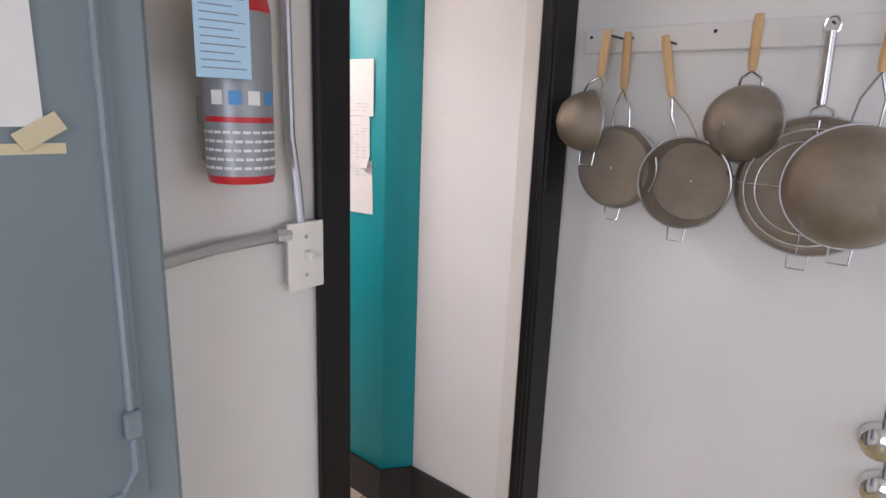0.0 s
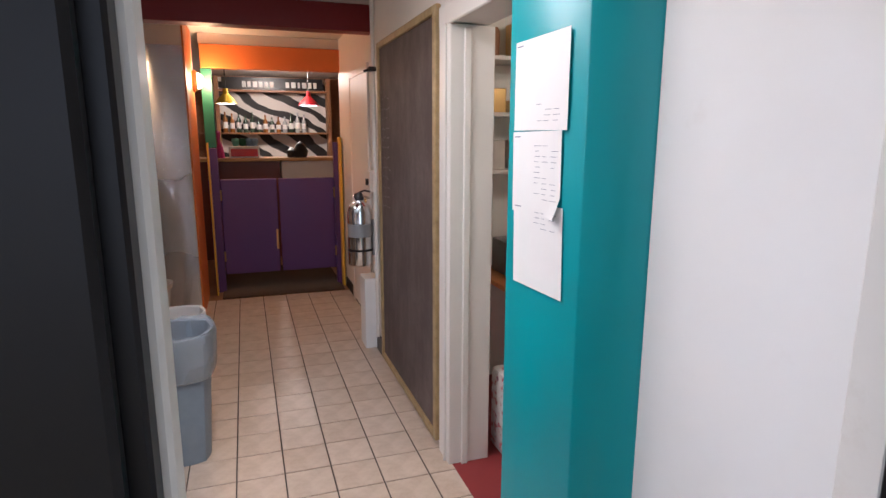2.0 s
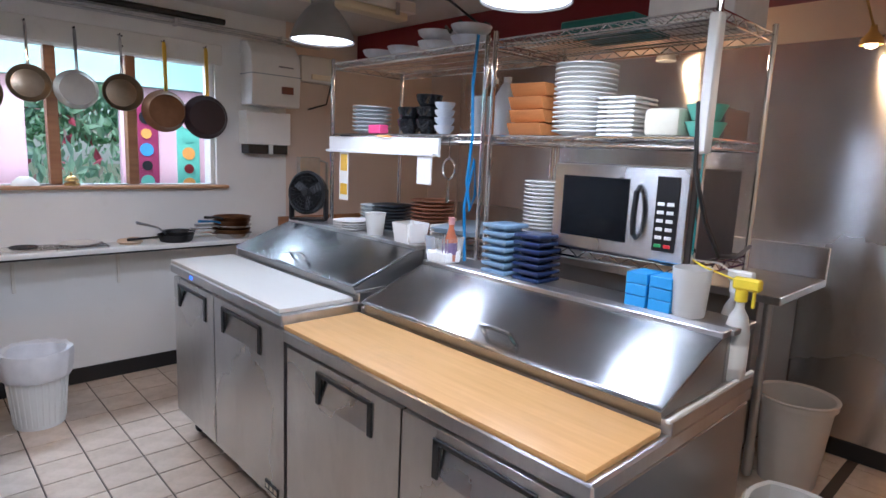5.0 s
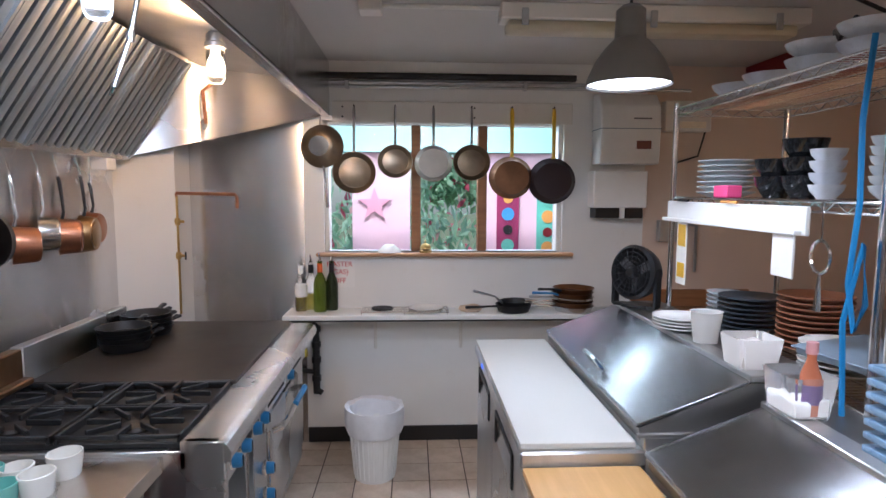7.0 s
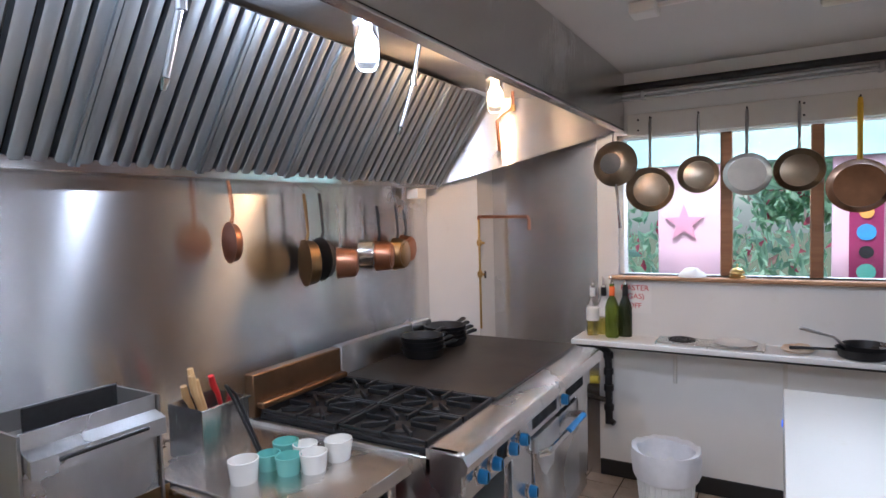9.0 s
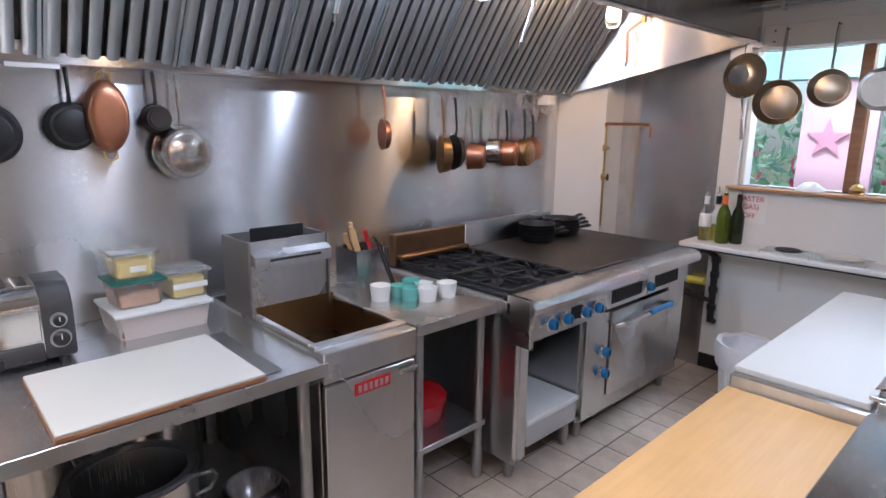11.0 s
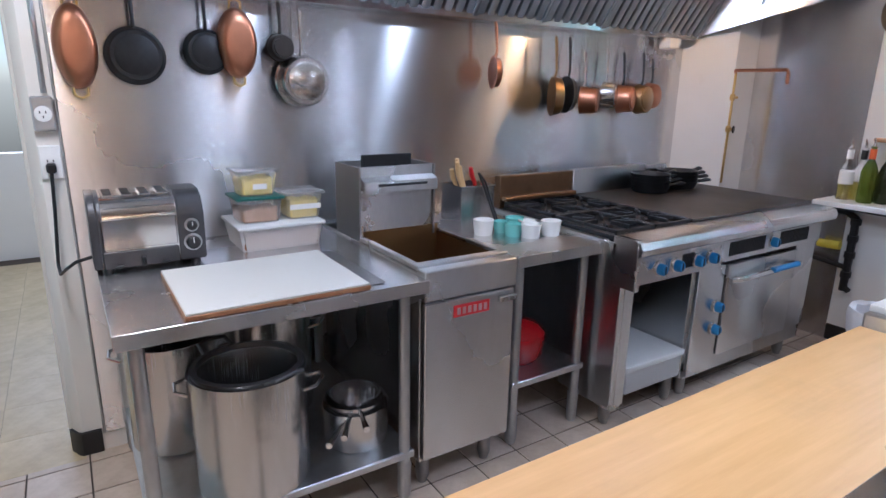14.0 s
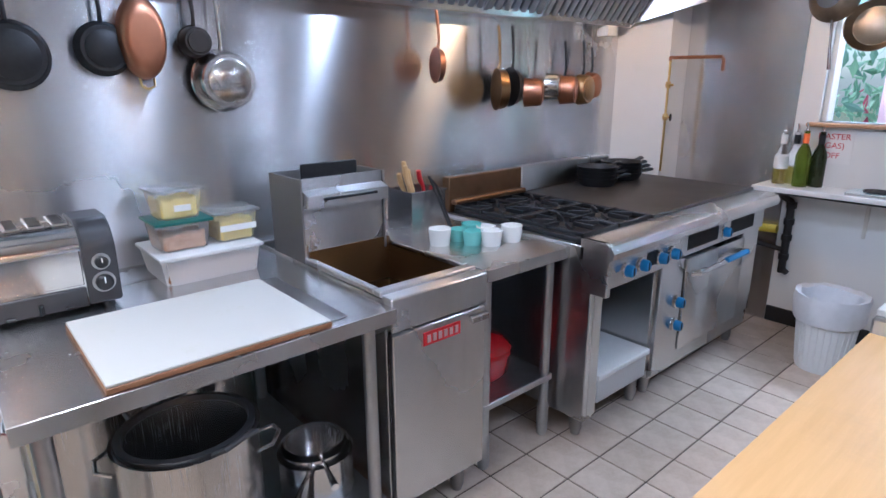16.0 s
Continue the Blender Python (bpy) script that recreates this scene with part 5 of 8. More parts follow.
e = bottle(-0.845, -2.82, 0.037, 0.3, GLASS, PALEOIL, PAPER, "clear bottle of pale oil with a pourer")
part("paper_label", L([(0.0378, 0.09), (0.0378, 0.165)], 20, (-0.845, -2.82, 0.886), False), PAPER, e)
bottle(-0.90, -2.86, 0.037, 0.3, GLASS, PALEOIL, BLACKPL, "clear bottle half full of yellow oil")
bottle(-0.965, -2.80, 0.041, 0.315, GREENGL, None, ORANGEF, "green wine bottle with an orange neck and pourer")
bottle(-1.03, -2.85, 0.039, 0.31, DARKGL, None, BLACKPL, "dark wine bottle with a pourer")
sg = thing("notice", (-1.07, SOUTH, 1.0), "white notice with red lettering under the window", "sign")
part("sheet", B((-1.17, -0.98, SOUTH + 0.001, SOUTH + 0.004, 1.02, 1.2), bevel=0), PAPER, sg)


def letters(text, m, size, at, parent, thick=0.0008):
    """Flat raised lettering; m turns it onto its surface."""
    c = bpy.data.curves.new("lettering", "FONT")
    c.body, c.size, c.align_x, c.extrude = text, size, "CENTER", thick
    tmp = bpy.data.objects.new("lettering_source", c)
    scene.collection.objects.link(tmp)
    me = bpy.data.meshes.new_from_object(tmp.evaluated_get(bpy.context.evaluated_depsgraph_get()))
    bpy.data.objects.remove(tmp)
    bpy.data.curves.remove(c)
    me.transform(m)
    me.materials.append(at)
    ob = new("lettering", me)
    ob.parent = parent
    ob.data.transform(Matrix.Translation(-BASE[parent.name]))
    BASE[ob.name] = BASE[parent.name]
    return ob


for text, z in (("MASTER", 1.155), ("(GAS)", 1.105), ("OFF", 1.05)):
    letters(text, pose(-1.075, SOUTH + 0.005, z, 90, 0, 180), 0.045, REDPL, sg)
tr = thing("wire_rack", (-1.5, -2.78, 0.886), "flat wire cooling rack on the window counter", "rack")
for k in range(16):
    y = -2.87 + k * 0.0125
    part("wire", T([(-1.76, y, 0.898), (-1.22, y, 0.898)], 0.0018, 5), CHROME, tr)
for x in (-1.75, -1.49, -1.23):
    part("crossbar", T([(x, -2.875, 0.893), (x, -2.68, 0.893)], 0.003, 6), CHROME, tr)
    part("foot", T([(x, -2.68, 0.893), (x, -2.68, 0.886)], 0.003, 6), CHROME, tr)
plate_p = [(0, 0), (0.06, 0), (0.065, 0.004), (0.105, 0.012), (0.107, 0.014), (0.064, 0.008), (0, 0.006)]
solid("plate", L(plate_p, 32, (-1.62, -2.78, 0.9)), PORCELAIN, "grey white plate resting on the wire rack", "plate")
solid("trivet", joined(*[T(arc((-1.35, -2.79, 0.905), r, 0, 342, 18, "xy"), 0.005, 6, True) for r in (0.065, 0.045, 0.025)], *[T([(-1.35 + 0.065 * math.cos(a), -2.79 + 0.065 * math.sin(a), 0.905), (-1.35, -2.79, 0.905)], 0.004, 6) for a in [k * math.pi / 3 for k in range(6)]]), IRON, "round black iron trivet on the wire rack", "trivet")
bag = L([(0, 0), (0.06, 0.0), (0.075, 0.012), (0.06, 0.03), (0.02, 0.036), (0, 0.036)], 14, (-1.9, -2.8, 0.886))
for v in bag.verts:
    v.co.x += 0.02 * noise.noise(v.co * 30)
    v.co.z += 0.008 * noise.noise(v.co * 40) if v.co.z > 0.89 else 0
solid("cloth", bag, plain("pale_cloth", (0.7, 0.56, 0.42), 0.9), "crumpled pale cloth on the window counter", "cloth")


def counter_pan(x, y, z, r, h, ang, m, hm, label, rise=0.05):
    e = thing("frying_pan", (x, y, z), label, "frying pan", "pans on the window counter")
    part("pan", L([(0, 0), (r * 0.82, 0), (r * 0.88, 0.004), (r, h), (r + 0.004, h + 0.002), (r - 0.003, h), (r * 0.84, 0.008), (0, 0.006)], 30, (x, y, z)), m, e)
    c, o = Vector((math.cos(radians(ang)), math.sin(radians(ang)), 0)), Vector((x, y, z + h * 0.8))
    part("handle", T([o + c * r * 0.97, o + c * (r + 0.05) + Vector((0, 0, rise * 0.5)), o + c * (r + 0.2) + Vector((0, 0, rise))], [0.008, 0.006, 0.009], 8), hm, e)
    return e


counter_pan(-2.17, -2.77, 0.886, 0.11, 0.045, 10, IRON, IRON, "black frying pan on the window counter", 0.0)
counter_pan(-2.19, -2.78, 0.905, 0.1, 0.045, 20, IRON, ZINC, "dark frying pan stacked on another pan", 0.09)
for k, (m, hm) in enumerate(((STEELV, CHROME), (BURNT, CHROME), (POLISH, ZINC), (BURNT, BLUEPL), (BURNT, IRON))):
    counter_pan(-2.55 + 0.006 * (k % 2), -2.77, 0.886 + 0.028 * k, 0.125, 0.036, 8 + 7 * k, m, hm, "burnt steel frying pan in a stack on the counter", 0.03)
bell = thing("service_bell", (-1.62, SOUTH + 0.01, 1.245), "small brass service bell on the window sill", "bell")
part("base", L([(0.04, 0), (0.042, 0.012), (0.03, 0.02), (0.015, 0.024)], 20, (-1.62, SOUTH + 0.01, 1.245)), BRASS, bell)
part("dome", L([(0.038, 0.026), (0.037, 0.034), (0.026, 0.05), (0.01, 0.058), (0, 0.06)], 20, (-1.62, SOUTH + 0.01, 1.245)), BRASS, bell)
part("plunger", L([(0.004, 0.058), (0.004, 0.07), (0.008, 0.075), (0, 0.08)], 10, (-1.62, SOUTH + 0.01, 1.245)), BRASS, bell)
nap = L([(0, 0), (0.07, 0), (0.06, 0.02), (0.035, 0.045), (0.0, 0.05)], 14, (-1.39, SOUTH + 0.0, 1.245))
for v in nap.verts:
    v.co.x += 0.02 * noise.noise(v.co * 25)
    if v.co.z > 1.25:
        v.co.z += 0.012 * noise.noise(v.co * 35)
solid("napkin", nap, PAPER, "crumpled white napkin on the window sill", "napkin")


def waste_bin(name, x, y, r0, r1, h, m, label, liner=None, square=0.0):
    e = thing(name, (x, y, 0), label, "bin")

    def rings(prof, seg=40):
        b = L(prof, seg, (0, 0, 0))
        for v in b.verts:
            if square:
                a = math.atan2(v.co.y, v.co.x)
                k = 1 + square * (1 / max(abs(math.cos(a)), abs(math.sin(a))) - 1)
                v.co.x, v.co.y = v.co.x * k, v.co.y * k
        return moved(b, pose(x, y, 0))

    part("body", rings([(0, 0), (r0, 0), (r1, h), (r1 + 0.012, h), (r1 + 0.012, h - 0.03), (r1 + 0.008, h - 0.03), (r1 + 0.006, h + 0.006), (r1 - 0.004, h), (r0 - 0.003, 0.01), (0, 0.008)]), m, e)
    if liner:
        f = 0.35 * h
        b = rings([(r1 - 0.012, h - f), (r1 - 0.01, h + 0.006), (r1 + 0.016, h + 0.016), (r1 + 0.022, h - 0.02), (r1 + 0.02 - 0.25 * (r1 - r0), h - f * 0.8), (r1 + 0.012 - 0.25 * (r1 - r0), h - f * 0.95)], 60)
        for v in b.verts:
            n = noise.noise(Vector((v.co.x * 22, v.co.y * 22, v.co.z * 7)))
            d = Vector((v.co.x - x, v.co.y - y, 0)).normalized()
            v.co += d * 0.012 * n + Vector((0, 0, 0.012 * n))
        part("liner", b, liner, e, "loose plastic bin liner")
    return e


LINER = glassy("clear_liner_film", (0.72, 0.76, 0.8), 0.2, 0.75, 1.15)
LINERW = plain("white_liner_film", (0.75, 0.75, 0.77), 0.35)
b3 = waste_bin("waste_bin", -1.32, -2.43, 0.115, 0.15, 0.4, WHITEPL, "white ribbed plastic bin with a white liner", LINERW)
for k in range(28):
    a = 2 * math.pi * k / 28
    c, s = math.cos(a), math.sin(a)
    part("rib", T([(-1.32 + 0.118 * c, -2.43 + 0.118 * s, 0.02), (-1.32 + 0.143 * c, -2.43 + 0.143 * s, 0.3)], 0.004, 5), WHITEPL, b3)
section()
waste_bin("waste_bin", -2.28, 0.82, 0.115, 0.155, 0.63, GREYPL, "slim grey waste bin with a clear plastic liner", LINER, 0.35)
waste_bin("waste_bin", -2.68, 0.8, 0.088, 0.115, 0.6, MILKY, "cloudy beige plastic bin behind the grey waste bin", None, 0.35)
bb = waste_bin("waste_bin", -4.07, 0.43, 0.125, 0.165, 0.44, BEIGEPL, "beige plastic bin beside the steel clad wall")
part("rim", T(arc((-4.07, 0.43, 0.44), 0.176, 0, 350, 35, "xy"), 0.007, 8, True), BEIGEPL, bb)

# ---- refrigerated prep tables ----


def prep_table(y0, y1, z, gap, handles, board_m, board_label, label, side_plain):
    e = thing("prep_table", (-2.25, (y0 + y1) / 2, 0), label, "prep table", "refrigerated prep tables")
    part("cabinet", B((-2.69, -1.85, y0 + 0.005, y1 - 0.005, 0.12, z - 0.07), bevel=0.004), STEELD if side_plain else STEELR, e)
    part("worktop", joined(B((-2.69, -1.815, y0, y1, z - 0.065, z - 0.018), bevel=0.006), B((-2.69, -2.16, y0, y1, z - 0.02, z + 0.02), bevel=0.003)), STEELH, e)
    for a, b2, (h0, h1) in ((y0 + 0.008, gap - 0.004, handles[0]), (gap + 0.004, y1 - 0.008, handles[1])):
        zt = z - 0.085
        # door front with a recessed grip
        d = part("door", P([(a, 0.14), (b2, 0.14), (b2, zt), (h1, zt), (h1, zt - 0.14), (h0, zt - 0.14), (h0, zt), (a, zt)], "x", -1.86, -1.83), STEELR, e)
        part("grip_top", B((-1.86, -1.831, h0, h1, zt - 0.035, zt), bevel=0.001), STEELR, d)
        part("grip_back", B((-1.86, -1.855, h0, h1, zt - 0.139, zt - 0.036), bevel=0), STEELD, d)
        part("grip_bezel", joined(B((-1.834, -1.824, h0 - 0.012, h1 + 0.012, zt - 0.045, zt - 0.027), (-1.834, -1.824, h0 - 0.012, h0 + 0.012, zt - 0.145, zt - 0.03), (-1.834, -1.824, h1 - 0.012, h1 + 0.012, zt - 0.145, zt - 0.03), bevel=0.003)), BLACKPL, d, "black plastic grip bezel")
        part("grip_scoop", P([(-1.855, zt - 0.05), (-1.832, zt - 0.14), (-1.829, zt - 0.14), (-1.85, zt - 0.045)], "y", h0 + 0.012, h1 - 0.012), STEELR, d)
    part("door_gasket", B((-1.862, -1.842, gap - 0.004, gap + 0.004, 0.14, z - 0.085), bevel=0), BLACKPL, e)
    bd = part("badge", B((-1.831, -1.826, y1 - 0.16, y1 - 0.05, 0.16, 0.2), bevel=0.002), BLACKPL, e, "small maker's badge")
    for k in range(3):
        part("badge_mark", B((-1.828, -1.8245, y1 - 0.15 + 0.034 * k, y1 - 0.125 + 0.034 * k, 0.17, 0.19), bevel=0), CHROME, bd)
    part("kick_grille", B((-2.6, -1.9, y0 + 0.03, y1 - 0.03, 0.07, 0.12), bevel=0.002), BLACKPL, e)
    for x in (-1.93, -2.6):
        for y in (y0 + 0.07, y1 - 0.07):
            c = part("caster", moved(L([(0.0, -0.012), (0.03, -0.012), (0.035, -0.006), (0.035, 0.006), (0.03, 0.012), (0, 0.012)], 18), pose(x, y, 0.035, 90, 0, 0)), BLACKPL, e)
            part("fork", B((x - 0.02, x + 0.02, y - 0.022, y + 0.022, 0.066, 0.075), bevel=0.002), ZINC, c)
    # sloping lid over the pans
    lo, hi = (-2.15, z + 0.05), (-2.47, z + 0.175)
    part("pan_housing", P([(-2.16, z), (-2.155, z + 0.035), (-2.47, z + 0.16), (-2.52, z + 0.16), (-2.52, z)], "y", y0 + 0.03, y1 - 0.03), STEELD, e)
    lid = part("lid", P([lo, (lo[0] + 0.006, lo[1] - 0.012), (hi[0], hi[1] - 0.014), (hi[0] - 0.01, hi[1])], "y", y0 + 0.025, y1 - 0.025, 0.002), STEELL, e)
    ym, xm, zm = (y0 + y1) / 2 + 0.06, -2.19, z + 0.07
    part("handle", T([(xm, ym - 0.065, zm), (xm + 0.026, ym - 0.06, zm + 0.034), (xm + 0.028, ym, zm + 0.038), (xm + 0.026, ym + 0.06, zm + 0.034), (xm, ym + 0.065, zm)], 0.008, 8), CHROME, lid)
    part("hinge_strip", B((-2.53, -2.465, y0 + 0.02, y1 - 0.02, z + 0.165, z + 0.185), bevel=0.003), STEELH, e)
    part("rear_shelf", B((-2.69, -2.52, y0 + 0.01, y1 - 0.01, z + 0.165, z + 0.183), bevel=0.003), STEELD, e)
    part("rear_box", B((-2.685, -2.53, y0 + 0.03, y1 - 0.03, z + 0.01, z + 0.165), bevel=0.003), STEELD, e)
    part("side_rail", B((-2.69, -2.14, y1 - 0.012, y1, z + 0.018, z + 0.03), bevel=0.002), WHITEPL if side_plain else STEELH, e)
    bo = thing("cutting_board", (-1.98, (y0 + y1) / 2, z - 0.018), board_label, "board", "boards on the prep tables")
    part("board", B((-2.145, -1.818, y0 + 0.003, y1 - 0.02, z - 0.0185, z), bevel=0.004, seg=2), board_m, bo)
    return e


section(-0.108)
prep_table(-1.87, -0.705, 0.94, -1.36, ((-1.79, -1.46), (-1.26, -0.91)), BOARDW, "long white plastic cutting board on the prep table", "stainless refrigerated prep table with a sloping lid", False)
prep_table(-0.695, 0.615, 0.888, -0.02, ((-0.47, -0.17), (0.13, 0.46)), MAPLE, "long maple cutting board on the prep table", "stainless refrigerated prep table with a maple board", True)
solid("power_light", B((-1.8145, -1.812, -1.6, -1.57, 0.89, 0.905)), glowing("blue_indicator", (0.05, 0.15, 1.0), 2.0), "small lit blue indicator on the prep table", "indicator")

# ---- wire shelving ----
section(-0.2, 0.04, 0.012, 0.955, 0.85, 1)


def wire_shelf(y0, y1, x0, x1, levels, height, label):
    e = thing("wire_shelf", ((x0 + x1) / 2, (y0 + y1) / 2, 0), label, "shelf", "chrome wire shelves")
    for x in (x0 + 0.015, x1 - 0.015):
        for y in (y0 + 0.015, y1 - 0.015):
            p = part("post", T([(x, y, 0.02), (x, y, height)], 0.0125, 10), CHROME, e)
            part("foot", L([(0.018, 0), (0.018, 0.01), (0.01, 0.022)], 10, (x, y, 0)), BLACKPL, p)
    for z in levels:
        a, b, c, d = x0 + 0.015, x1 - 0.015, y0 + 0.015, y1 - 0.015
        s = part("shelf", T([(a, c, z), (b, c, z), (b, d, z), (a, d, z)], 0.004, 6, True), CHROME, e)
        part("lower_frame", T([(a, c, z - 0.03), (b, c, z - 0.03), (b, d, z - 0.03), (a, d, z - 0.03)], 0.004, 6, True), CHROME, s)
        for k in range(4):
            part("deck_bar", T([(x0 + 0.1 + k * 0.12, c, z - 0.006), (x0 + 0.1 + k * 0.12, d, z - 0.006)], 0.003, 5), CHROME, s)
        wires = [T([(a, y0 + 0.02 + k * 0.03, z), (b, y0 + 0.02 + k * 0.03, z)], 0.0018, 4) for k in range(int((y1 - y0 - 0.04) / 0.03))]
        tagged(part("wire_deck", joined(*wires), CHROME, s), kind="stuff")
        n = int((y1 - y0) / 0.05)
        for x in (b, a):
            part("truss", T([(x, c + (d - c) * k / n, z - (0.03 if k % 2 else 0.0)) for k in range(n + 1)], 0.0025, 5), CHROME, s)
        n = int((x1 - x0) / 0.05)
        for y in (d, c):
            part("truss", T([(a + (b - a) * k / n, y, z - (0.03 if k % 2 else 0.0)) for k in range(n + 1)], 0.0025, 5), CHROME, s)
    return e


wire_shelf(-0.66, 0.43, -3.22, -2.66 - 0.03, (1.185, 1.6, 1.985), 2.02, "chrome wire shelving unit with a microwave and plates")
section(-0.14, 0.04, 0.012, 0.955, 0.85, 1)
wire_shelf(-2.09, -0.68, -3.3, -2.75, (1.06, 1.6, 1.985), 2.01, "chrome wire shelving unit stacked with bowls and plates")


def stack(name, x, y, z, r, n, dz, m, label, category, group, square=False, bowl=0.0):
    for k in range(n):
        if square:
            a = r
            solid(name, B((x - a, x + a, y - a, y + a, z + k * dz, z + k * dz + dz * 0.55), (x - a * 0.7, x + a * 0.7, y - a * 0.7, y + a * 0.7, z + k * dz - dz * 0.4 if k else z, z + k * dz + dz * 0.3), bevel=0.009, seg=2), m, label, category, group)
        elif bowl:
            solid(name, L([(0, 0), (r * 0.5, 0), (r * 0.55, 0.006), (r * 0.9, bowl * 0.6), (r, bowl), (r - 0.004, bowl), (r * 0.5, 0.012), (0, 0.01)], 24, (x, y, z + k * dz)), m, label, category, group)
        else:
            solid(name, L([(0, 0), (r * 0.6, 0), (r * 0.64, 0.004), (r, dz * 0.9), (r, dz * 1.15), (r * 0.97, dz * 1.15), (r * 0.6, 0.008), (0, 0.008)], 28, (x, y, z + k * dz)), m, label, category, group)


NAVY = plain("navy_glaze", (0.015, 0.03, 0.09), 0.2, var=0.2)
SKYG = plain("light_blue_glaze", (0.2, 0.31, 0.44), 0.25, var=0.1)
BLACKGL = plain("black_glaze", (0.01, 0.011, 0.012), 0.12)
BLUEWH = tiles_material("blue_patterned_china", (0.72, 0.74, 0.78), (0.62, 0.66, 0.75), (0.05, 0.1, 0.35))
DARKPL = plain("dark_stoneware", (0.035, 0.045, 0.055), 0.3)
TERRA = plain("brown_stoneware", (0.3, 0.13, 0.07), 0.4)
GREYBW = plain("pale_grey_stoneware", (0.5, 0.53, 0.54), 0.3)
WICKER = wood_material("orange_wood", (0.5, 0.18, 0.05), (0.62, 0.26, 0.08), (20, 2, 20), 0.5)
section(-0.2, 0.04, 0.012, 0.955, 0.85, 1)
# right unit
stack("plate", -2.82, -0.2, 1.604, 0.135, 15, 0.0175, PORCELAIN, "white dinner plate in a tall stack on the shelf", "plate", "white plates on the shelf")
stack("square_plate", -2.8, 0.03, 1.604, 0.085, 9, 0.016, PORCELAIN, "square white plate in a stack on the shelf", "plate", "square plates on the shelf", True)
for k in range(4):
    solid("wooden_tray", moved(P([(-0.12, 0.0), (0.1, 0.0), (0.125, 0.048), (-0.145, 0.048)], "y", -0.1, 0.1, 0.003), pose(-2.84, -0.46 + 0.006 * (k % 2), 1.604 + 0.052 * k, 0, 0, 3 * (k % 2))), WICKER, "orange wooden tray in a stack on the shelf", "tray", "wooden trays on the shelf")
solid("cream_tub", B((-2.9, -2.74, 0.14, 0.29, 1.604, 1.7), bevel=0.02, seg=2), plain("cream_plastic", (0.72, 0.68, 0.55), 0.4), "cream plastic tub on the wire shelf", "tub")
for z in (1.604, 1.66):
    solid("mint_bowl", L([(0, 0), (0.05, 0), (0.075, 0.05), (0.072, 0.05), (0.045, 0.006), (0, 0.006)], 24, (-2.82, 0.355, z)), MINT, "mint green bowl on the wire shelf", "bowl", "mint bowls")
solid("steel_pan", B((-3.12, -2.9, 0.2, 0.39, 1.604, 1.71)), STEELD, "dull steel pan on the wire shelf", "pan")
stack("plate", -2.82, -0.38, 1.19, 0.1, 15, 0.0155, PORCELAIN, "white side plate in a stack beside the microwave", "plate", "side plates")
section(-0.2, 0.04, 0.048, 0.955, 0.85, 1)
stack("square_dish", -2.6, -0.41, 1.024, 0.072, 7, 0.03, SKYG, "light blue square dish in a stack", "dish", "light blue dishes", True)
stack("square_dish", -2.6, -0.22, 1.024, 0.072, 7, 0.027, NAVY, "navy blue square dish in a stack", "dish", "navy dishes", True)
section(-0.2, 0.04, 0.012, 0.955, 0.85, 1)
mw = thing("microwave", (-2.85, 0.11, 1.19), "stainless microwave oven on the wire shelf", "microwave")
part("body", B((-3.07, -2.66, -0.19, 0.41, 1.197, 1.505), bevel=0.006), GREYMET, mw)
part("front_frame", B((-2.66, -2.645, -0.19, 0.41, 1.2, 1.503), bevel=0.005), STEELR, mw)
part("door_window", B((-2.646, -2.641, -0.14, 0.17, 1.245, 1.46), bevel=0.003), plain("black_door_glass", (0.006, 0.007, 0.009), 0.08), mw)
part("handle", T([(-2.645, 0.215, 1.27), (-2.615, 0.22, 1.285), (-2.605, 0.222, 1.35), (-2.615, 0.22, 1.42), (-2.645, 0.215, 1.435)], 0.011, 10), BLACKPL, mw)
cpm = part("control_panel", B((-2.646, -2.641, 0.285, 0.375, 1.235, 1.475), bevel=0.003), BLACKPL, mw)
for i in range(6):
    for j in range(2):
        m = WHITEPL if i else (REDPL if j else plain("green_key", (0.05, 0.4, 0.12), 0.4))
        part("key", B((-2.642, -2.637, 0.296 + j * 0.038, 0.322 + j * 0.038, 1.247 + i * 0.027, 1.258 + i * 0.027), bevel=0.001), m, cpm)
for y in (-0.15, 0.37):
    for x in (-2.7, -3.02):
        part("foot", B((x - 0.015, x + 0.015, y - 0.015, y + 0.015, 1.187, 1.198), bevel=0.002), BLACKPL, mw)
section(-0.2, 0.04, 0.048, 0.955, 0.85, 1)
BLUEBOX = plain("blue_carton", (0.05, 0.32, 0.72), 0.5)
for k, (y, n) in enumerate(((0.25, 3), (0.345, 3))):
    for j in range(n):
        c = solid("glove_carton", B((-2.66, -2.55, y, y + 0.085, 1.024 + 0.037 * j, 1.059 + 0.037 * j), bevel=0.002), BLUEBOX, "small blue carton stacked on the prep table", "carton", "blue cartons")
pt = thing("plastic_pitcher", (-2.6, 0.475, 1.022), "clear plastic pitcher on the prep table", "pitcher")
part("body", L([(0, 0), (0.052, 0), (0.056, 0.01), (0.066, 0.15), (0.063, 0.15), (0.05, 0.008), (0, 0.006)], 24, (-2.6, 0.475, 1.022)), MILKY, pt)
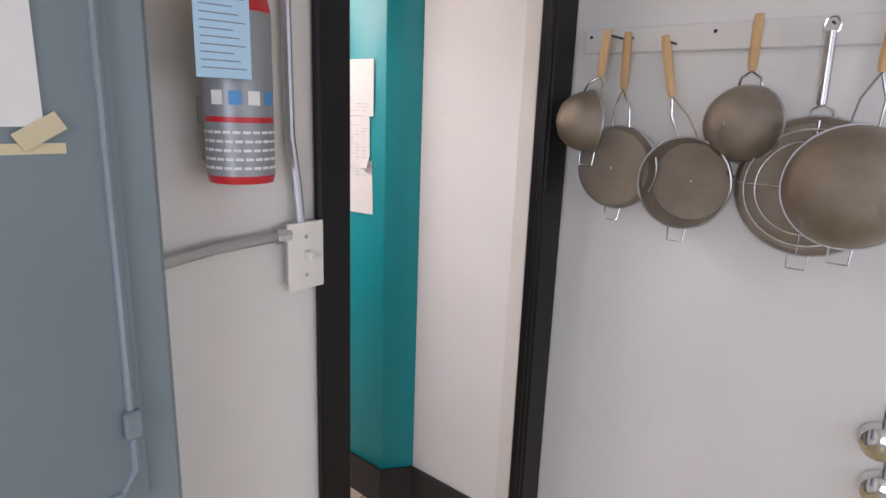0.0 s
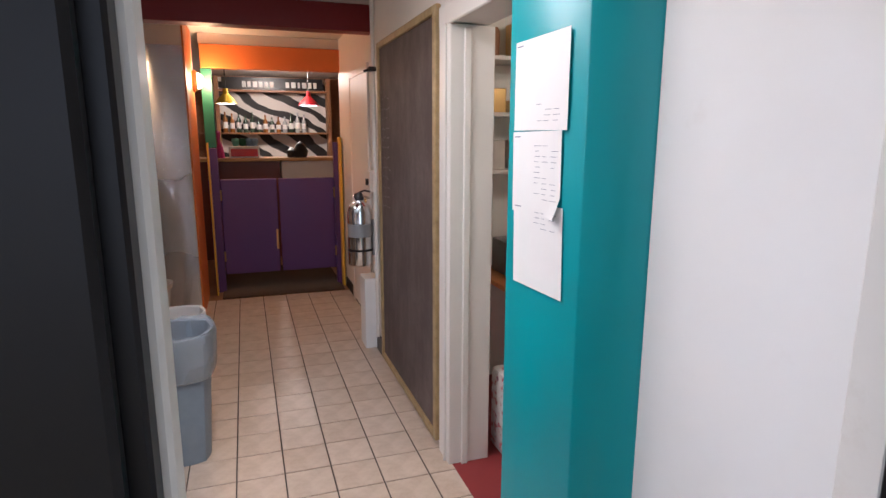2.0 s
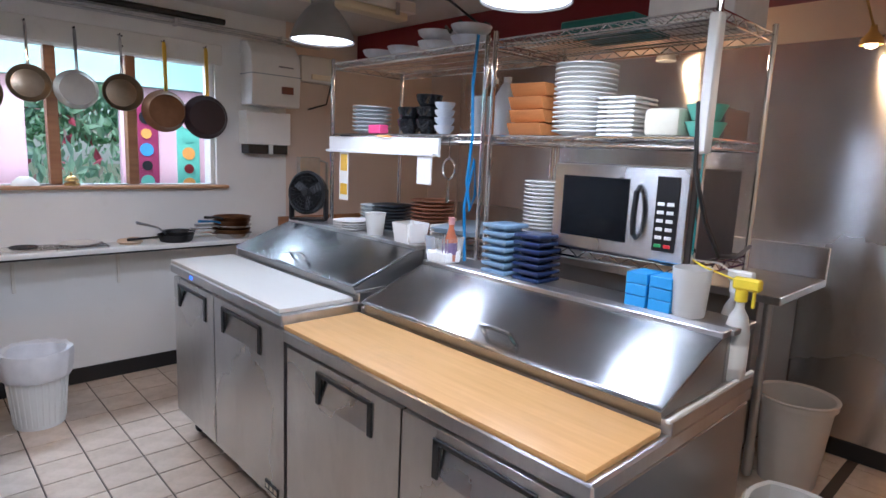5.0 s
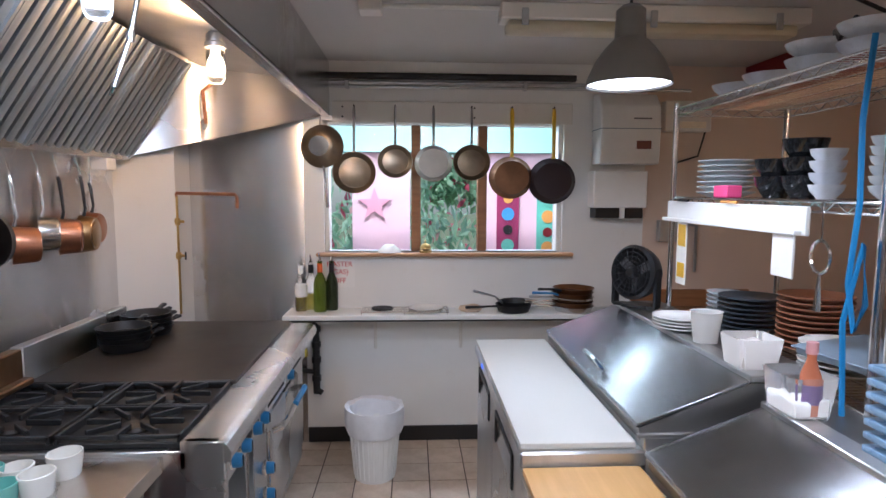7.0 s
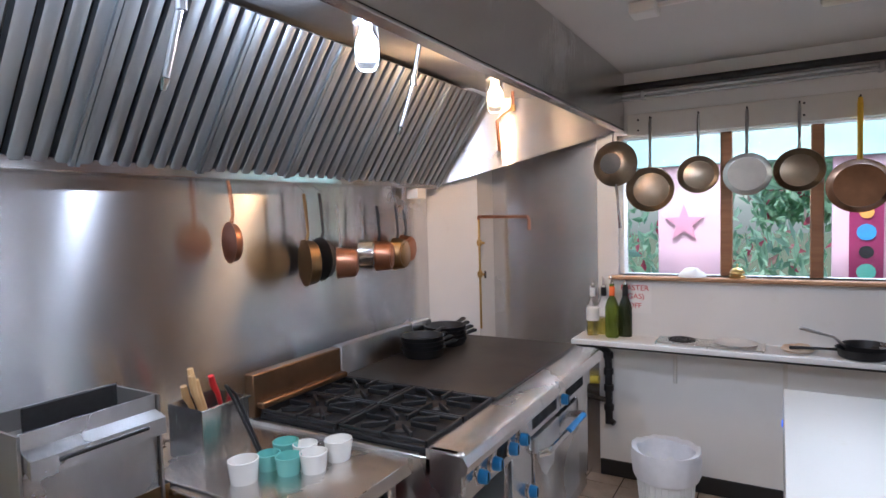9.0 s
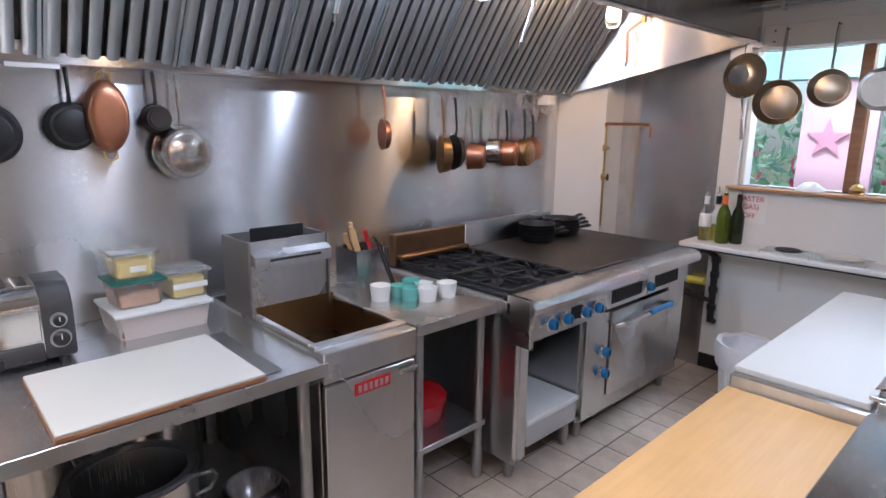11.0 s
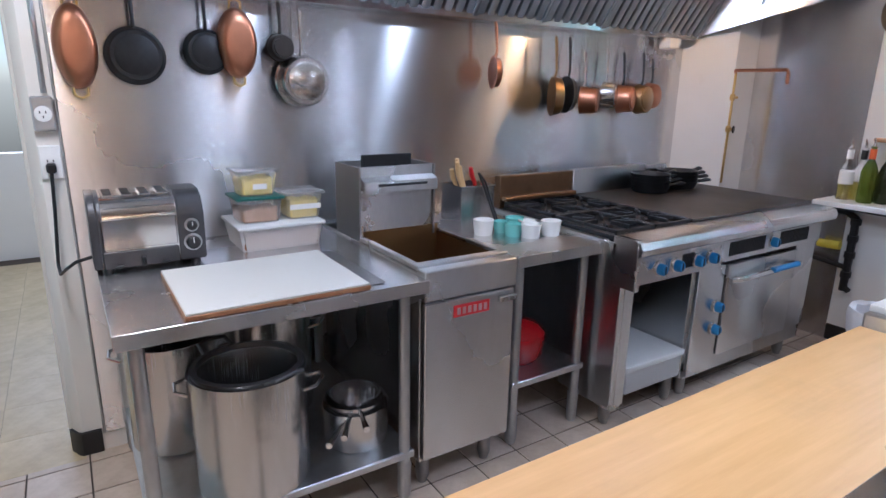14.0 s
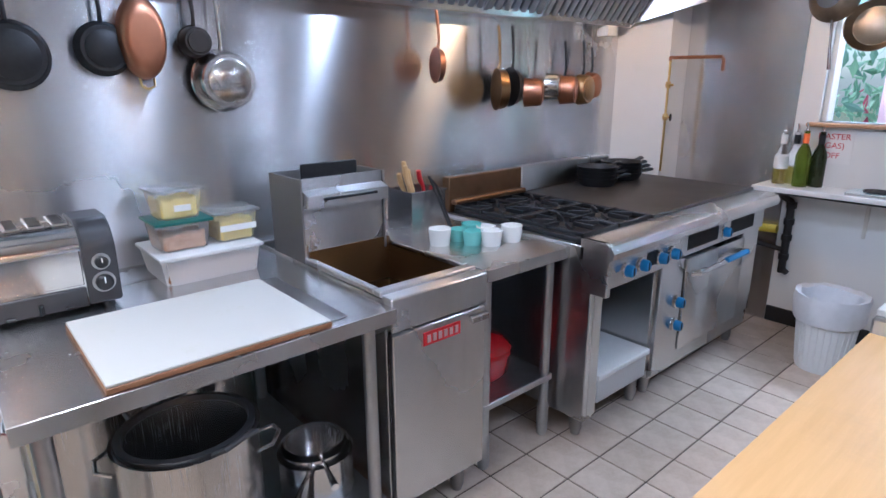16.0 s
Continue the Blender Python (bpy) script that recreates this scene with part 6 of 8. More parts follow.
for y, x, m, liq in ((0.53, -2.74, WHITEPL, None), (0.6, -2.62, plain("yellow_trigger", (0.8, 0.62, 0.03), 0.4), None)):
    e = thing("spray_bottle", (x, y + 0.035, 0.85), "clear spray bottle with a coloured trigger hanging from the shelf", "spray bottle", "spray bottles")
    part("bottle", L([(0, 0), (0.038, 0), (0.042, 0.008), (0.042, 0.14), (0.03, 0.19), (0.014, 0.215), (0.014, 0.24)], 20, (x, y + 0.04, 0.86)), MILKY, e)
    part("trigger_head", joined(B((x - 0.016, x + 0.016, y + 0.01, y + 0.1, 1.13, 1.165), bevel=0.006), T([(x, y + 0.03, 1.15), (x - 0.01, 0.5, 1.175), (-2.7, 0.42, 1.18)], 0.003, 6), B((x - 0.006, x + 0.006, y + 0.075, y + 0.085, 1.08, 1.135), bevel=0.002), L([(0.02, 1.095), (0.02, 1.13)], 12, (x, y + 0.04, 0))), m, e)
    part("paper_label", L([(0.0425, 0.04), (0.0425, 0.11)], 20, (x, y + 0.04, 0.86), False), PAPER, e)
section(-0.2, 0.04, 0.012, 0.955, 0.85, 1)
# boxes on top of the right unit
solid("cardboard_carton", B((-3.15, -2.85, 0.05, 0.4, 1.99, 2.12), bevel=0.004), plain("printed_white_card", (0.62, 0.6, 0.58), 0.7), "white printed carton on top of the shelf", "carton")
solid("plastic_sack", B((-3.12, -2.9, 0.12, 0.4, 2.122, 2.2), bevel=0.02, seg=2), plain("grey_sack", (0.45, 0.43, 0.42), 0.5), "grey plastic sack on the carton", "sack")
solid("green_tray", B((-3.1, -2.8, -0.35, 0.02, 1.99, 2.04), bevel=0.006), DKGREEN, "dark green plastic tray on the shelf", "tray")
section(-0.37, 0.15)
solid("shelf_lamp", joined(L([(0.06, 0), (0.05, 0.04), (0.02, 0.07)], 18, (-4.05, -0.75, 2.14)), T([(-4.05, -0.75, 2.2), (-4.2, -0.75, 2.2)], 0.008, 8)), ZINC, "small metal clip lamp against the wall", "lamp")
section(-0.2, 0.04, 0.012, 0.955, 0.85, 1)
section(-0.14, 0.04, 0.012, 0.955, 0.85, 1)
# left unit
stack("bowl", -2.9, -1.84, 1.604, 0.118, 7, 0.021, GREYBW, "pale grey bowl in a stack on the wire shelf", "bowl", "grey bowls")
solid("note_block", B((-2.83, -2.77, -1.68, -1.56, 1.604, 1.65)), plain("pink_notes", (0.8, 0.08, 0.25), 0.7), "stack of pink and red notes on the shelf", "paper")
for x, y, n in ((-2.88, -1.42, 2), (-2.9, -1.28, 3)):
    stack("black_bowl", x, y, 1.604, 0.075, n, 0.06, BLACKGL, "glossy black bowl stacked on the wire shelf", "bowl", "black bowls", False, 0.075)
stack("patterned_cup", -2.88, -1.12, 1.604, 0.055, 4, 0.036, BLUEWH, "blue patterned china bowl in a stack", "bowl", "patterned bowls", False, 0.045)
stack("patterned_cup", -2.88, -0.83, 1.604, 0.06, 6, 0.026, GREYBW, "pale bowl in a stack on the wire shelf", "bowl", "pale bowls", False, 0.04)
for y in (-1.0, -0.9):
    e = thing("jug", (-3.12, y, 1.604), "large plastic jug at the back of the shelf", "jug", "jugs on the shelf")
    part("body", L([(0, 0), (0.07, 0), (0.075, 0.01), (0.075, 0.17), (0.03, 0.25), (0.018, 0.26)], 20, (-3.12, y, 1.604)), plain("brown_syrup", (0.12, 0.05, 0.02), 0.3) if y < -0.95 else MILKY, e)
    part("cap", L([(0.022, 0.26), (0.022, 0.285), (0, 0.287)], 14, (-3.12, y, 1.604)), WHITEPL, e)
for y, n in ((-1.75, 1), (-1.5, 1), (-1.22, 2), (-0.95, 2)):
    stack("patterned_plate_bowl", -2.89, y, 1.99, 0.105, n, 0.05, BLUEWH, "blue patterned bowl on top of the wire shelf", "bowl", "patterned bowls above", False, 0.05)
coil = [(-2.95 + 0.09 * math.cos(a) + 0.01 * math.sin(3 * a), -1.05 + 0.14 * math.sin(a), 2.095 + 0.02 * math.sin(5 * a)) for a in [k * 0.35 for k in range(54)]]
solid("coiled_cable", T(coil, 0.007, 6), BLACKPL, "coil of black cable on top of the bowls", "cable")
lab = thing("ticket_rail", (-2.74, -1.4, 1.55), "white ticket strip along the shelf edge", "rail")
part("strip", B((-2.748, -2.735, -2.06, -0.98, 1.5, 1.585), bevel=0.003), WHITEPL, lab)
part("lip", B((-2.735, -2.71, -2.06, -1.0, 1.5, 1.515), bevel=0.003), WHITEPL, lab)
part("pen", T([(-2.72, -1.5, 1.59), (-2.72, -1.38, 1.59)], 0.005, 6), ORNG, lab)
part("pen", T([(-2.72, -1.9, 1.59), (-2.72, -1.8, 1.59)], 0.005, 6), BLACKPL, lab)
solid("note_pad", B((-2.73, -2.722, -1.14, -1.02, 1.37, 1.5)), PAPER, "white paper pad hanging from the shelf edge", "paper")
fl = thing("flyer", (-2.73, -1.87, 1.3), "white and yellow flyer hanging from the shelf", "flyer")
part("sheet", B((-2.736, -2.733, -1.93, -1.83, 1.24, 1.5), bevel=0), PAPER, fl)
part("yellow_block", B((-2.7328, -2.731, -1.915, -1.84, 1.4, 1.49), bevel=0), YELLOWP, fl)
part("yellow_block", B((-2.7328, -2.731, -1.915, -1.84, 1.27, 1.33), bevel=0), YELLOWP, fl)
ring = thing("key_ring", (-2.73, -0.9, 1.4), "metal ring of tools hanging from the shelf", "ring")
part("ring", T(arc((-2.72, -0.88, 1.45), 0.045, 0, 345, 23, "yz"), 0.005, 6, True), CHROME, ring)
part("chain", T([(-2.72, -0.88, 1.6), (-2.72, -0.88, 1.495)], 0.003, 6), CHROME, ring)
part("tool", T([(-2.72, -0.88, 1.405), (-2.72, -0.88, 1.3)], [0.004, 0.012], 6), CHROME, ring)
solid("blue_cable", T([(-2.7, -0.69, 2.0), (-2.69, -0.7, 1.8), (-2.685, -0.68, 1.6), (-2.69, -0.71, 1.4), (-2.7, -0.69, 1.28), (-2.72, -0.68, 1.35), (-2.7, -0.675, 1.5), (-2.69, -0.72, 1.3), (-2.7, -0.71, 1.06)], 0.008, 6), BLUEPL, "blue cable hanging along the shelf post", "cable")
solid("black_cable", T([(-2.66, 0.43, 1.7), (-2.65, 0.45, 1.5), (-2.66, 0.5, 1.35), (-2.75, 0.52, 1.24), (-2.95, 0.5, 1.22), (-3.2, 0.45, 1.23)], 0.008, 6), BLACKPL, "black power cable beside the microwave", "cable")
solid("power_strip", B((-2.7, -2.655, 0.435, 0.475, 1.55, 1.95), bevel=0.006), WHITEPL, "white power strip tied to the shelf post", "power strip")
stack("plate", -2.92, -1.62, 1.065, 0.125, 9, 0.018, DARKPL, "dark stoneware plate in a stack", "plate", "dark plates")
stack("plate", -3.05, -1.4, 1.065, 0.13, 10, 0.02, TERRA, "brown stoneware plate in a stack", "plate", "brown plates")
stack("plate", -2.93, -1.86, 1.065, 0.075, 8, 0.018, GREYBW, "small pale plate in a stack", "plate", "small plates")
stack("plate", -2.97, -1.1, 1.065, 0.14, 5, 0.018, PORCELAIN, "white oval plate in a stack", "plate", "white oval plates")
section(-0.14, 0.04, 0.054, 0.955, 0.85, 1)
NAPKIN = plain("soft_paper_napkin", (0.62, 0.58, 0.54), 0.9, var=0.15)
stack("plate", -2.62, -1.58, 1.07, 0.11, 4, 0.012, PORCELAIN, "white plate in a low stack on the prep table", "plate", "plates on the prep table")
e = thing("plastic_cup", (-2.6, -1.34, 1.07), "cloudy plastic cup of sauce on the prep table", "cup")
part("cup", L([(0, 0), (0.042, 0), (0.056, 0.105), (0.059, 0.107), (0.053, 0.105), (0.04, 0.004), (0, 0.004)], 24, (-2.61, -1.34, 1.07)), MILKY, e)
part("sauce", L([(0, 0.01), (0.041, 0.01), (0.046, 0.05), (0, 0.052)], 20, (-2.61, -1.34, 1.07)), plain("pale_sauce", (0.6, 0.52, 0.35), 0.5), e)
e = tub("plastic_tub", -2.68, -2.54, -1.1, -0.95, 1.07, 0.09, MILKY, NAPKIN, 0.07, None, "cloudy tub of paper napkins on the prep table")
section(-0.14, 0.04, 0.012, 0.955, 0.85, 1)
solid("serving_tray", moved(B((-0.13, 0.13, -0.17, 0.17, 0, 0.02), (-0.14, 0.14, -0.18, 0.18, 0.02, 0.026)), pose(-2.9, -0.86, 1.16, 0, 4, 10)), GREYPL, "grey plastic tray resting on the plates", "tray")
section(-0.14, 0.04, 0.048, 0.955, 0.85, 1)
e = tub("clear_tub", -2.66, -2.53, -0.82, -0.66, 1.024, 0.11, CLEARPL, PAPER, 0.05, None, "clear plastic tub with a sauce bottle inside")
e = thing("sauce_bottle", (-2.6, -0.7, 1.03), "small sauce bottle with purple label in the tub", "bottle")
part("bottle", L([(0, 0), (0.026, 0), (0.026, 0.1), (0.012, 0.14), (0.012, 0.16)], 16, (-2.6, -0.7, 1.034)), plain("orange_sauce", (0.5, 0.16, 0.08), 0.2), e)
part("paper_label", L([(0.0265, 0.03), (0.0265, 0.08)], 16, (-2.6, -0.7, 1.034), False), PURPLE, e)
part("cap", L([(0.015, 0.155), (0.015, 0.185), (0, 0.187)], 12, (-2.6, -0.7, 1.034)), plain("pink_cap", (0.6, 0.3, 0.3), 0.5), e)
section(-0.14, 0.04, 0.054, 0.955, 0.85, 1)
fan = thing("desk_fan", (-2.62, -2.06, 1.07), "black plastic desk fan on the prep table", "fan")
fx, fy, fz = -2.6, -2.06, 1.225
FM = pose(fx, fy, fz, 0, 84, 34)
FB = pose(fx, fy, 0, 0, 0, 40) @ pose(-fx, -fy, 0)
part("housing", moved(L([(0.0, -0.11), (0.07, -0.105), (0.105, -0.05), (0.12, 0.0), (0.122, 0.03), (0.11, 0.045), (0.108, 0.03)], 30, cap=False), FM), BLACKPL, fan)
part("grille", joined(*[moved(T(arc((0, 0, 0.04), r, 0, 345, 23, "xy"), 0.0025, 5, True), FM) for r in (0.03, 0.05, 0.07, 0.09, 0.108)], *[moved(T([(0.02 * math.cos(a), 0.02 * math.sin(a), 0.046), (0.11 * math.cos(a), 0.11 * math.sin(a), 0.04)], 0.0022, 5), FM) for a in [k * math.pi / 9 for k in range(18)]]), BLACKPL, fan)
part("hub", moved(L([(0.0, 0.055), (0.018, 0.052), (0.024, 0.04), (0.024, 0.02)], 16), FM), BLACKPL, fan)
part("blades", joined(*[moved(B((0.02, 0.095, -0.02, 0.02, -0.003, 0.003), bevel=0.001), FM @ pose(0, 0, 0.005, 0, 0, a) @ pose(0, 0, 0, 25)) for a in (0, 120, 240)]), GREYMET, fan)
part("stand", moved(joined(B((fx - 0.07, fx + 0.05, fy - 0.05, fy + 0.07, 1.07, 1.085), bevel=0.006), B((fx - 0.025, fx + 0.025, fy + 0.1, fy + 0.118, 1.075, 1.25), bevel=0.006), B((fx - 0.025, fx + 0.025, fy - 0.118, fy - 0.1, 1.075, 1.25), bevel=0.006), B((fx - 0.025, fx + 0.025, fy - 0.11, fy + 0.11, 1.07, 1.084), bevel=0.004)), FB), BLACKPL, fan)
section(-0.37, -0.05, 0.04)
# back counter against the west wall
bc = thing("back_counter", (-3.9, -1.0, 0), "stainless counter with raised backsplash behind the shelves", "counter")
part("top", B((-4.18, -3.45, -2.4, 0.42, 0.87, 0.91), bevel=0.004), STEELH, bc)
part("backsplash", B((-4.18, -4.15, -2.4, 0.42, 0.91, 1.08), bevel=0.004), STEELH, bc)
part("cabinet", B((-4.17, -3.55, -2.38, 0.3, 0.1, 0.87), bevel=0.004), STEELD, bc)
for x, y in ((-3.5, 0.36), (-3.5, -2.3)):
    round_leg(x, y, 0, 0.87, bc)
for y in (0.1, -2.2):
    round_leg(-4.1, y, 0, 0.12, bc)

section()
# ---- pendants and ceiling fixtures ----
SHADEO = plain("grey_enamel_shade", (0.2, 0.185, 0.165), 0.4, 0.1)


def pendant(x, y):
    e = thing("pendant_lamp", (x, y, 2.0), "grey metal pendant lamp, lit, hanging over the prep tables", "lamp", "pendant lamps")
    part("shade", L([(0.14, 0.0), (0.136, 0.02), (0.112, 0.075), (0.08, 0.12), (0.056, 0.145), (0.05, 0.15), (0.047, 0.24), (0.03, 0.255), (0.012, 0.26), (0.012, 0.25), (0.045, 0.14), (0.075, 0.115), (0.131, 0.018), (0.136, 0.0)], 36, (x, y, 1.985), False), SHADEO, e)
    part("diffuser", L([(0.0, 0.012), (0.132, 0.012), (0.132, 0.008), (0.0, 0.006)], 36, (x, y, 1.985)), SHADEIN, e).visible_shadow = False
    part("cord", T([(x, y, 2.24), (x, y, CEILING)], 0.005, 6), BLACKPL, e)


for x, y in PENDANTS:
    pendant(x, y)
section(0, 0.35)
ft = thing("fluorescent_fixture", (-2.7, -2.11, CEILING), "unlit fluorescent ceiling fixture with a yellowed cover", "light fixture")
part("tray", B((-3.35, -2.0, -2.17, -2.05, 2.36, CEILING - 0.001), bevel=0.006), CREAM, ft)
part("cover", B((-3.3, -2.03, -2.16, -2.06, 2.31, 2.36), bevel=0.015, seg=2), glassy("yellowed_acrylic", (0.85, 0.75, 0.55), 0.3, 0.5, 1.3), ft)
for x in (-2.1, -2.65, -3.2):
    part("clip", B((x - 0.015, x + 0.015, -2.045, -2.035, 2.33, 2.4), bevel=0.003), ZINC, ft)
cc = thing("ceiling_conduit", (-1.73, -2.11, CEILING), "thin painted conduit feeding the fluorescent ceiling fixture", "conduit")
part("tube", T([(-1.45, -2.11, CEILING - 0.014), (-1.999, -2.11, CEILING - 0.014)], 0.01, 8), CREAM, cc)
part("junction_box", B((-1.5, -1.4, -2.16, -2.06, CEILING - 0.045, CEILING - 0.001), bevel=0.006), CREAM, cc)
section(0, 0.28)
solid("ceiling_cable", T([(-2.34, -1.4, 2.42), (-2.45, -1.35, 2.34), (-2.65, -1.25, 2.27), (-2.85, -1.15, 2.22), (-2.95, -1.05, 2.12)], 0.006, 6), BLACKPL, "black cable drooping from the pendant lamp", "cable")

section(-0.33, 0.05, 0.02)
# ---- doorway and entry room ----
dr = thing("door_1", (0.55, 1.43, 0), "black painted doorway casing without a door", "doorway", kind="structure")
part("casing", B((0.531, 0.552, 0.965, 1.044, 0, 2.12), bevel=0.005), BLACKP, dr)
part("casing", B((0.531, 0.552, 1.785, 1.899, 0, 2.12), bevel=0.005), BLACKP, dr)
part("head_casing", B((0.531, 0.552, 1.044, 1.785, 2.085, 2.17), bevel=0.005), BLACKP, dr)
part("jamb", B((0.5, 0.53, 1.031, 1.058, 0, 2.1), bevel=0.003), BLACKP, dr)
part("jamb", B((0.5, 0.53, 1.785, 1.839, 0, 2.1), bevel=0.003), BLACKP, dr)
part("door_stop", B((0.533, 0.548, 1.768, 1.785, 0, 2.09), bevel=0.004), BLACKP, dr)
part("inner_trim", B((0.44, 0.498, 1.793, 1.839, 0, 2.1), bevel=0.004), TRIMW, dr)
part("inner_trim", B((0.453, 0.498, 1.031, 1.066, 0, 2.1), bevel=0.004), TRIMW, dr)
section()
struct("baseboard_hall", P([(-0.746, 1.772), (-0.394, 1.772), (-0.32, 1.878), (0.11, 1.883), (0.11, 1.894), (-0.327, 1.8885), (-0.4005, 1.7845), (-0.746, 1.7845)], "z", 0, 0.16), BASEB, "black rubber baseboard round the teal wall end")
struct("floor_entry", B((0.05, 3.5, 1.0, 1.98, -0.006, -0.002), (0.2, 3.5, -2.0, 1.08, -0.006, -0.002), bevel=0), GROUT, "floor bed of the entry room")
section(-0.33, 0.05, 0.02)

GREYEN = painted("grey_enamel", (0.22, 0.27, 0.29), 0.42, 0.06, 60, 0.1)
pn = thing("electric_panel", (0.59, 0.33, 1.4), "large grey enamelled electrical cabinet with a taped paper", "electrical panel")
part("box", B((0.531, 0.65, 0.02, 0.63, 0.8, 2.1), bevel=0.008), GREYEN, pn)
dd = part("door", B((0.65, 0.662, 0.06, 0.577, 1.01, 2.06), bevel=0.008, seg=2), GREYEN, pn)
part("door_edge", T([(0.662, 0.562, 2.05), (0.662, 0.562, 1.06), (0.662, 0.542, 1.03), (0.662, 0.1, 1.03)], 0.006, 8), GREYEN, dd)
part("latch", B((0.662, 0.675, 0.55, 0.572, 1.11, 1.15), bevel=0.003), GREYEN, dd)
TAPE = plain("yellowed_tape", (0.66, 0.58, 0.36), 0.5)
for (a, b, c, d, r) in ((0.2, 0.5, 1.52, 1.8, 0), (0.05, 0.4, 1.3, 1.38, -8)):
    pp = thing("paper_sheet", (0.665, (a + b) / 2, c), "white paper taped to the grey electrical cabinet", "paper", "papers on the cabinet")
    part("sheet", moved(B((-0.001, 0.001, a - (a + b) / 2, b - (a + b) / 2, 0, d - c), bevel=0), pose(0.665, (a + b) / 2, c, r)), PAPER, pp)
    if r == 0:
        for z in (1.72, 1.7):
            part("writing", B((0.6662, 0.6672, 0.3, 0.44, z, z + 0.003), bevel=0), INK, pp)
        part("tape", moved(B((-0.0015, 0.0015, -0.025, 0.025, -0.011, 0.011), bevel=0), pose(0.667, 0.495, 1.515, 30)), TAPE, pp)
        part("tape", B((0.6636, 0.6645, 0.2, 0.52, 1.49, 1.502), bevel=0), TAPE, pp)
cd = thing("wall_conduit", (0.55, 0.85, 1.3), "metal conduit pipes running to a light switch", "conduit")
part("riser", T([(0.548, 0.895, 2.42), (0.548, 0.905, 1.5), (0.55, 0.915, 1.42), (0.553, 0.92, 1.34)], 0.009, 10), ZINC, cd)
part("branch", T([(0.548, 0.632, 1.306), (0.548, 0.75, 1.32), (0.55, 0.885, 1.325)], 0.011, 10), ZINC, cd)
part("connector", T([(0.55, 0.865, 1.325), (0.551, 0.893, 1.325)], 0.016, 10), CHROME, cd)
sw = thing("light_switch", (0.55, 0.928, 1.22), "cream light switch on a metal wall box", "switch")
part("box", B((0.531, 0.557, 0.893, 0.962, 1.225, 1.345), bevel=0.006), ZINC, sw)
pl = part("plate", B((0.557, 0.563, 0.886, 0.964, 1.218, 1.345), bevel=0.004, seg=2), plain("cream_switch_plastic", (0.8, 0.77, 0.68), 0.4, var=0.04), sw)
part("toggle", B((0.563, 0.58, 0.919, 0.931, 1.275, 1.293), bevel=0.003), bpy.data.materials["cream_switch_plastic"], pl)
for z in (1.245, 1.318):
    part("screw", moved(L([(0.004, 0), (0.003, 0.002), (0, 0.002)], 8), pose(0.563, 0.925, z, 0, 90, 0)), ZINC, pl)


def extinguisher(x, y, z, r, h, body, label, wall):
    e = thing("fire_extinguisher", (x, y, z), label, "fire extinguisher", "fire extinguishers")
    b = part("cylinder", L([(0, 0), (r * 0.95, 0), (r, 0.012), (r, h * 0.74), (r * 0.85, h * 0.82), (r * 0.4, h * 0.87), (r * 0.35, h * 0.9)], 28, (x, y, z)), body, e)
    part("valve", L([(r * 0.36, h * 0.88), (r * 0.36, h * 0.95), (r * 0.2, h)], 14, (x, y, z)), BLACKPL if body is not REDPL else CHROME, e)
    part("lever", T([(x, y, z + h), (x + 0.03, y + 0.03, z + h + 0.015), (x + 0.07, y + 0.06, z + h + 0.01)], 0.007, 8), BLACKPL, e)
    part("lever", T([(x, y, z + h * 0.96), (x + 0.04, y + 0.03, z + h * 0.95), (x + 0.07, y + 0.06, z + h * 0.93)], 0.006, 8), CHROME, e)
    part("gauge", moved(L([(0.018, 0), (0.018, 0.012), (0, 0.013)], 14), pose(x - 0.02, y - 0.02, z + h * 0.95, 0, -90, 30)), CHROME, e)
    return e


EX, EY, EZ = 0.605, 0.775, 1.435
e1 = extinguisher(EX, EY, EZ, 0.05, 0.34, REDPL, "red fire extinguisher with a large silver label and tag", 0.53)
SILV = plain("silver_label", (0.3, 0.31, 0.32), 0.4, 0.3)
part("label_wrap", L([(0.0506, 0.098), (0.0506, 0.245)], 28, (EX, EY, EZ), False), SILV, e1, "silver printed label")
part("label_wrap", L([(0.0506, 0.012), (0.0506, 0.09)], 28, (EX, EY, EZ), False), SILV, e1, "grey instruction label")
for k in range(14):
    a = radians(-100 + 16 * k)
    for j in range(5):
        part("print", moved(B((0.0504, 0.0512, -0.0055, 0.0055, 0, 0.004), bevel=0), pose(EX, EY, EZ + 0.022 + 0.013 * j, 0, 0, math.degrees(a) + 3 * (j % 2))), PAPER, e1)
for k in range(7):
    a = -66 + 30 * k
    part("print", moved(B((0.0504, 0.0512, -0.009, 0.009, 0, 0.02), bevel=0), pose(EX, EY, EZ + 0.115, 0, 0, a)), SKYB if k % 2 else PAPER, e1)
part("bracket", B((0.531, 0.56, 0.745, 0.805, 1.52, 1.56), (0.531, 0.56, 0.75, 0.8, 1.46, 1.48), bevel=0.003), ZINC, e1)
tg = part("inspection_tag", moved(B((-0.001, 0.001, -0.037, 0.037, -0.13, 0.0), bevel=0), pose(0.665, 0.72, 1.715, 0, 0, -12)), PAPERB, e1, "pale blue inspection tag")
PALEINK = plain("pale_ink", (0.24, 0.25, 0.3), 0.9)
for k in range(11):
    part("print", moved(B((0.0011, 0.0016, -0.03, 0.03 - 0.008 * (k % 3), -0.118 + 0.01 * k, -0.1165 + 0.01 * k), bevel=0), pose(0.665, 0.72, 1.715, 0, 0, -12)), PALEINK, tg)

section(-0.397, 0.08, 0.02)
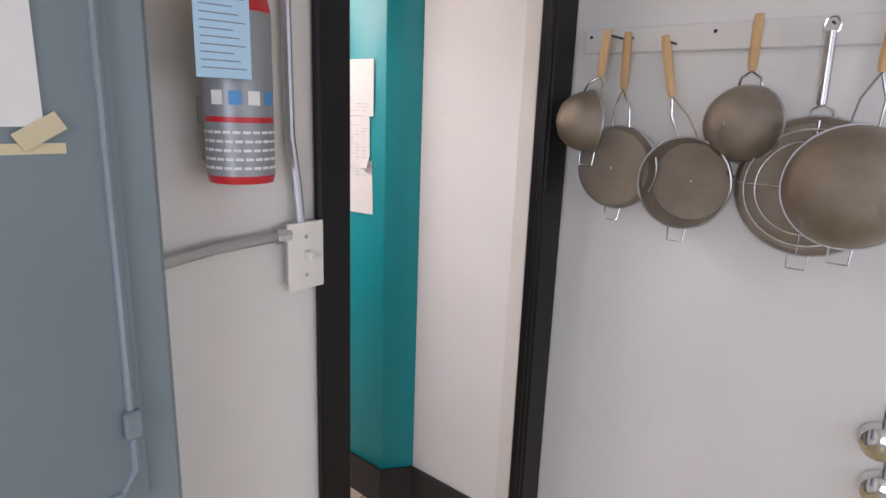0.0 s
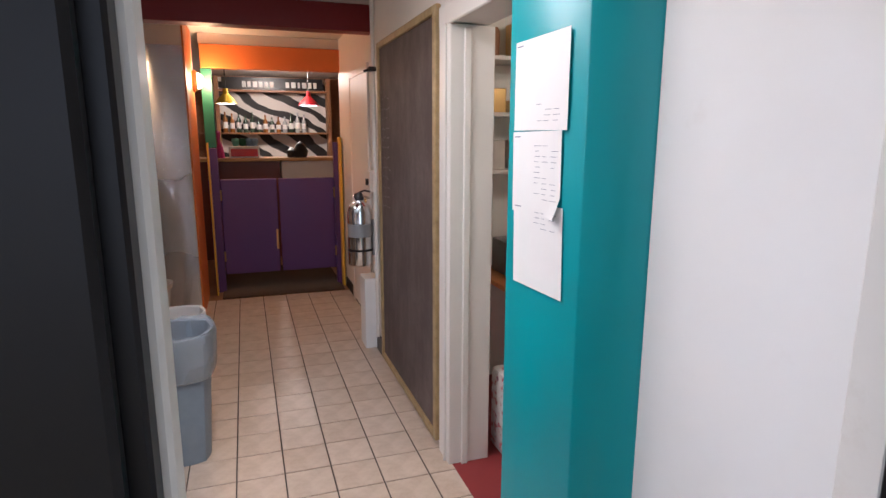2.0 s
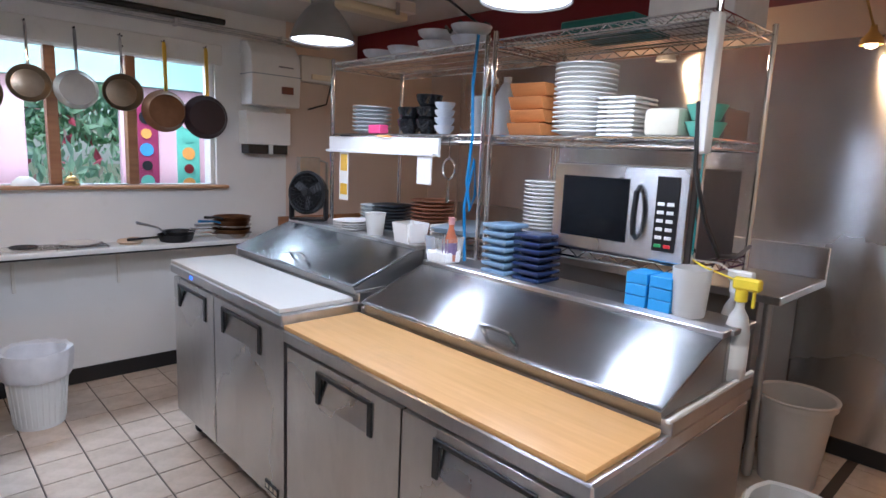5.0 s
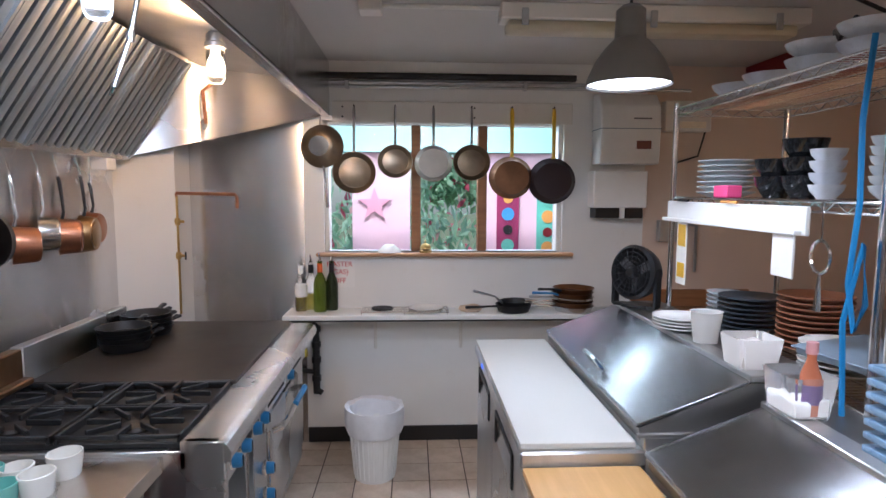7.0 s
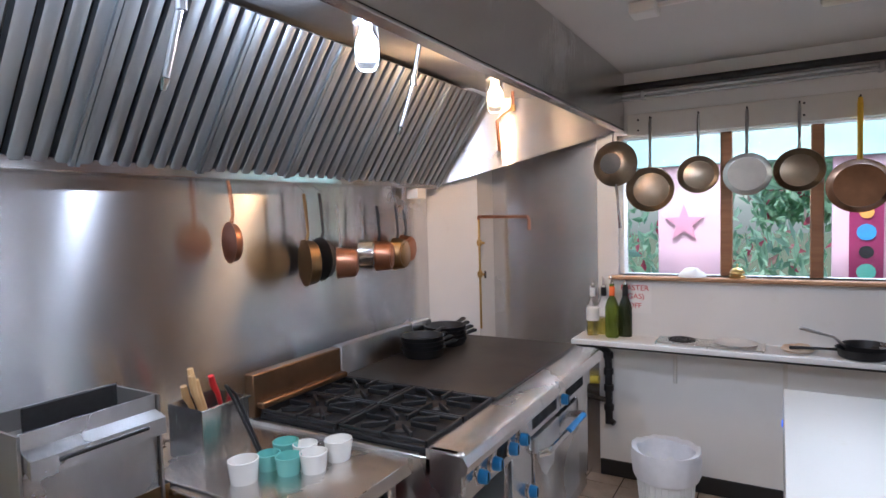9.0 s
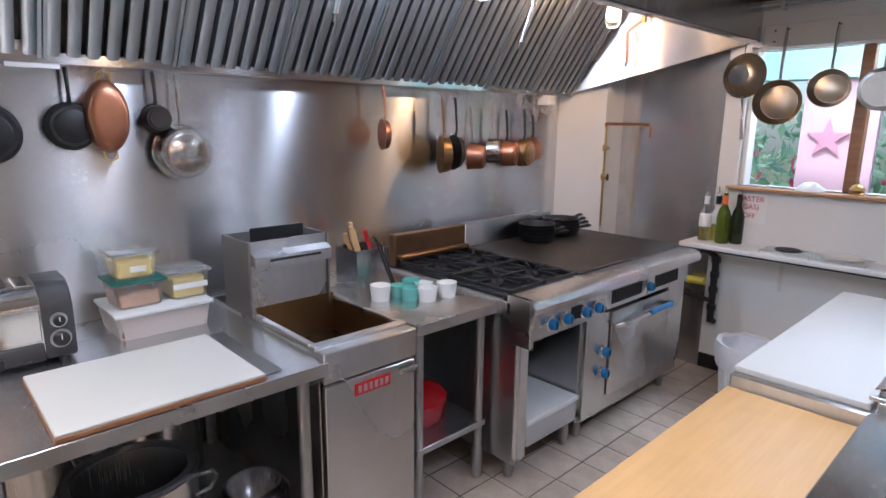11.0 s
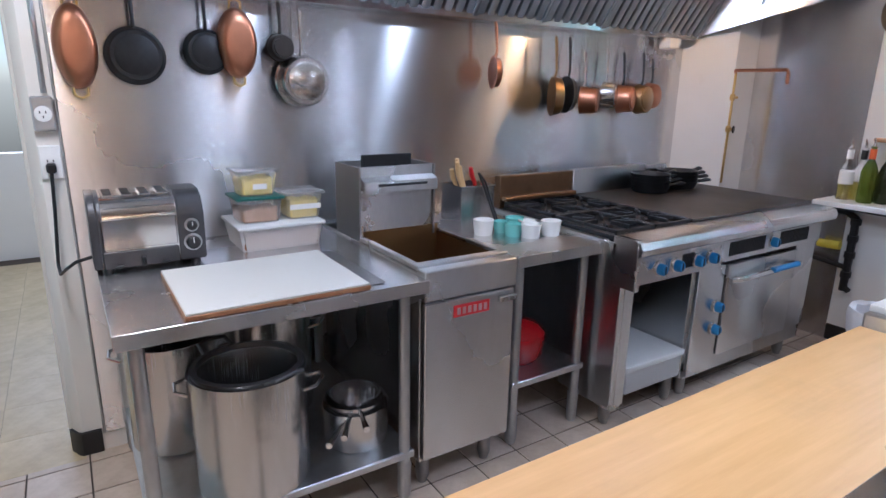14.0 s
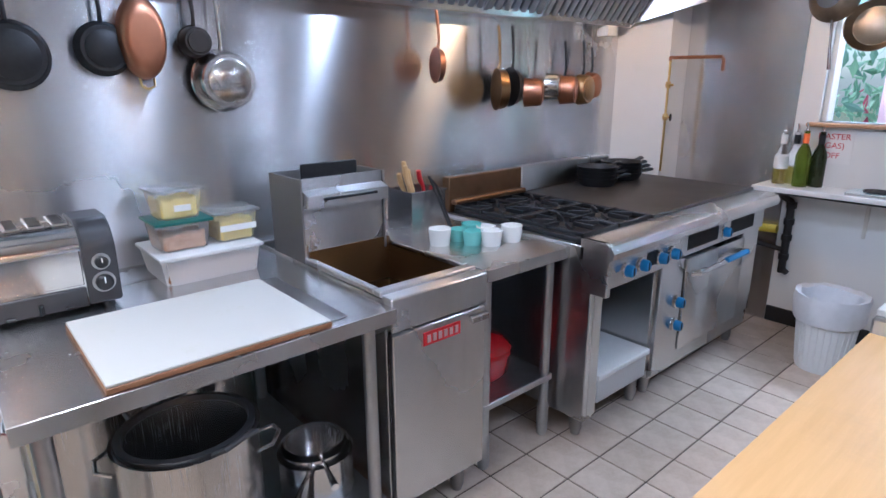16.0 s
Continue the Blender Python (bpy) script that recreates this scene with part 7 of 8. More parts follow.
# strainers
MESH = Nodes("strainer_wire_mesh", 0.42, 0.75)
MESH.colour(MESH.mix(MESH.noise(14, 5), (0.22, 0.165, 0.11), (0.4, 0.35, 0.28)))
wv = MESH.t.nodes.new("ShaderNodeTexWave")
wv.inputs["Scale"].default_value = 160
wv2 = MESH.t.nodes.new("ShaderNodeTexWave")
wv2.bands_direction, wv2.inputs["Scale"].default_value = "Z", 160
MESH.link(MESH.coord, wv.inputs["Vector"])
MESH.link(MESH.coord, wv2.inputs["Vector"])
MESH.bump(MESH.mix(0.5, wv.outputs["Color"], wv2.outputs["Color"]), 0.5, 0.001)
MESH.b.inputs["Alpha"].default_value = 0.82
MESH = MESH.mat
sr = thing("utensil_rail", (1.4, 1.9, 1.72), "white wooden rail holding kitchen strainers", "rail")
part("board", B((0.64, 2.6, 1.882, 1.899, 1.725, 1.792), bevel=0.003), painted("gloss_white_rail", (0.78, 0.77, 0.74), 0.35, 0.05), sr)
for x in (0.66, 1.0, 1.45, 1.9):
    part("screw", moved(L([(0.005, 0), (0.004, 0.002), (0, 0.002)], 8), pose(x, 1.882, 1.77, 90)), IRON, sr)


def strainer(x, z, r, prof, htop, label, lean=0.0, turn=0.0, y=1.86, steel_handle=False, hlen=0.15):
    """A strainer hung on the rail; prof gives its bowl as (radius share, depth) from rim to middle."""
    e = thing("strainer", (x, y, z - r), label, "strainer", "strainers on the rail")
    M = pose(x, y, z, 90, 0, turn)
    part("bowl", moved(L([(r * a, d) for a, d in prof], 30, cap=False), M), MESH, e)
    part("rim", moved(T(arc((0, 0, 0.0), r, 0, 350, 35, "xy"), 0.003, 6, True), M), ZINC, e)
    part("rest_loop", T([(x - 0.022, y, z - r), (x - 0.02, y - 0.004, z - r - 0.035), (x + 0.02, y - 0.004, z - r - 0.035), (x + 0.022, y, z - r)], 0.0025, 6), CHROME, e)
    hb = Vector((x + lean * 0.6, y - 0.006, htop - hlen))
    tp = Vector((x + lean, y - 0.012, htop))
    for s in (-1, 1):
        part("neck_wire", T([(x + s * 0.025, y, z + r * 0.97), (x + s * 0.022 + lean * 0.3, y - 0.003, (z + r + hb.z) / 2), hb], 0.0028, 6), CHROME, e)
    if steel_handle:
        part("handle", T([hb, tp - Vector((0, 0, 0.03))], 0.011, 12), STEELV, e)
        part("hang_loop", T([(tp.x + 0.016 * math.sin(a), tp.y, tp.z - 0.018 - 0.02 * math.cos(a)) for a in [k * math.pi / 6 for k in range(13)]], 0.003, 6), CHROME, e)
    else:
        part("handle", T([hb, hb.lerp(tp, 0.15), hb.lerp(tp, 0.8), tp], [0.008, 0.011, 0.012, 0.009], 10), WOODH, e)
    part("peg", T([(tp.x, 1.884, tp.z - 0.012), (tp.x, y - 0.016, tp.z - 0.012)], 0.003, 6), IRON, e)
    return e


FLAT = [(1.0, 0.0), (0.98, 0.012), (0.9, 0.026), (0.6, 0.032), (0.3, 0.034), (0.02, 0.034)]
DEEP = [(1.0, 0.0), (0.97, 0.03), (0.92, 0.055), (0.86, 0.064), (0.5, 0.066), (0.02, 0.066)]
DOME = [(1.0, 0.0), (0.96, 0.025), (0.83, 0.055), (0.6, 0.078), (0.3, 0.09), (0.02, 0.094)]
strainer(0.785, 1.41, 0.116, FLAT, 1.775, "round wire strainer with a pale wooden handle")
strainer(0.72, 1.535, 0.085, DOME, 1.775, "small wire strainer with a wooden handle turned sideways", 0.035, -40, 1.80, hlen=0.12)
strainer(0.99, 1.39, 0.118, [(a, -d) for a, d in DEEP], 1.755, "deep wire strainer with a wooden handle", -0.085, 0, 1.812)
strainer(1.105, 1.545, 0.094, DOME, 1.8, "domed wire strainer with a wooden handle", 0.0, -14, hlen=0.13)
w = strainer(1.265, 1.405, 0.165, FLAT, 1.785, "large flat wire skimmer with a steel handle", -0.01, 0, 1.872, True, 0.19)
for r in (0.11, 0.135):
    part("ring_wire", T(arc((1.265, 1.835, 1.405), r, 0, 350, 35, "xz"), 0.003, 6, True), CHROME, w)
part("cross_wire", T([(1.11, 1.838, 1.405), (1.42, 1.838, 1.405)], 0.0025, 6), CHROME, w)
part("cross_wire", T([(1.265, 1.838, 1.25), (1.265, 1.838, 1.56)], 0.0025, 6), CHROME, w)
strainer(1.355, 1.42, 0.135, DOME, 1.83, "wide bowl shaped wire strainer with a wooden handle", 0.02, 10, 1.79, hlen=0.17)
strainer(1.62, 1.43, 0.12, DOME, 1.79, "wire strainer with a wooden handle at the rail's end", 0.0, 0)
for k, z in enumerate((0.83, 0.71)):
    e = thing("measuring_scoop", (1.5 + 0.02 * k, 1.86, z - 0.04), "steel measuring scoop hanging on the wall", "scoop", "measuring scoops")
    part("cup", moved(L([(0.045, 0), (0.04, 0.03), (0.02, 0.042), (0, 0.044)], 20), pose(1.5 + 0.02 * k, 1.885, z, 90)), CHROME, e)
    part("handle", T([(1.5 + 0.02 * k, 1.885, z + 0.045), (1.5 + 0.02 * k, 1.885, z + 0.1)], 0.006, 8), CHROME, e)

section(-0.4, 0.05, 0.02)
# ---- hall: teal wall end, papers, storage doorway, chalkboard ----
for k, (y0, y1, z0, z1, tilt) in enumerate(((-0.295, -0.055, 1.52, 1.715, 0), (-0.3, -0.075, 1.335, 1.518, -1), (-0.29, -0.06, 1.165, 1.36, -2))):
    p = thing("paper_sheet", ((y0 + y1) / 2, 1.731, z0), "white handwritten sheet taped to the teal wall", "paper", "papers on the teal wall")
    M = pose((y0 + y1) / 2, 1.7335 - 0.0012 * (2 - k), (z0 + z1) / 2, 0, tilt, 0)
    w2, h2 = (y1 - y0) / 2, (z1 - z0) / 2
    bm = bmesh.new()
    grid = [[bm.verts.new((-w2 + 2 * w2 * i / 6, -0.002 - (0.018 * max(0, (i - 4) / 2) ** 2 if k == 1 and j == 0 else 0), -h2 + 2 * h2 * j / 4)) for i in range(7)] for j in range(5)]
    for j in range(4):
        for i in range(6):
            bm.faces.new((grid[j][i], grid[j][i + 1], grid[j + 1][i + 1], grid[j + 1][i]))
    part("sheet", moved(bm, M), PAPER, p)
    rng = random.Random(k)
    for j in range((4, 11, 4)[k]):
        z = (-h2 * 0.8, -h2 * 0.6, h2 * 0.45)[k] + j * 0.0115
        for i in range(3):
            a = (-0.01, 0.0, -0.01)[k] + 0.036 * i + rng.uniform(-0.004, 0.004)
            if rng.random() < 0.8:
                part("writing", moved(B((a, a + rng.uniform(0.015, 0.03), -0.0034, -0.003, z, z + 0.001), bevel=0), M), PALEINK, p)
    part("writing", moved(B((-w2 + 0.01, -w2 + 0.04, -0.0034, -0.0028, h2 - 0.012, h2 - 0.0095), bevel=0), M), PALEINK, p)
section(-0.3)
d2 = thing("door_2", (-0.95, 2.02, 0), "aged white door casing of the storage doorway", "doorway", kind="structure")
part("casing", B((-1.63, -1.52, 1.998, 2.019, 0, 2.0), bevel=0.005), TRIMW, d2)
part("casing_bead", B((-1.545, -1.525, 1.988, 1.998, 0, 1.98), bevel=0.004), TRIMW, d2)
part("jamb", B((-1.519, -1.49, 2.0, 2.2, 0, 1.975), (-1.49, -1.475, 2.06, 2.09, 0, 1.96), bevel=0.003), TRIMW, d2)
part("head_casing", B((-1.63, -0.38, 1.996, 2.019, 1.975, 2.06), bevel=0.005), TRIMW, d2)
cb = thing("chalkboard", (-2.27, 2.01, 0.03), "tall framed chalkboard smeared with chalk on the hall wall", "chalkboard")
n = Nodes("smeared_chalkboard", 0.75)
sm = n.noise(2.5, 8, n.stretched((1.5, 1, 0.8)), 0.7)
fine = n.noise(24, 8, n.stretched((1, 1, 3)), 0.75)
n.colour(n.mix(n.ramp(sm, [(0.42, (0, 0, 0)), (0.75, (0.5, 0.5, 0.5))]), (0.075, 0.055, 0.05), n.mix(fine, (0.11, 0.085, 0.08), (0.34, 0.28, 0.27))))
n.bump(fine, 0.05)
part("slate", B((-2.84, -1.7, 2.003, 2.012, 0.06, 2.05), bevel=0), n.mat, cb)
for b in ((-2.87, -2.83, 1.99, 2.019, 0.03, 2.085), (-1.71, -1.665, 1.99, 2.019, 0.03, 2.085), (-2.83, -1.71, 1.99, 2.019, 2.045, 2.085), (-2.83, -1.71, 1.99, 2.019, 0.03, 0.07)):
    part("frame_bar", B(b, bevel=0.005), WOODF, cb)
CHALK = plain("chalk", (0.2, 0.185, 0.185), 0.95, var=0.5, grain=90)
rng = random.Random(5)
for k in range(12):
    z = 1.74 - 0.06 * k
    x = -2.79
    while x < -2.62:
        w = rng.uniform(0.015, 0.05)
        part("chalk_mark", moved(B((0, w, 2.0018, 2.0034, 0, 0.006), bevel=0), pose(x, 0, z + rng.uniform(-0.006, 0.006), 0, rng.uniform(-14, 14), 0)), CHALK, cb)
        x += w + rng.uniform(0.01, 0.04)
hn = thing("alarm_horn", (-1.25, 2.0, 2.1), "red fire alarm strobe above the storage doorway", "alarm")
part("body", B((-1.31, -1.19, 1.96, 2.019, 2.06, 2.17), bevel=0.012, seg=2), REDPL, hn)
part("strobe", moved(L([(0.03, 0), (0.028, 0.02), (0.015, 0.03), (0, 0.032)], 16), pose(-1.25, 1.96, 2.13, 90)), GLASS, hn)
# west of the chalkboard
solid("wall_pipe", T([(-3.02, 2.0, 2.42), (-3.02, 2.0, 0.12)], 0.014, 8), TRIMW, "painted pipe running down the hall wall", "pipe")
struct("baseboard_north", B((-3.1, -2.88, 2.006, 2.02, 0, 0.12), (-4.95, -3.1, 2.088, 2.1, 0, 0.1)), BASEB, "black rubber baseboard in the hall")
solid("red_notice", B((-3.3, -3.14, 2.09, 2.0985, 1.36, 1.64)), REDPL, "red notice on the hall wall", "sign")
solid("wall_hook", joined(B((-3.06, -3.0, 1.97, 2.019, 1.93, 1.96)), T([(-3.03, 1.97, 1.94), (-3.03, 1.94, 1.93)], 0.008, 8)), IRON, "dark metal hook on the hall wall", "hook")
nd = thing("door_3", (-4.1, 2.1, 0), "closed cream painted door in the hall wall", "door", kind="structure")
part("leaf", B((-4.42, -3.72, 2.085, 2.099, 0.02, 2.0), bevel=0.004), CREAM, nd)
part("casing", B((-4.5, -4.42, 2.08, 2.099, 0, 2.06), bevel=0.004), CREAM, nd)
part("casing", B((-3.72, -3.64, 2.08, 2.099, 0, 2.06), bevel=0.004), CREAM, nd)
part("head_casing", B((-4.42, -3.72, 2.08, 2.099, 2.0, 2.06), bevel=0.004), CREAM, nd)
part("handle", moved(L([(0.02, 0), (0.012, 0.03), (0.025, 0.05), (0.018, 0.065), (0, 0.066)], 14), pose(-3.79, 2.085, 1.0, 90)), BRASS, nd)
sbx = thing("wall_switch_box", (-3.5, 2.09, 1.15), "dark switch box on the hall wall", "switch")
part("box", B((-3.56, -3.46, 2.05, 2.0985, 1.1, 1.26), bevel=0.005), CREAM, sbx)
part("toggle", B((-3.525, -3.495, 2.03, 2.05, 1.15, 1.2), bevel=0.004), BLACKPL, sbx)
e2 = extinguisher(-3.08, 1.9, 0.64, 0.085, 0.5, CHROME, "chrome fire extinguisher hanging on the hall wall", 2.02)
part("label_wrap", L([(0.0856, 0.2), (0.0856, 0.29)], 28, (-3.08, 1.9, 0.64), False), SILV, e2, "grey printed label")
part("strap", L([(0.087, 0.1), (0.087, 0.115)], 28, (-3.08, 1.9, 0.64), False), BLACKPL, e2)
part("bracket", B((-3.1, -3.06, 1.98, 2.019, 0.7, 0.95), bevel=0.003), ZINC, e2)
solid("white_box", B((-3.3, -3.12, 1.93, 2.085, 0.0, 0.52)), WHITEPL, "white plastic box standing in the hall", "box")
section(-0.5, 0, 0)
# hall end: orange opening, swing doors, mat
struct("trim_orange_side", B((-4.86, -4.071, 0.762, 0.776, 0, CEILING - 0.002), bevel=0.002), ORANGE, "orange painted wall return")
struct("trim_orange_header", B((-4.95, -4.86, 0.84, 2.12, 2.12, 2.33)), ORANGE, "orange painted header over the opening")
struct("trim_hall_header", B((-4.95, -4.90, 0.83, 2.12, 2.335, CEILING - 0.002)), CREAM, "cream wall above the orange header")
struct("trim_yellow_post", B((-4.86, -4.75, 0.847, 0.862, 0, 1.45), (-4.9, -4.78, 2.062, 2.086, 0, 1.5)), YELLOWP, "yellow painted door post edge")
struct("trim_green_post", B((-4.96, -4.87, 0.835, 0.93, 1.4, 2.118)), GREENP, "green painted door post")
struct("trim_purple_post", B((-4.96, -4.87, 0.835, 0.93, 0, 1.398), (-4.96, -4.87, 2.02, 2.1, 0, 1.45)), PURPLE, "purple painted door post")
for y0, y1, s in ((0.935, 1.455, 1), (1.475, 2.015, -1)):
    e = thing("swing_door", (-4.92, y0 if s > 0 else y1, 0.17), "purple painted half-height swing door", "door", "swing doors")
    part("leaf", B((-4.935, -4.905, y0, y1, 0.17, 1.1), bevel=0.006), PURPLE, e)
    yy = y1 - 0.02 if s > 0 else y0 + 0.02
    if s > 0:
        part("push_plate", B((-4.905, -4.9, yy - 0.006, yy + 0.016, 0.4, 0.6), bevel=0.002), MAPLE, e, "pale wooden edge strip")
    for z in (0.35, 0.95):
        yh = y0 if s > 0 else y1
        part("hinge", T([(-4.9, yh, z - 0.05), (-4.9, yh, z + 0.05)], 0.01, 8), BRASS, e)
n = Nodes("brown_mat_fibre", 0.95)
n.colour(n.mix(n.noise(70, 5), (0.03, 0.02, 0.012), (0.1, 0.065, 0.04)))
n.bump(n.noise(160, 3), 0.8, 0.004)
solid("floor_mat", B((-5.9, -4.6, 0.9, 2.05, 0.001, 0.014), bevel=0.004), n.mat, "dark brown floor mat under the swing doors", "mat")
section(-0.5, -0.07)
sc = thing("wall_sconce", (-4.72, 0.85, 1.99), "lit oval bulkhead lamp on the orange wall", "lamp")
part("base", moved(L([(0.075, 0), (0.078, 0.02), (0.06, 0.04)], 20), pose(-4.72, 0.846, 1.99, -90) @ Matrix.Diagonal((0.8, 1.25, 1, 1))), BRASS, sc)
part("globe", moved(L([(0.058, 0.03), (0.055, 0.06), (0.035, 0.085), (0, 0.092)], 20), pose(-4.72, 0.846, 1.99, -90) @ Matrix.Diagonal((0.8, 1.25, 1, 1))), glowing("lit_globe", (1.0, 0.82, 0.55), 6.0), sc).visible_shadow = False
section(-0.33)
lamp2 = thing("clip_lamp", (-4.1, 0.45, 2.16), "small lit clip lamp fixed to the red beam", "lamp")
part("shade", L([(0.05, 0), (0.045, 0.03), (0.02, 0.06), (0.012, 0.09)], 16, (-4.02, 0.45, 2.12), False), BRASS, lamp2)
part("bulb", L([(0, -0.02), (0.025, -0.01), (0.03, 0.015), (0.015, 0.04)], 14, (-4.02, 0.45, 2.12)), BULB, lamp2).visible_shadow = False
part("arm", T([(-4.02, 0.45, 2.2), (-3.8, 0.45, 2.3), (-3.565, 0.45, 2.32)], 0.006, 6), BRASS, lamp2)
section(-0.5)
# bar beyond the swing doors
n = Nodes("zebra_wallpaper", 0.6)
z1 = n.t.nodes.new("ShaderNodeTexWave")
z1.inputs["Scale"].default_value, z1.inputs["Distortion"].default_value, z1.inputs["Detail"].default_value, z1.inputs["Detail Scale"].default_value = 2.2, 6.0, 2.0, 0.9
z1.bands_direction = "DIAGONAL"
n.link(n.stretched((1, 0.55, 1.1)), z1.inputs["Vector"])
n.colour(n.ramp(z1.outputs["Color"], [(0.46, (0.015, 0.014, 0.014)), (0.52, (0.7, 0.67, 0.63))]))
solid("zebra_panel", B((-9.099, -8.975, 0.8, 2.5, 0.9, 2.4), bevel=0), n.mat, "black and white zebra patterned wall behind the bar", "wallpaper")
bs = thing("bar_shelves", (-8.85, 1.6, 0.9), "wooden back bar shelves with bottles", "shelf")
for z in (1.55, 2.2, 1.12):
    part("board", B((-8.97, -8.75, 0.45, 2.55, z - 0.03, z), bevel=0.004), WOODB, bs)
for y in (0.45, 0.82, 2.52):
    part("upright", B((-8.97, -8.75, y - 0.03, y + 0.03, 0, 2.4), bevel=0.004), WOODB, bs)
rng = random.Random(7)
BCOL = [plain("bar_bottle_glass", (0.03, 0.05, 0.03), 0.1), plain("bar_amber_glass", (0.25, 0.1, 0.02), 0.1), plain("bar_clear_glass", (0.4, 0.42, 0.42), 0.1)]
for k in range(13):
    y = 0.92 + 0.1 * k
    m = BCOL[rng.randrange(3)]
    h = rng.uniform(0.24, 0.32)
    b = thing("bottle", (-8.86, y, 1.55), "bottle with a pale label on the back bar shelf", "bottle", "bar bottles")
    part("glass", L([(0, 0), (0.037, 0), (0.037, h * 0.6), (0.013, h * 0.78), (0.013, h)], 12, (-8.86, y, 1.55)), m, b)
    part("paper_label", L([(0.038, h * 0.2), (0.038, h * 0.5)], 12, (-8.86, y, 1.55), False), PAPER, b)
sgn = thing("bar_sign", (-8.9, 1.6, 2.22), "white letters on a dark strip above the bar", "sign")
part("strip", B((-8.95, -8.92, 0.9, 2.45, 2.22, 2.4), bevel=0), BLACKPL, sgn)
for k, (y, wd) in enumerate(((1.2, 0.06), (1.28, 0.05), (1.36, 0.07), (1.45, 0.06), (1.54, 0.05), (1.62, 0.06), (1.86, 0.06), (1.95, 0.07), (2.05, 0.04), (2.12, 0.07), (2.22, 0.05), (2.3, 0.05))):
    part("letter_bar", B((-8.918, -8.91, y, y + wd, 2.25, 2.34), bevel=0.003), PAPER, sgn)
for y, x, m in ((0.98, -7.6, plain("yellow_enamel", (0.75, 0.5, 0.02), 0.3)), (2.1, -7.8, REDPL)):
    p = thing("bar_pendant", (x, y, 1.93), "small coloured enamel pendant lamp over the bar", "lamp", "bar pendants")
    part("shade", L([(0.15, 0), (0.1, 0.07), (0.04, 0.13), (0.03, 0.2)], 20, (x, y, 1.93), False), m, p)
    part("bulb", L([(0, -0.005), (0.12, 0.0), (0.12, 0.004), (0, 0.006)], 16, (x, y, 1.93)), SHADEIN, p)
    part("cord", T([(x, y, 2.13), (x, y, CEILING)], 0.006, 6), BLACKPL, p)
bar = thing("bar_counter", (-6.7, 1.4, 0), "dark wooden bar counter beyond the swing doors", "counter")
part("front", B((-6.9, -6.5, -0.3, 1.58, 0, 1.2), bevel=0.005), plain("red_brown_wood", (0.16, 0.04, 0.02), 0.35), bar)
part("top", B((-6.95, -6.45, -0.3, 2.9, 1.2, 1.24), bevel=0.006), MAPLE, bar)
part("white_panel", B((-6.9, -6.5, 1.6, 2.9, 0, 1.2), bevel=0.005), CREAM, bar)
crate = solid("red_crate", B((-6.75, -6.5, 1.0, 1.35, 1.24, 1.38), bevel=0.006), PAPER, "white and red box on the bar counter", "box")
part("red_panel", B((-6.5, -6.49, 1.02, 1.33, 1.26, 1.35)), REDPL, crate, "red front")
for k, (y, m) in enumerate(((1.08, MINT), (1.16, GREENP), (1.24, SKYG), (1.3, SKYG))):
    solid("bar_bowl", L([(0, 0), (0.03, 0), (0.05, 0.06), (0.04, 0.09), (0, 0.095)], 14, (-6.62, y, 1.382)), m, "coloured cup on the box at the bar", "cup", "bar cups")
solid("dark_sculpture", joined(L([(0, 0), (0.08, 0), (0.1, 0.08), (0.05, 0.16), (0, 0.2)], 14, (-6.65, 1.85, 1.24)), L([(0, 0), (0.05, 0), (0.06, 0.08), (0, 0.13)], 12, (-6.65, 1.74, 1.24))), IRON, "dark lumpy object on the bar counter", "ornament")
solid("pink_figurine", L([(0, 0), (0.07, 0), (0.05, 0.14), (0.02, 0.22), (0.03, 0.27), (0.03, 0.31), (0, 0.33)], 16, (-6.6, 0.88, 1.24)), plain("pink_cloth", (0.7, 0.05, 0.25), 0.6), "small pink figurine on the bar counter", "figurine")

section(-0.3)
# ---- storage room seen through the hall doorway ----
ss = thing("storage_shelves", (-2.3, 2.9, 1.3), "pale wall shelves in the storage room", "shelf")
for z in (1.95, 1.65, 1.335):
    part("board", B((-2.399, -2.15, 2.25, 4.0, z - 0.022, z), bevel=0.003), TRIMW, ss)
rng = random.Random(3)
for z in (1.65, 1.335, 1.95):
    for k in range(9):
        y = 2.35 + 0.17 * k
        m = [PAPER, WOODB, BLACKPL, BEIGEPL, BRASS][rng.randrange(5)]
        h = rng.uniform(0.07, 0.2)
        if rng.random() < 0.5:
            solid("storage_jar", L([(0, 0), (0.04, 0), (0.042, h * 0.85), (0.03, h), (0, h)], 14, (-2.27, y, z)), m, "jar standing on the storage shelf", "jar", "jars on the storage shelves")
        else:
            solid("storage_box", B((-2.34, -2.2, y - 0.06, y + 0.06, z, z + h)), m, "small box on the storage shelf", "box", "boxes on the storage shelves")
dk = thing("storage_table", (-2.1, 3.0, 0), "brown table with office clutter in the storage room", "table")
part("tabletop", B((-2.39, -1.75, 2.45, 3.8, 0.7, 0.73)), WICKER, dk)
for x, y in ((-2.33, 2.5), (-1.81, 2.5), (-2.33, 3.75), (-1.81, 3.75)):
    part("leg", B((x - 0.025, x + 0.025, y - 0.025, y + 0.025, 0, 0.7)), WOODB, dk)
pr = thing("printer", (-2.1, 2.7, 0.73), "dark grey printer on the storage table", "printer")
part("body", B((-2.3, -1.95, 2.55, 2.85, 0.73, 0.93), bevel=0.012, seg=2), GREYMET, pr)
part("tray", B((-1.97, -1.9, 2.6, 2.8, 0.76, 0.775)), BLACKPL, pr)
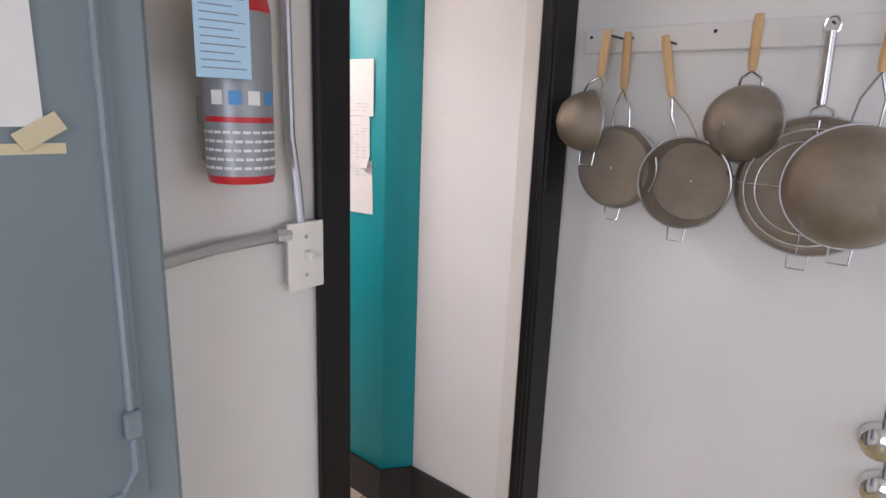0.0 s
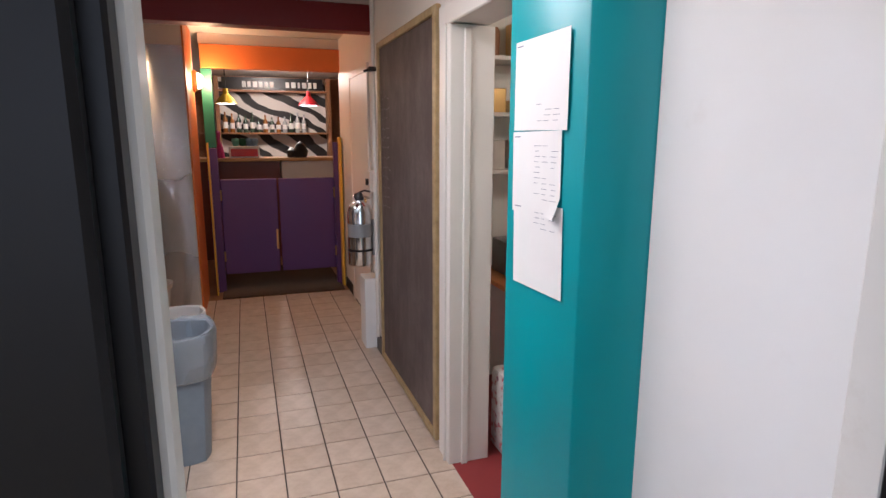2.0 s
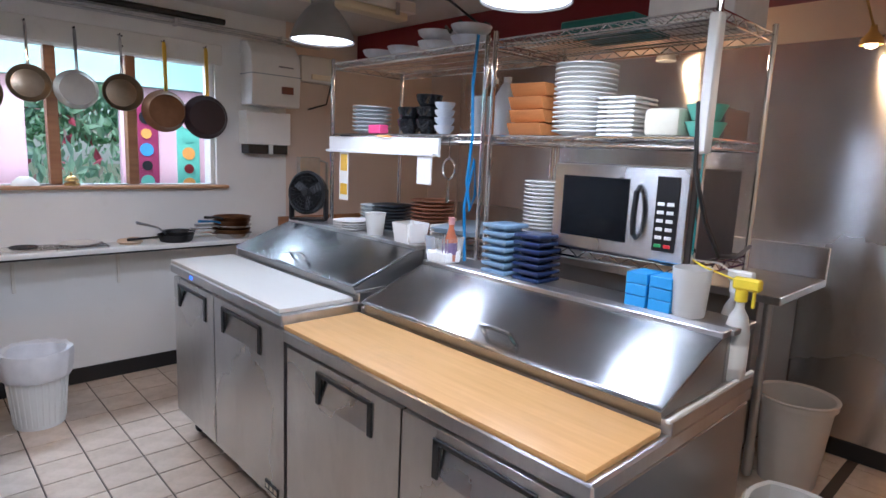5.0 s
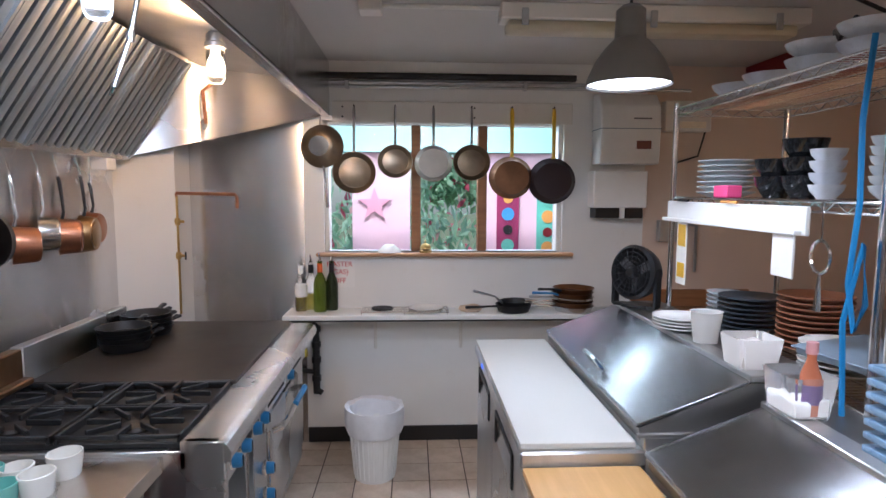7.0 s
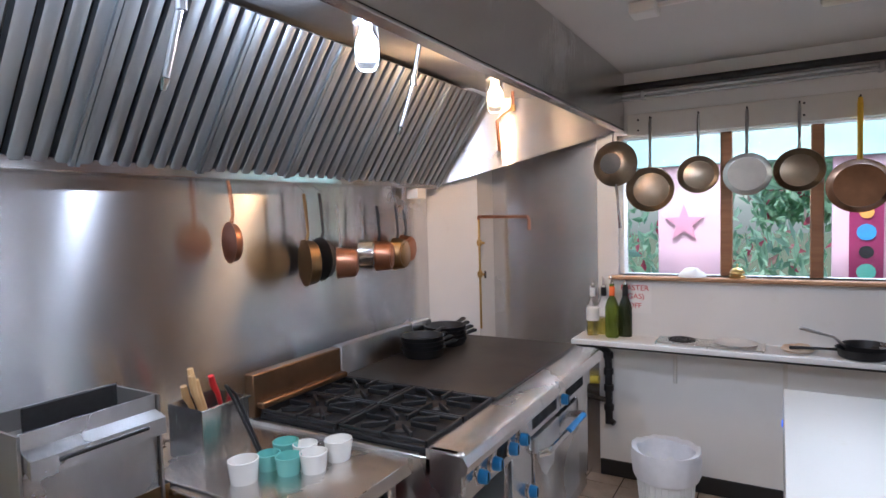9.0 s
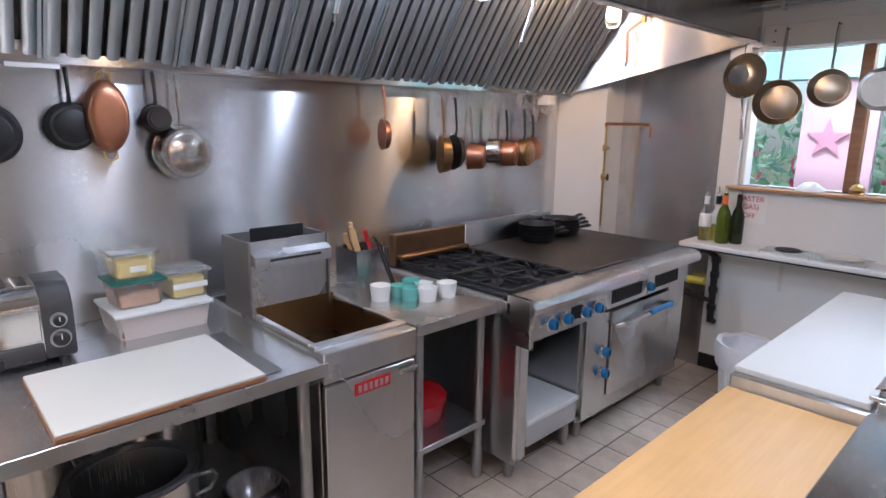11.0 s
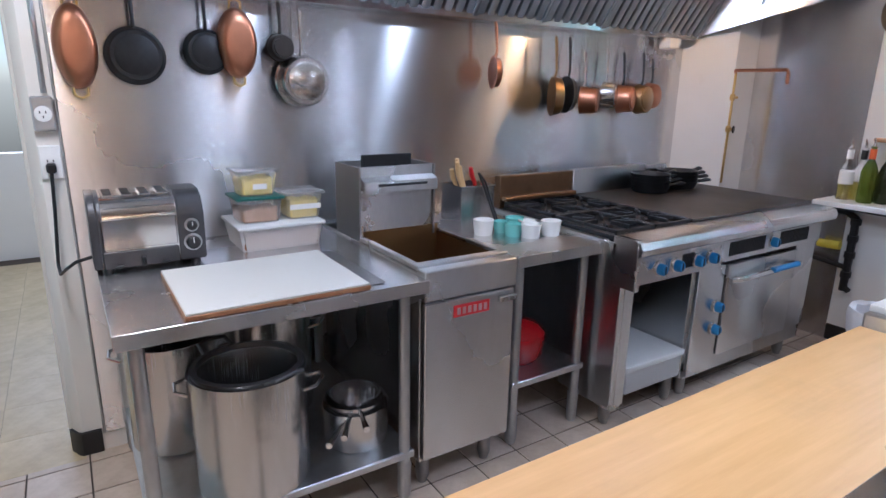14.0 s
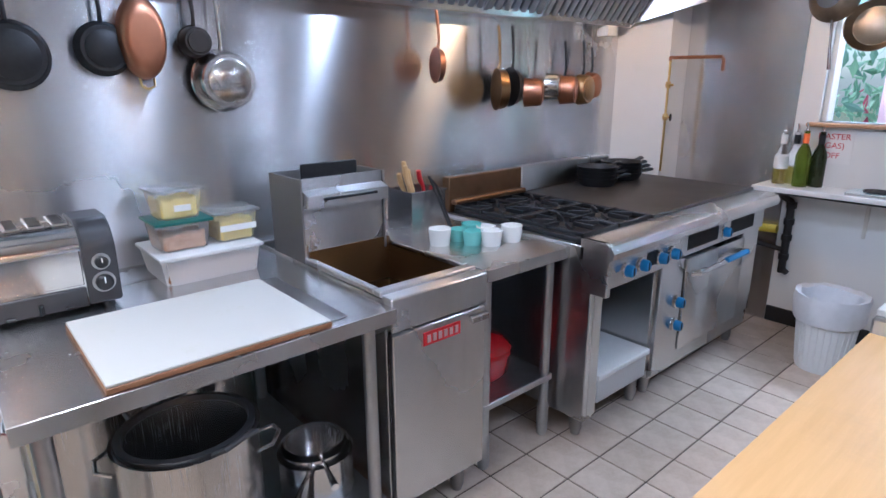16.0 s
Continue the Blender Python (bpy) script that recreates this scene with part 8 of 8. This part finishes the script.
for k in range(5):
    solid("paper_stack", B((-2.2, -1.95, 2.95 + 0.01 * k, 3.15, 0.731 + 0.016 * k, 0.745 + 0.016 * k)), PAPER, "stack of papers on the storage table", "paper", "paper stacks")
solid("dark_stool", joined(B((-2.0, -1.75, 2.5, 2.75, 0.42, 0.5), bevel=0.02), *[T([(x, y, 0.43), (x * 1.0, y, 0)], 0.014, 8) for x, y in ((-1.97, 2.53), (-1.78, 2.53), (-1.97, 2.72), (-1.78, 2.72))]), BLACKPL, "black stool under the storage table", "stool")
bagm = Nodes("floral_bag", 0.6)
bagm.colour(bagm.ramp(bagm.noise(28, 3), [(0.4, (0.7, 0.68, 0.66)), (0.55, (0.6, 0.57, 0.55)), (0.62, (0.5, 0.05, 0.06)), (0.7, (0.1, 0.2, 0.3))]))
bg = B((-1.62, -1.36, 2.26, 2.42, 0.003, 0.42), bevel=0.03, seg=2)
for v in bg.verts:
    v.co.x += 0.02 * noise.noise(v.co * 9)
solid("shopping_bag", bg, bagm.mat, "white floral shopping bag on the storage floor", "bag")
section()
# unseen body, made up to carry the hall's fill lamp
fx2 = thing("fill_lamp_body", (-1.2, 1.15, CEILING), "white box on the hall ceiling, added out of view for the fill lamp", "light fixture")
part("body", B((-1.82, -0.58, 1.05, 1.25, CEILING - 0.045, CEILING - 0.001), bevel=0.004), WHITEPL, fx2)

# ---- floor tiles ----


def tile_mesh(name, s, m, t=0.006):
    bm = B((-s / 2, s / 2, -s / 2, s / 2, -t, 0.0), bevel=0.0018)
    return mesh_of(bm, name, m, False)


S = 0.21
struct("floor", B((-5.09, 0.05, SOUTH, 2.1, -0.0075, -0.0042), bevel=0), GROUT, "beige quarry tile floor with dark grout")
floor = bpy.data.objects["floor"]
tm = tile_mesh("tile", S - 0.0065, TILE)
spare = []
rng = random.Random(11)


def lay(x0, y0, xa, xb, ya, yb, keep):
    """Square tiles on a grid that passes through (x0, y0), cut to the stretch given."""
    count = 0
    i0, i1 = math.floor((xa - x0) / S), math.ceil((xb - x0) / S)
    j0, j1 = math.floor((ya - y0) / S), math.ceil((yb - y0) / S)
    for i in range(i0, i1):
        for j in range(j0, j1):
            cx, cy = x0 + (i + 0.5) * S, y0 + (j + 0.5) * S
            if not (xa - 0.02 < cx < xb + 0.02 and ya - 0.02 < cy < yb + 0.02):
                continue
            if keep(cx, cy):
                o = new("tile", tm)
                o.parent = floor
                o.location = Vector((cx, cy, rng.uniform(-0.0006, 0.0004))) - floor.location
                o.rotation_euler = (rng.uniform(-0.002, 0.002), rng.uniform(-0.002, 0.002), 0)
                count += 1
            else:
                spare.append((cx, cy, rng.uniform(-0.0006, 0.0004)))


lay(-1.093, -2.352, -4.57, 0.0, SOUTH, 0.55, lambda x, y: -1.85 < x < -0.55)
lay(-3.011, 1.474, -5.1, 0.05, 0.565, 2.12, lambda x, y: -3.6 < x < 0.0 and y > 0.56)
bm = joined(*[B((x - S / 2 + 0.00325, x + S / 2 - 0.00325, y - S / 2 + 0.00325, y + S / 2 - 0.00325, -0.006, z), bevel=0) for x, y, z in spare])
tagged(part("tile_rest", bm, TILE, floor, "", False), kind="stuff")
V = 0.305
fe = bpy.data.objects["floor_entry"]
vm = mesh_of(B((-V / 2 + 0.0008, V / 2 - 0.0008, -V / 2 + 0.0008, V / 2 - 0.0008, -0.002, 0.0), bevel=0), "vinyl_tile", LINO, False)
for i in range(11):
    for j in range(13):
        x, y = 0.27 + V * (i + 0.5) - V, 1.98 - V * (j + 0.5)
        if x < 0.2 and y < 1.0:
            continue
        if x < 0.02 or x > 3.4:
            continue
        o = new("vinyl_tile", vm)
        o.parent = fe
        o.location = Vector((x, y, 0.0002)) - fe.location
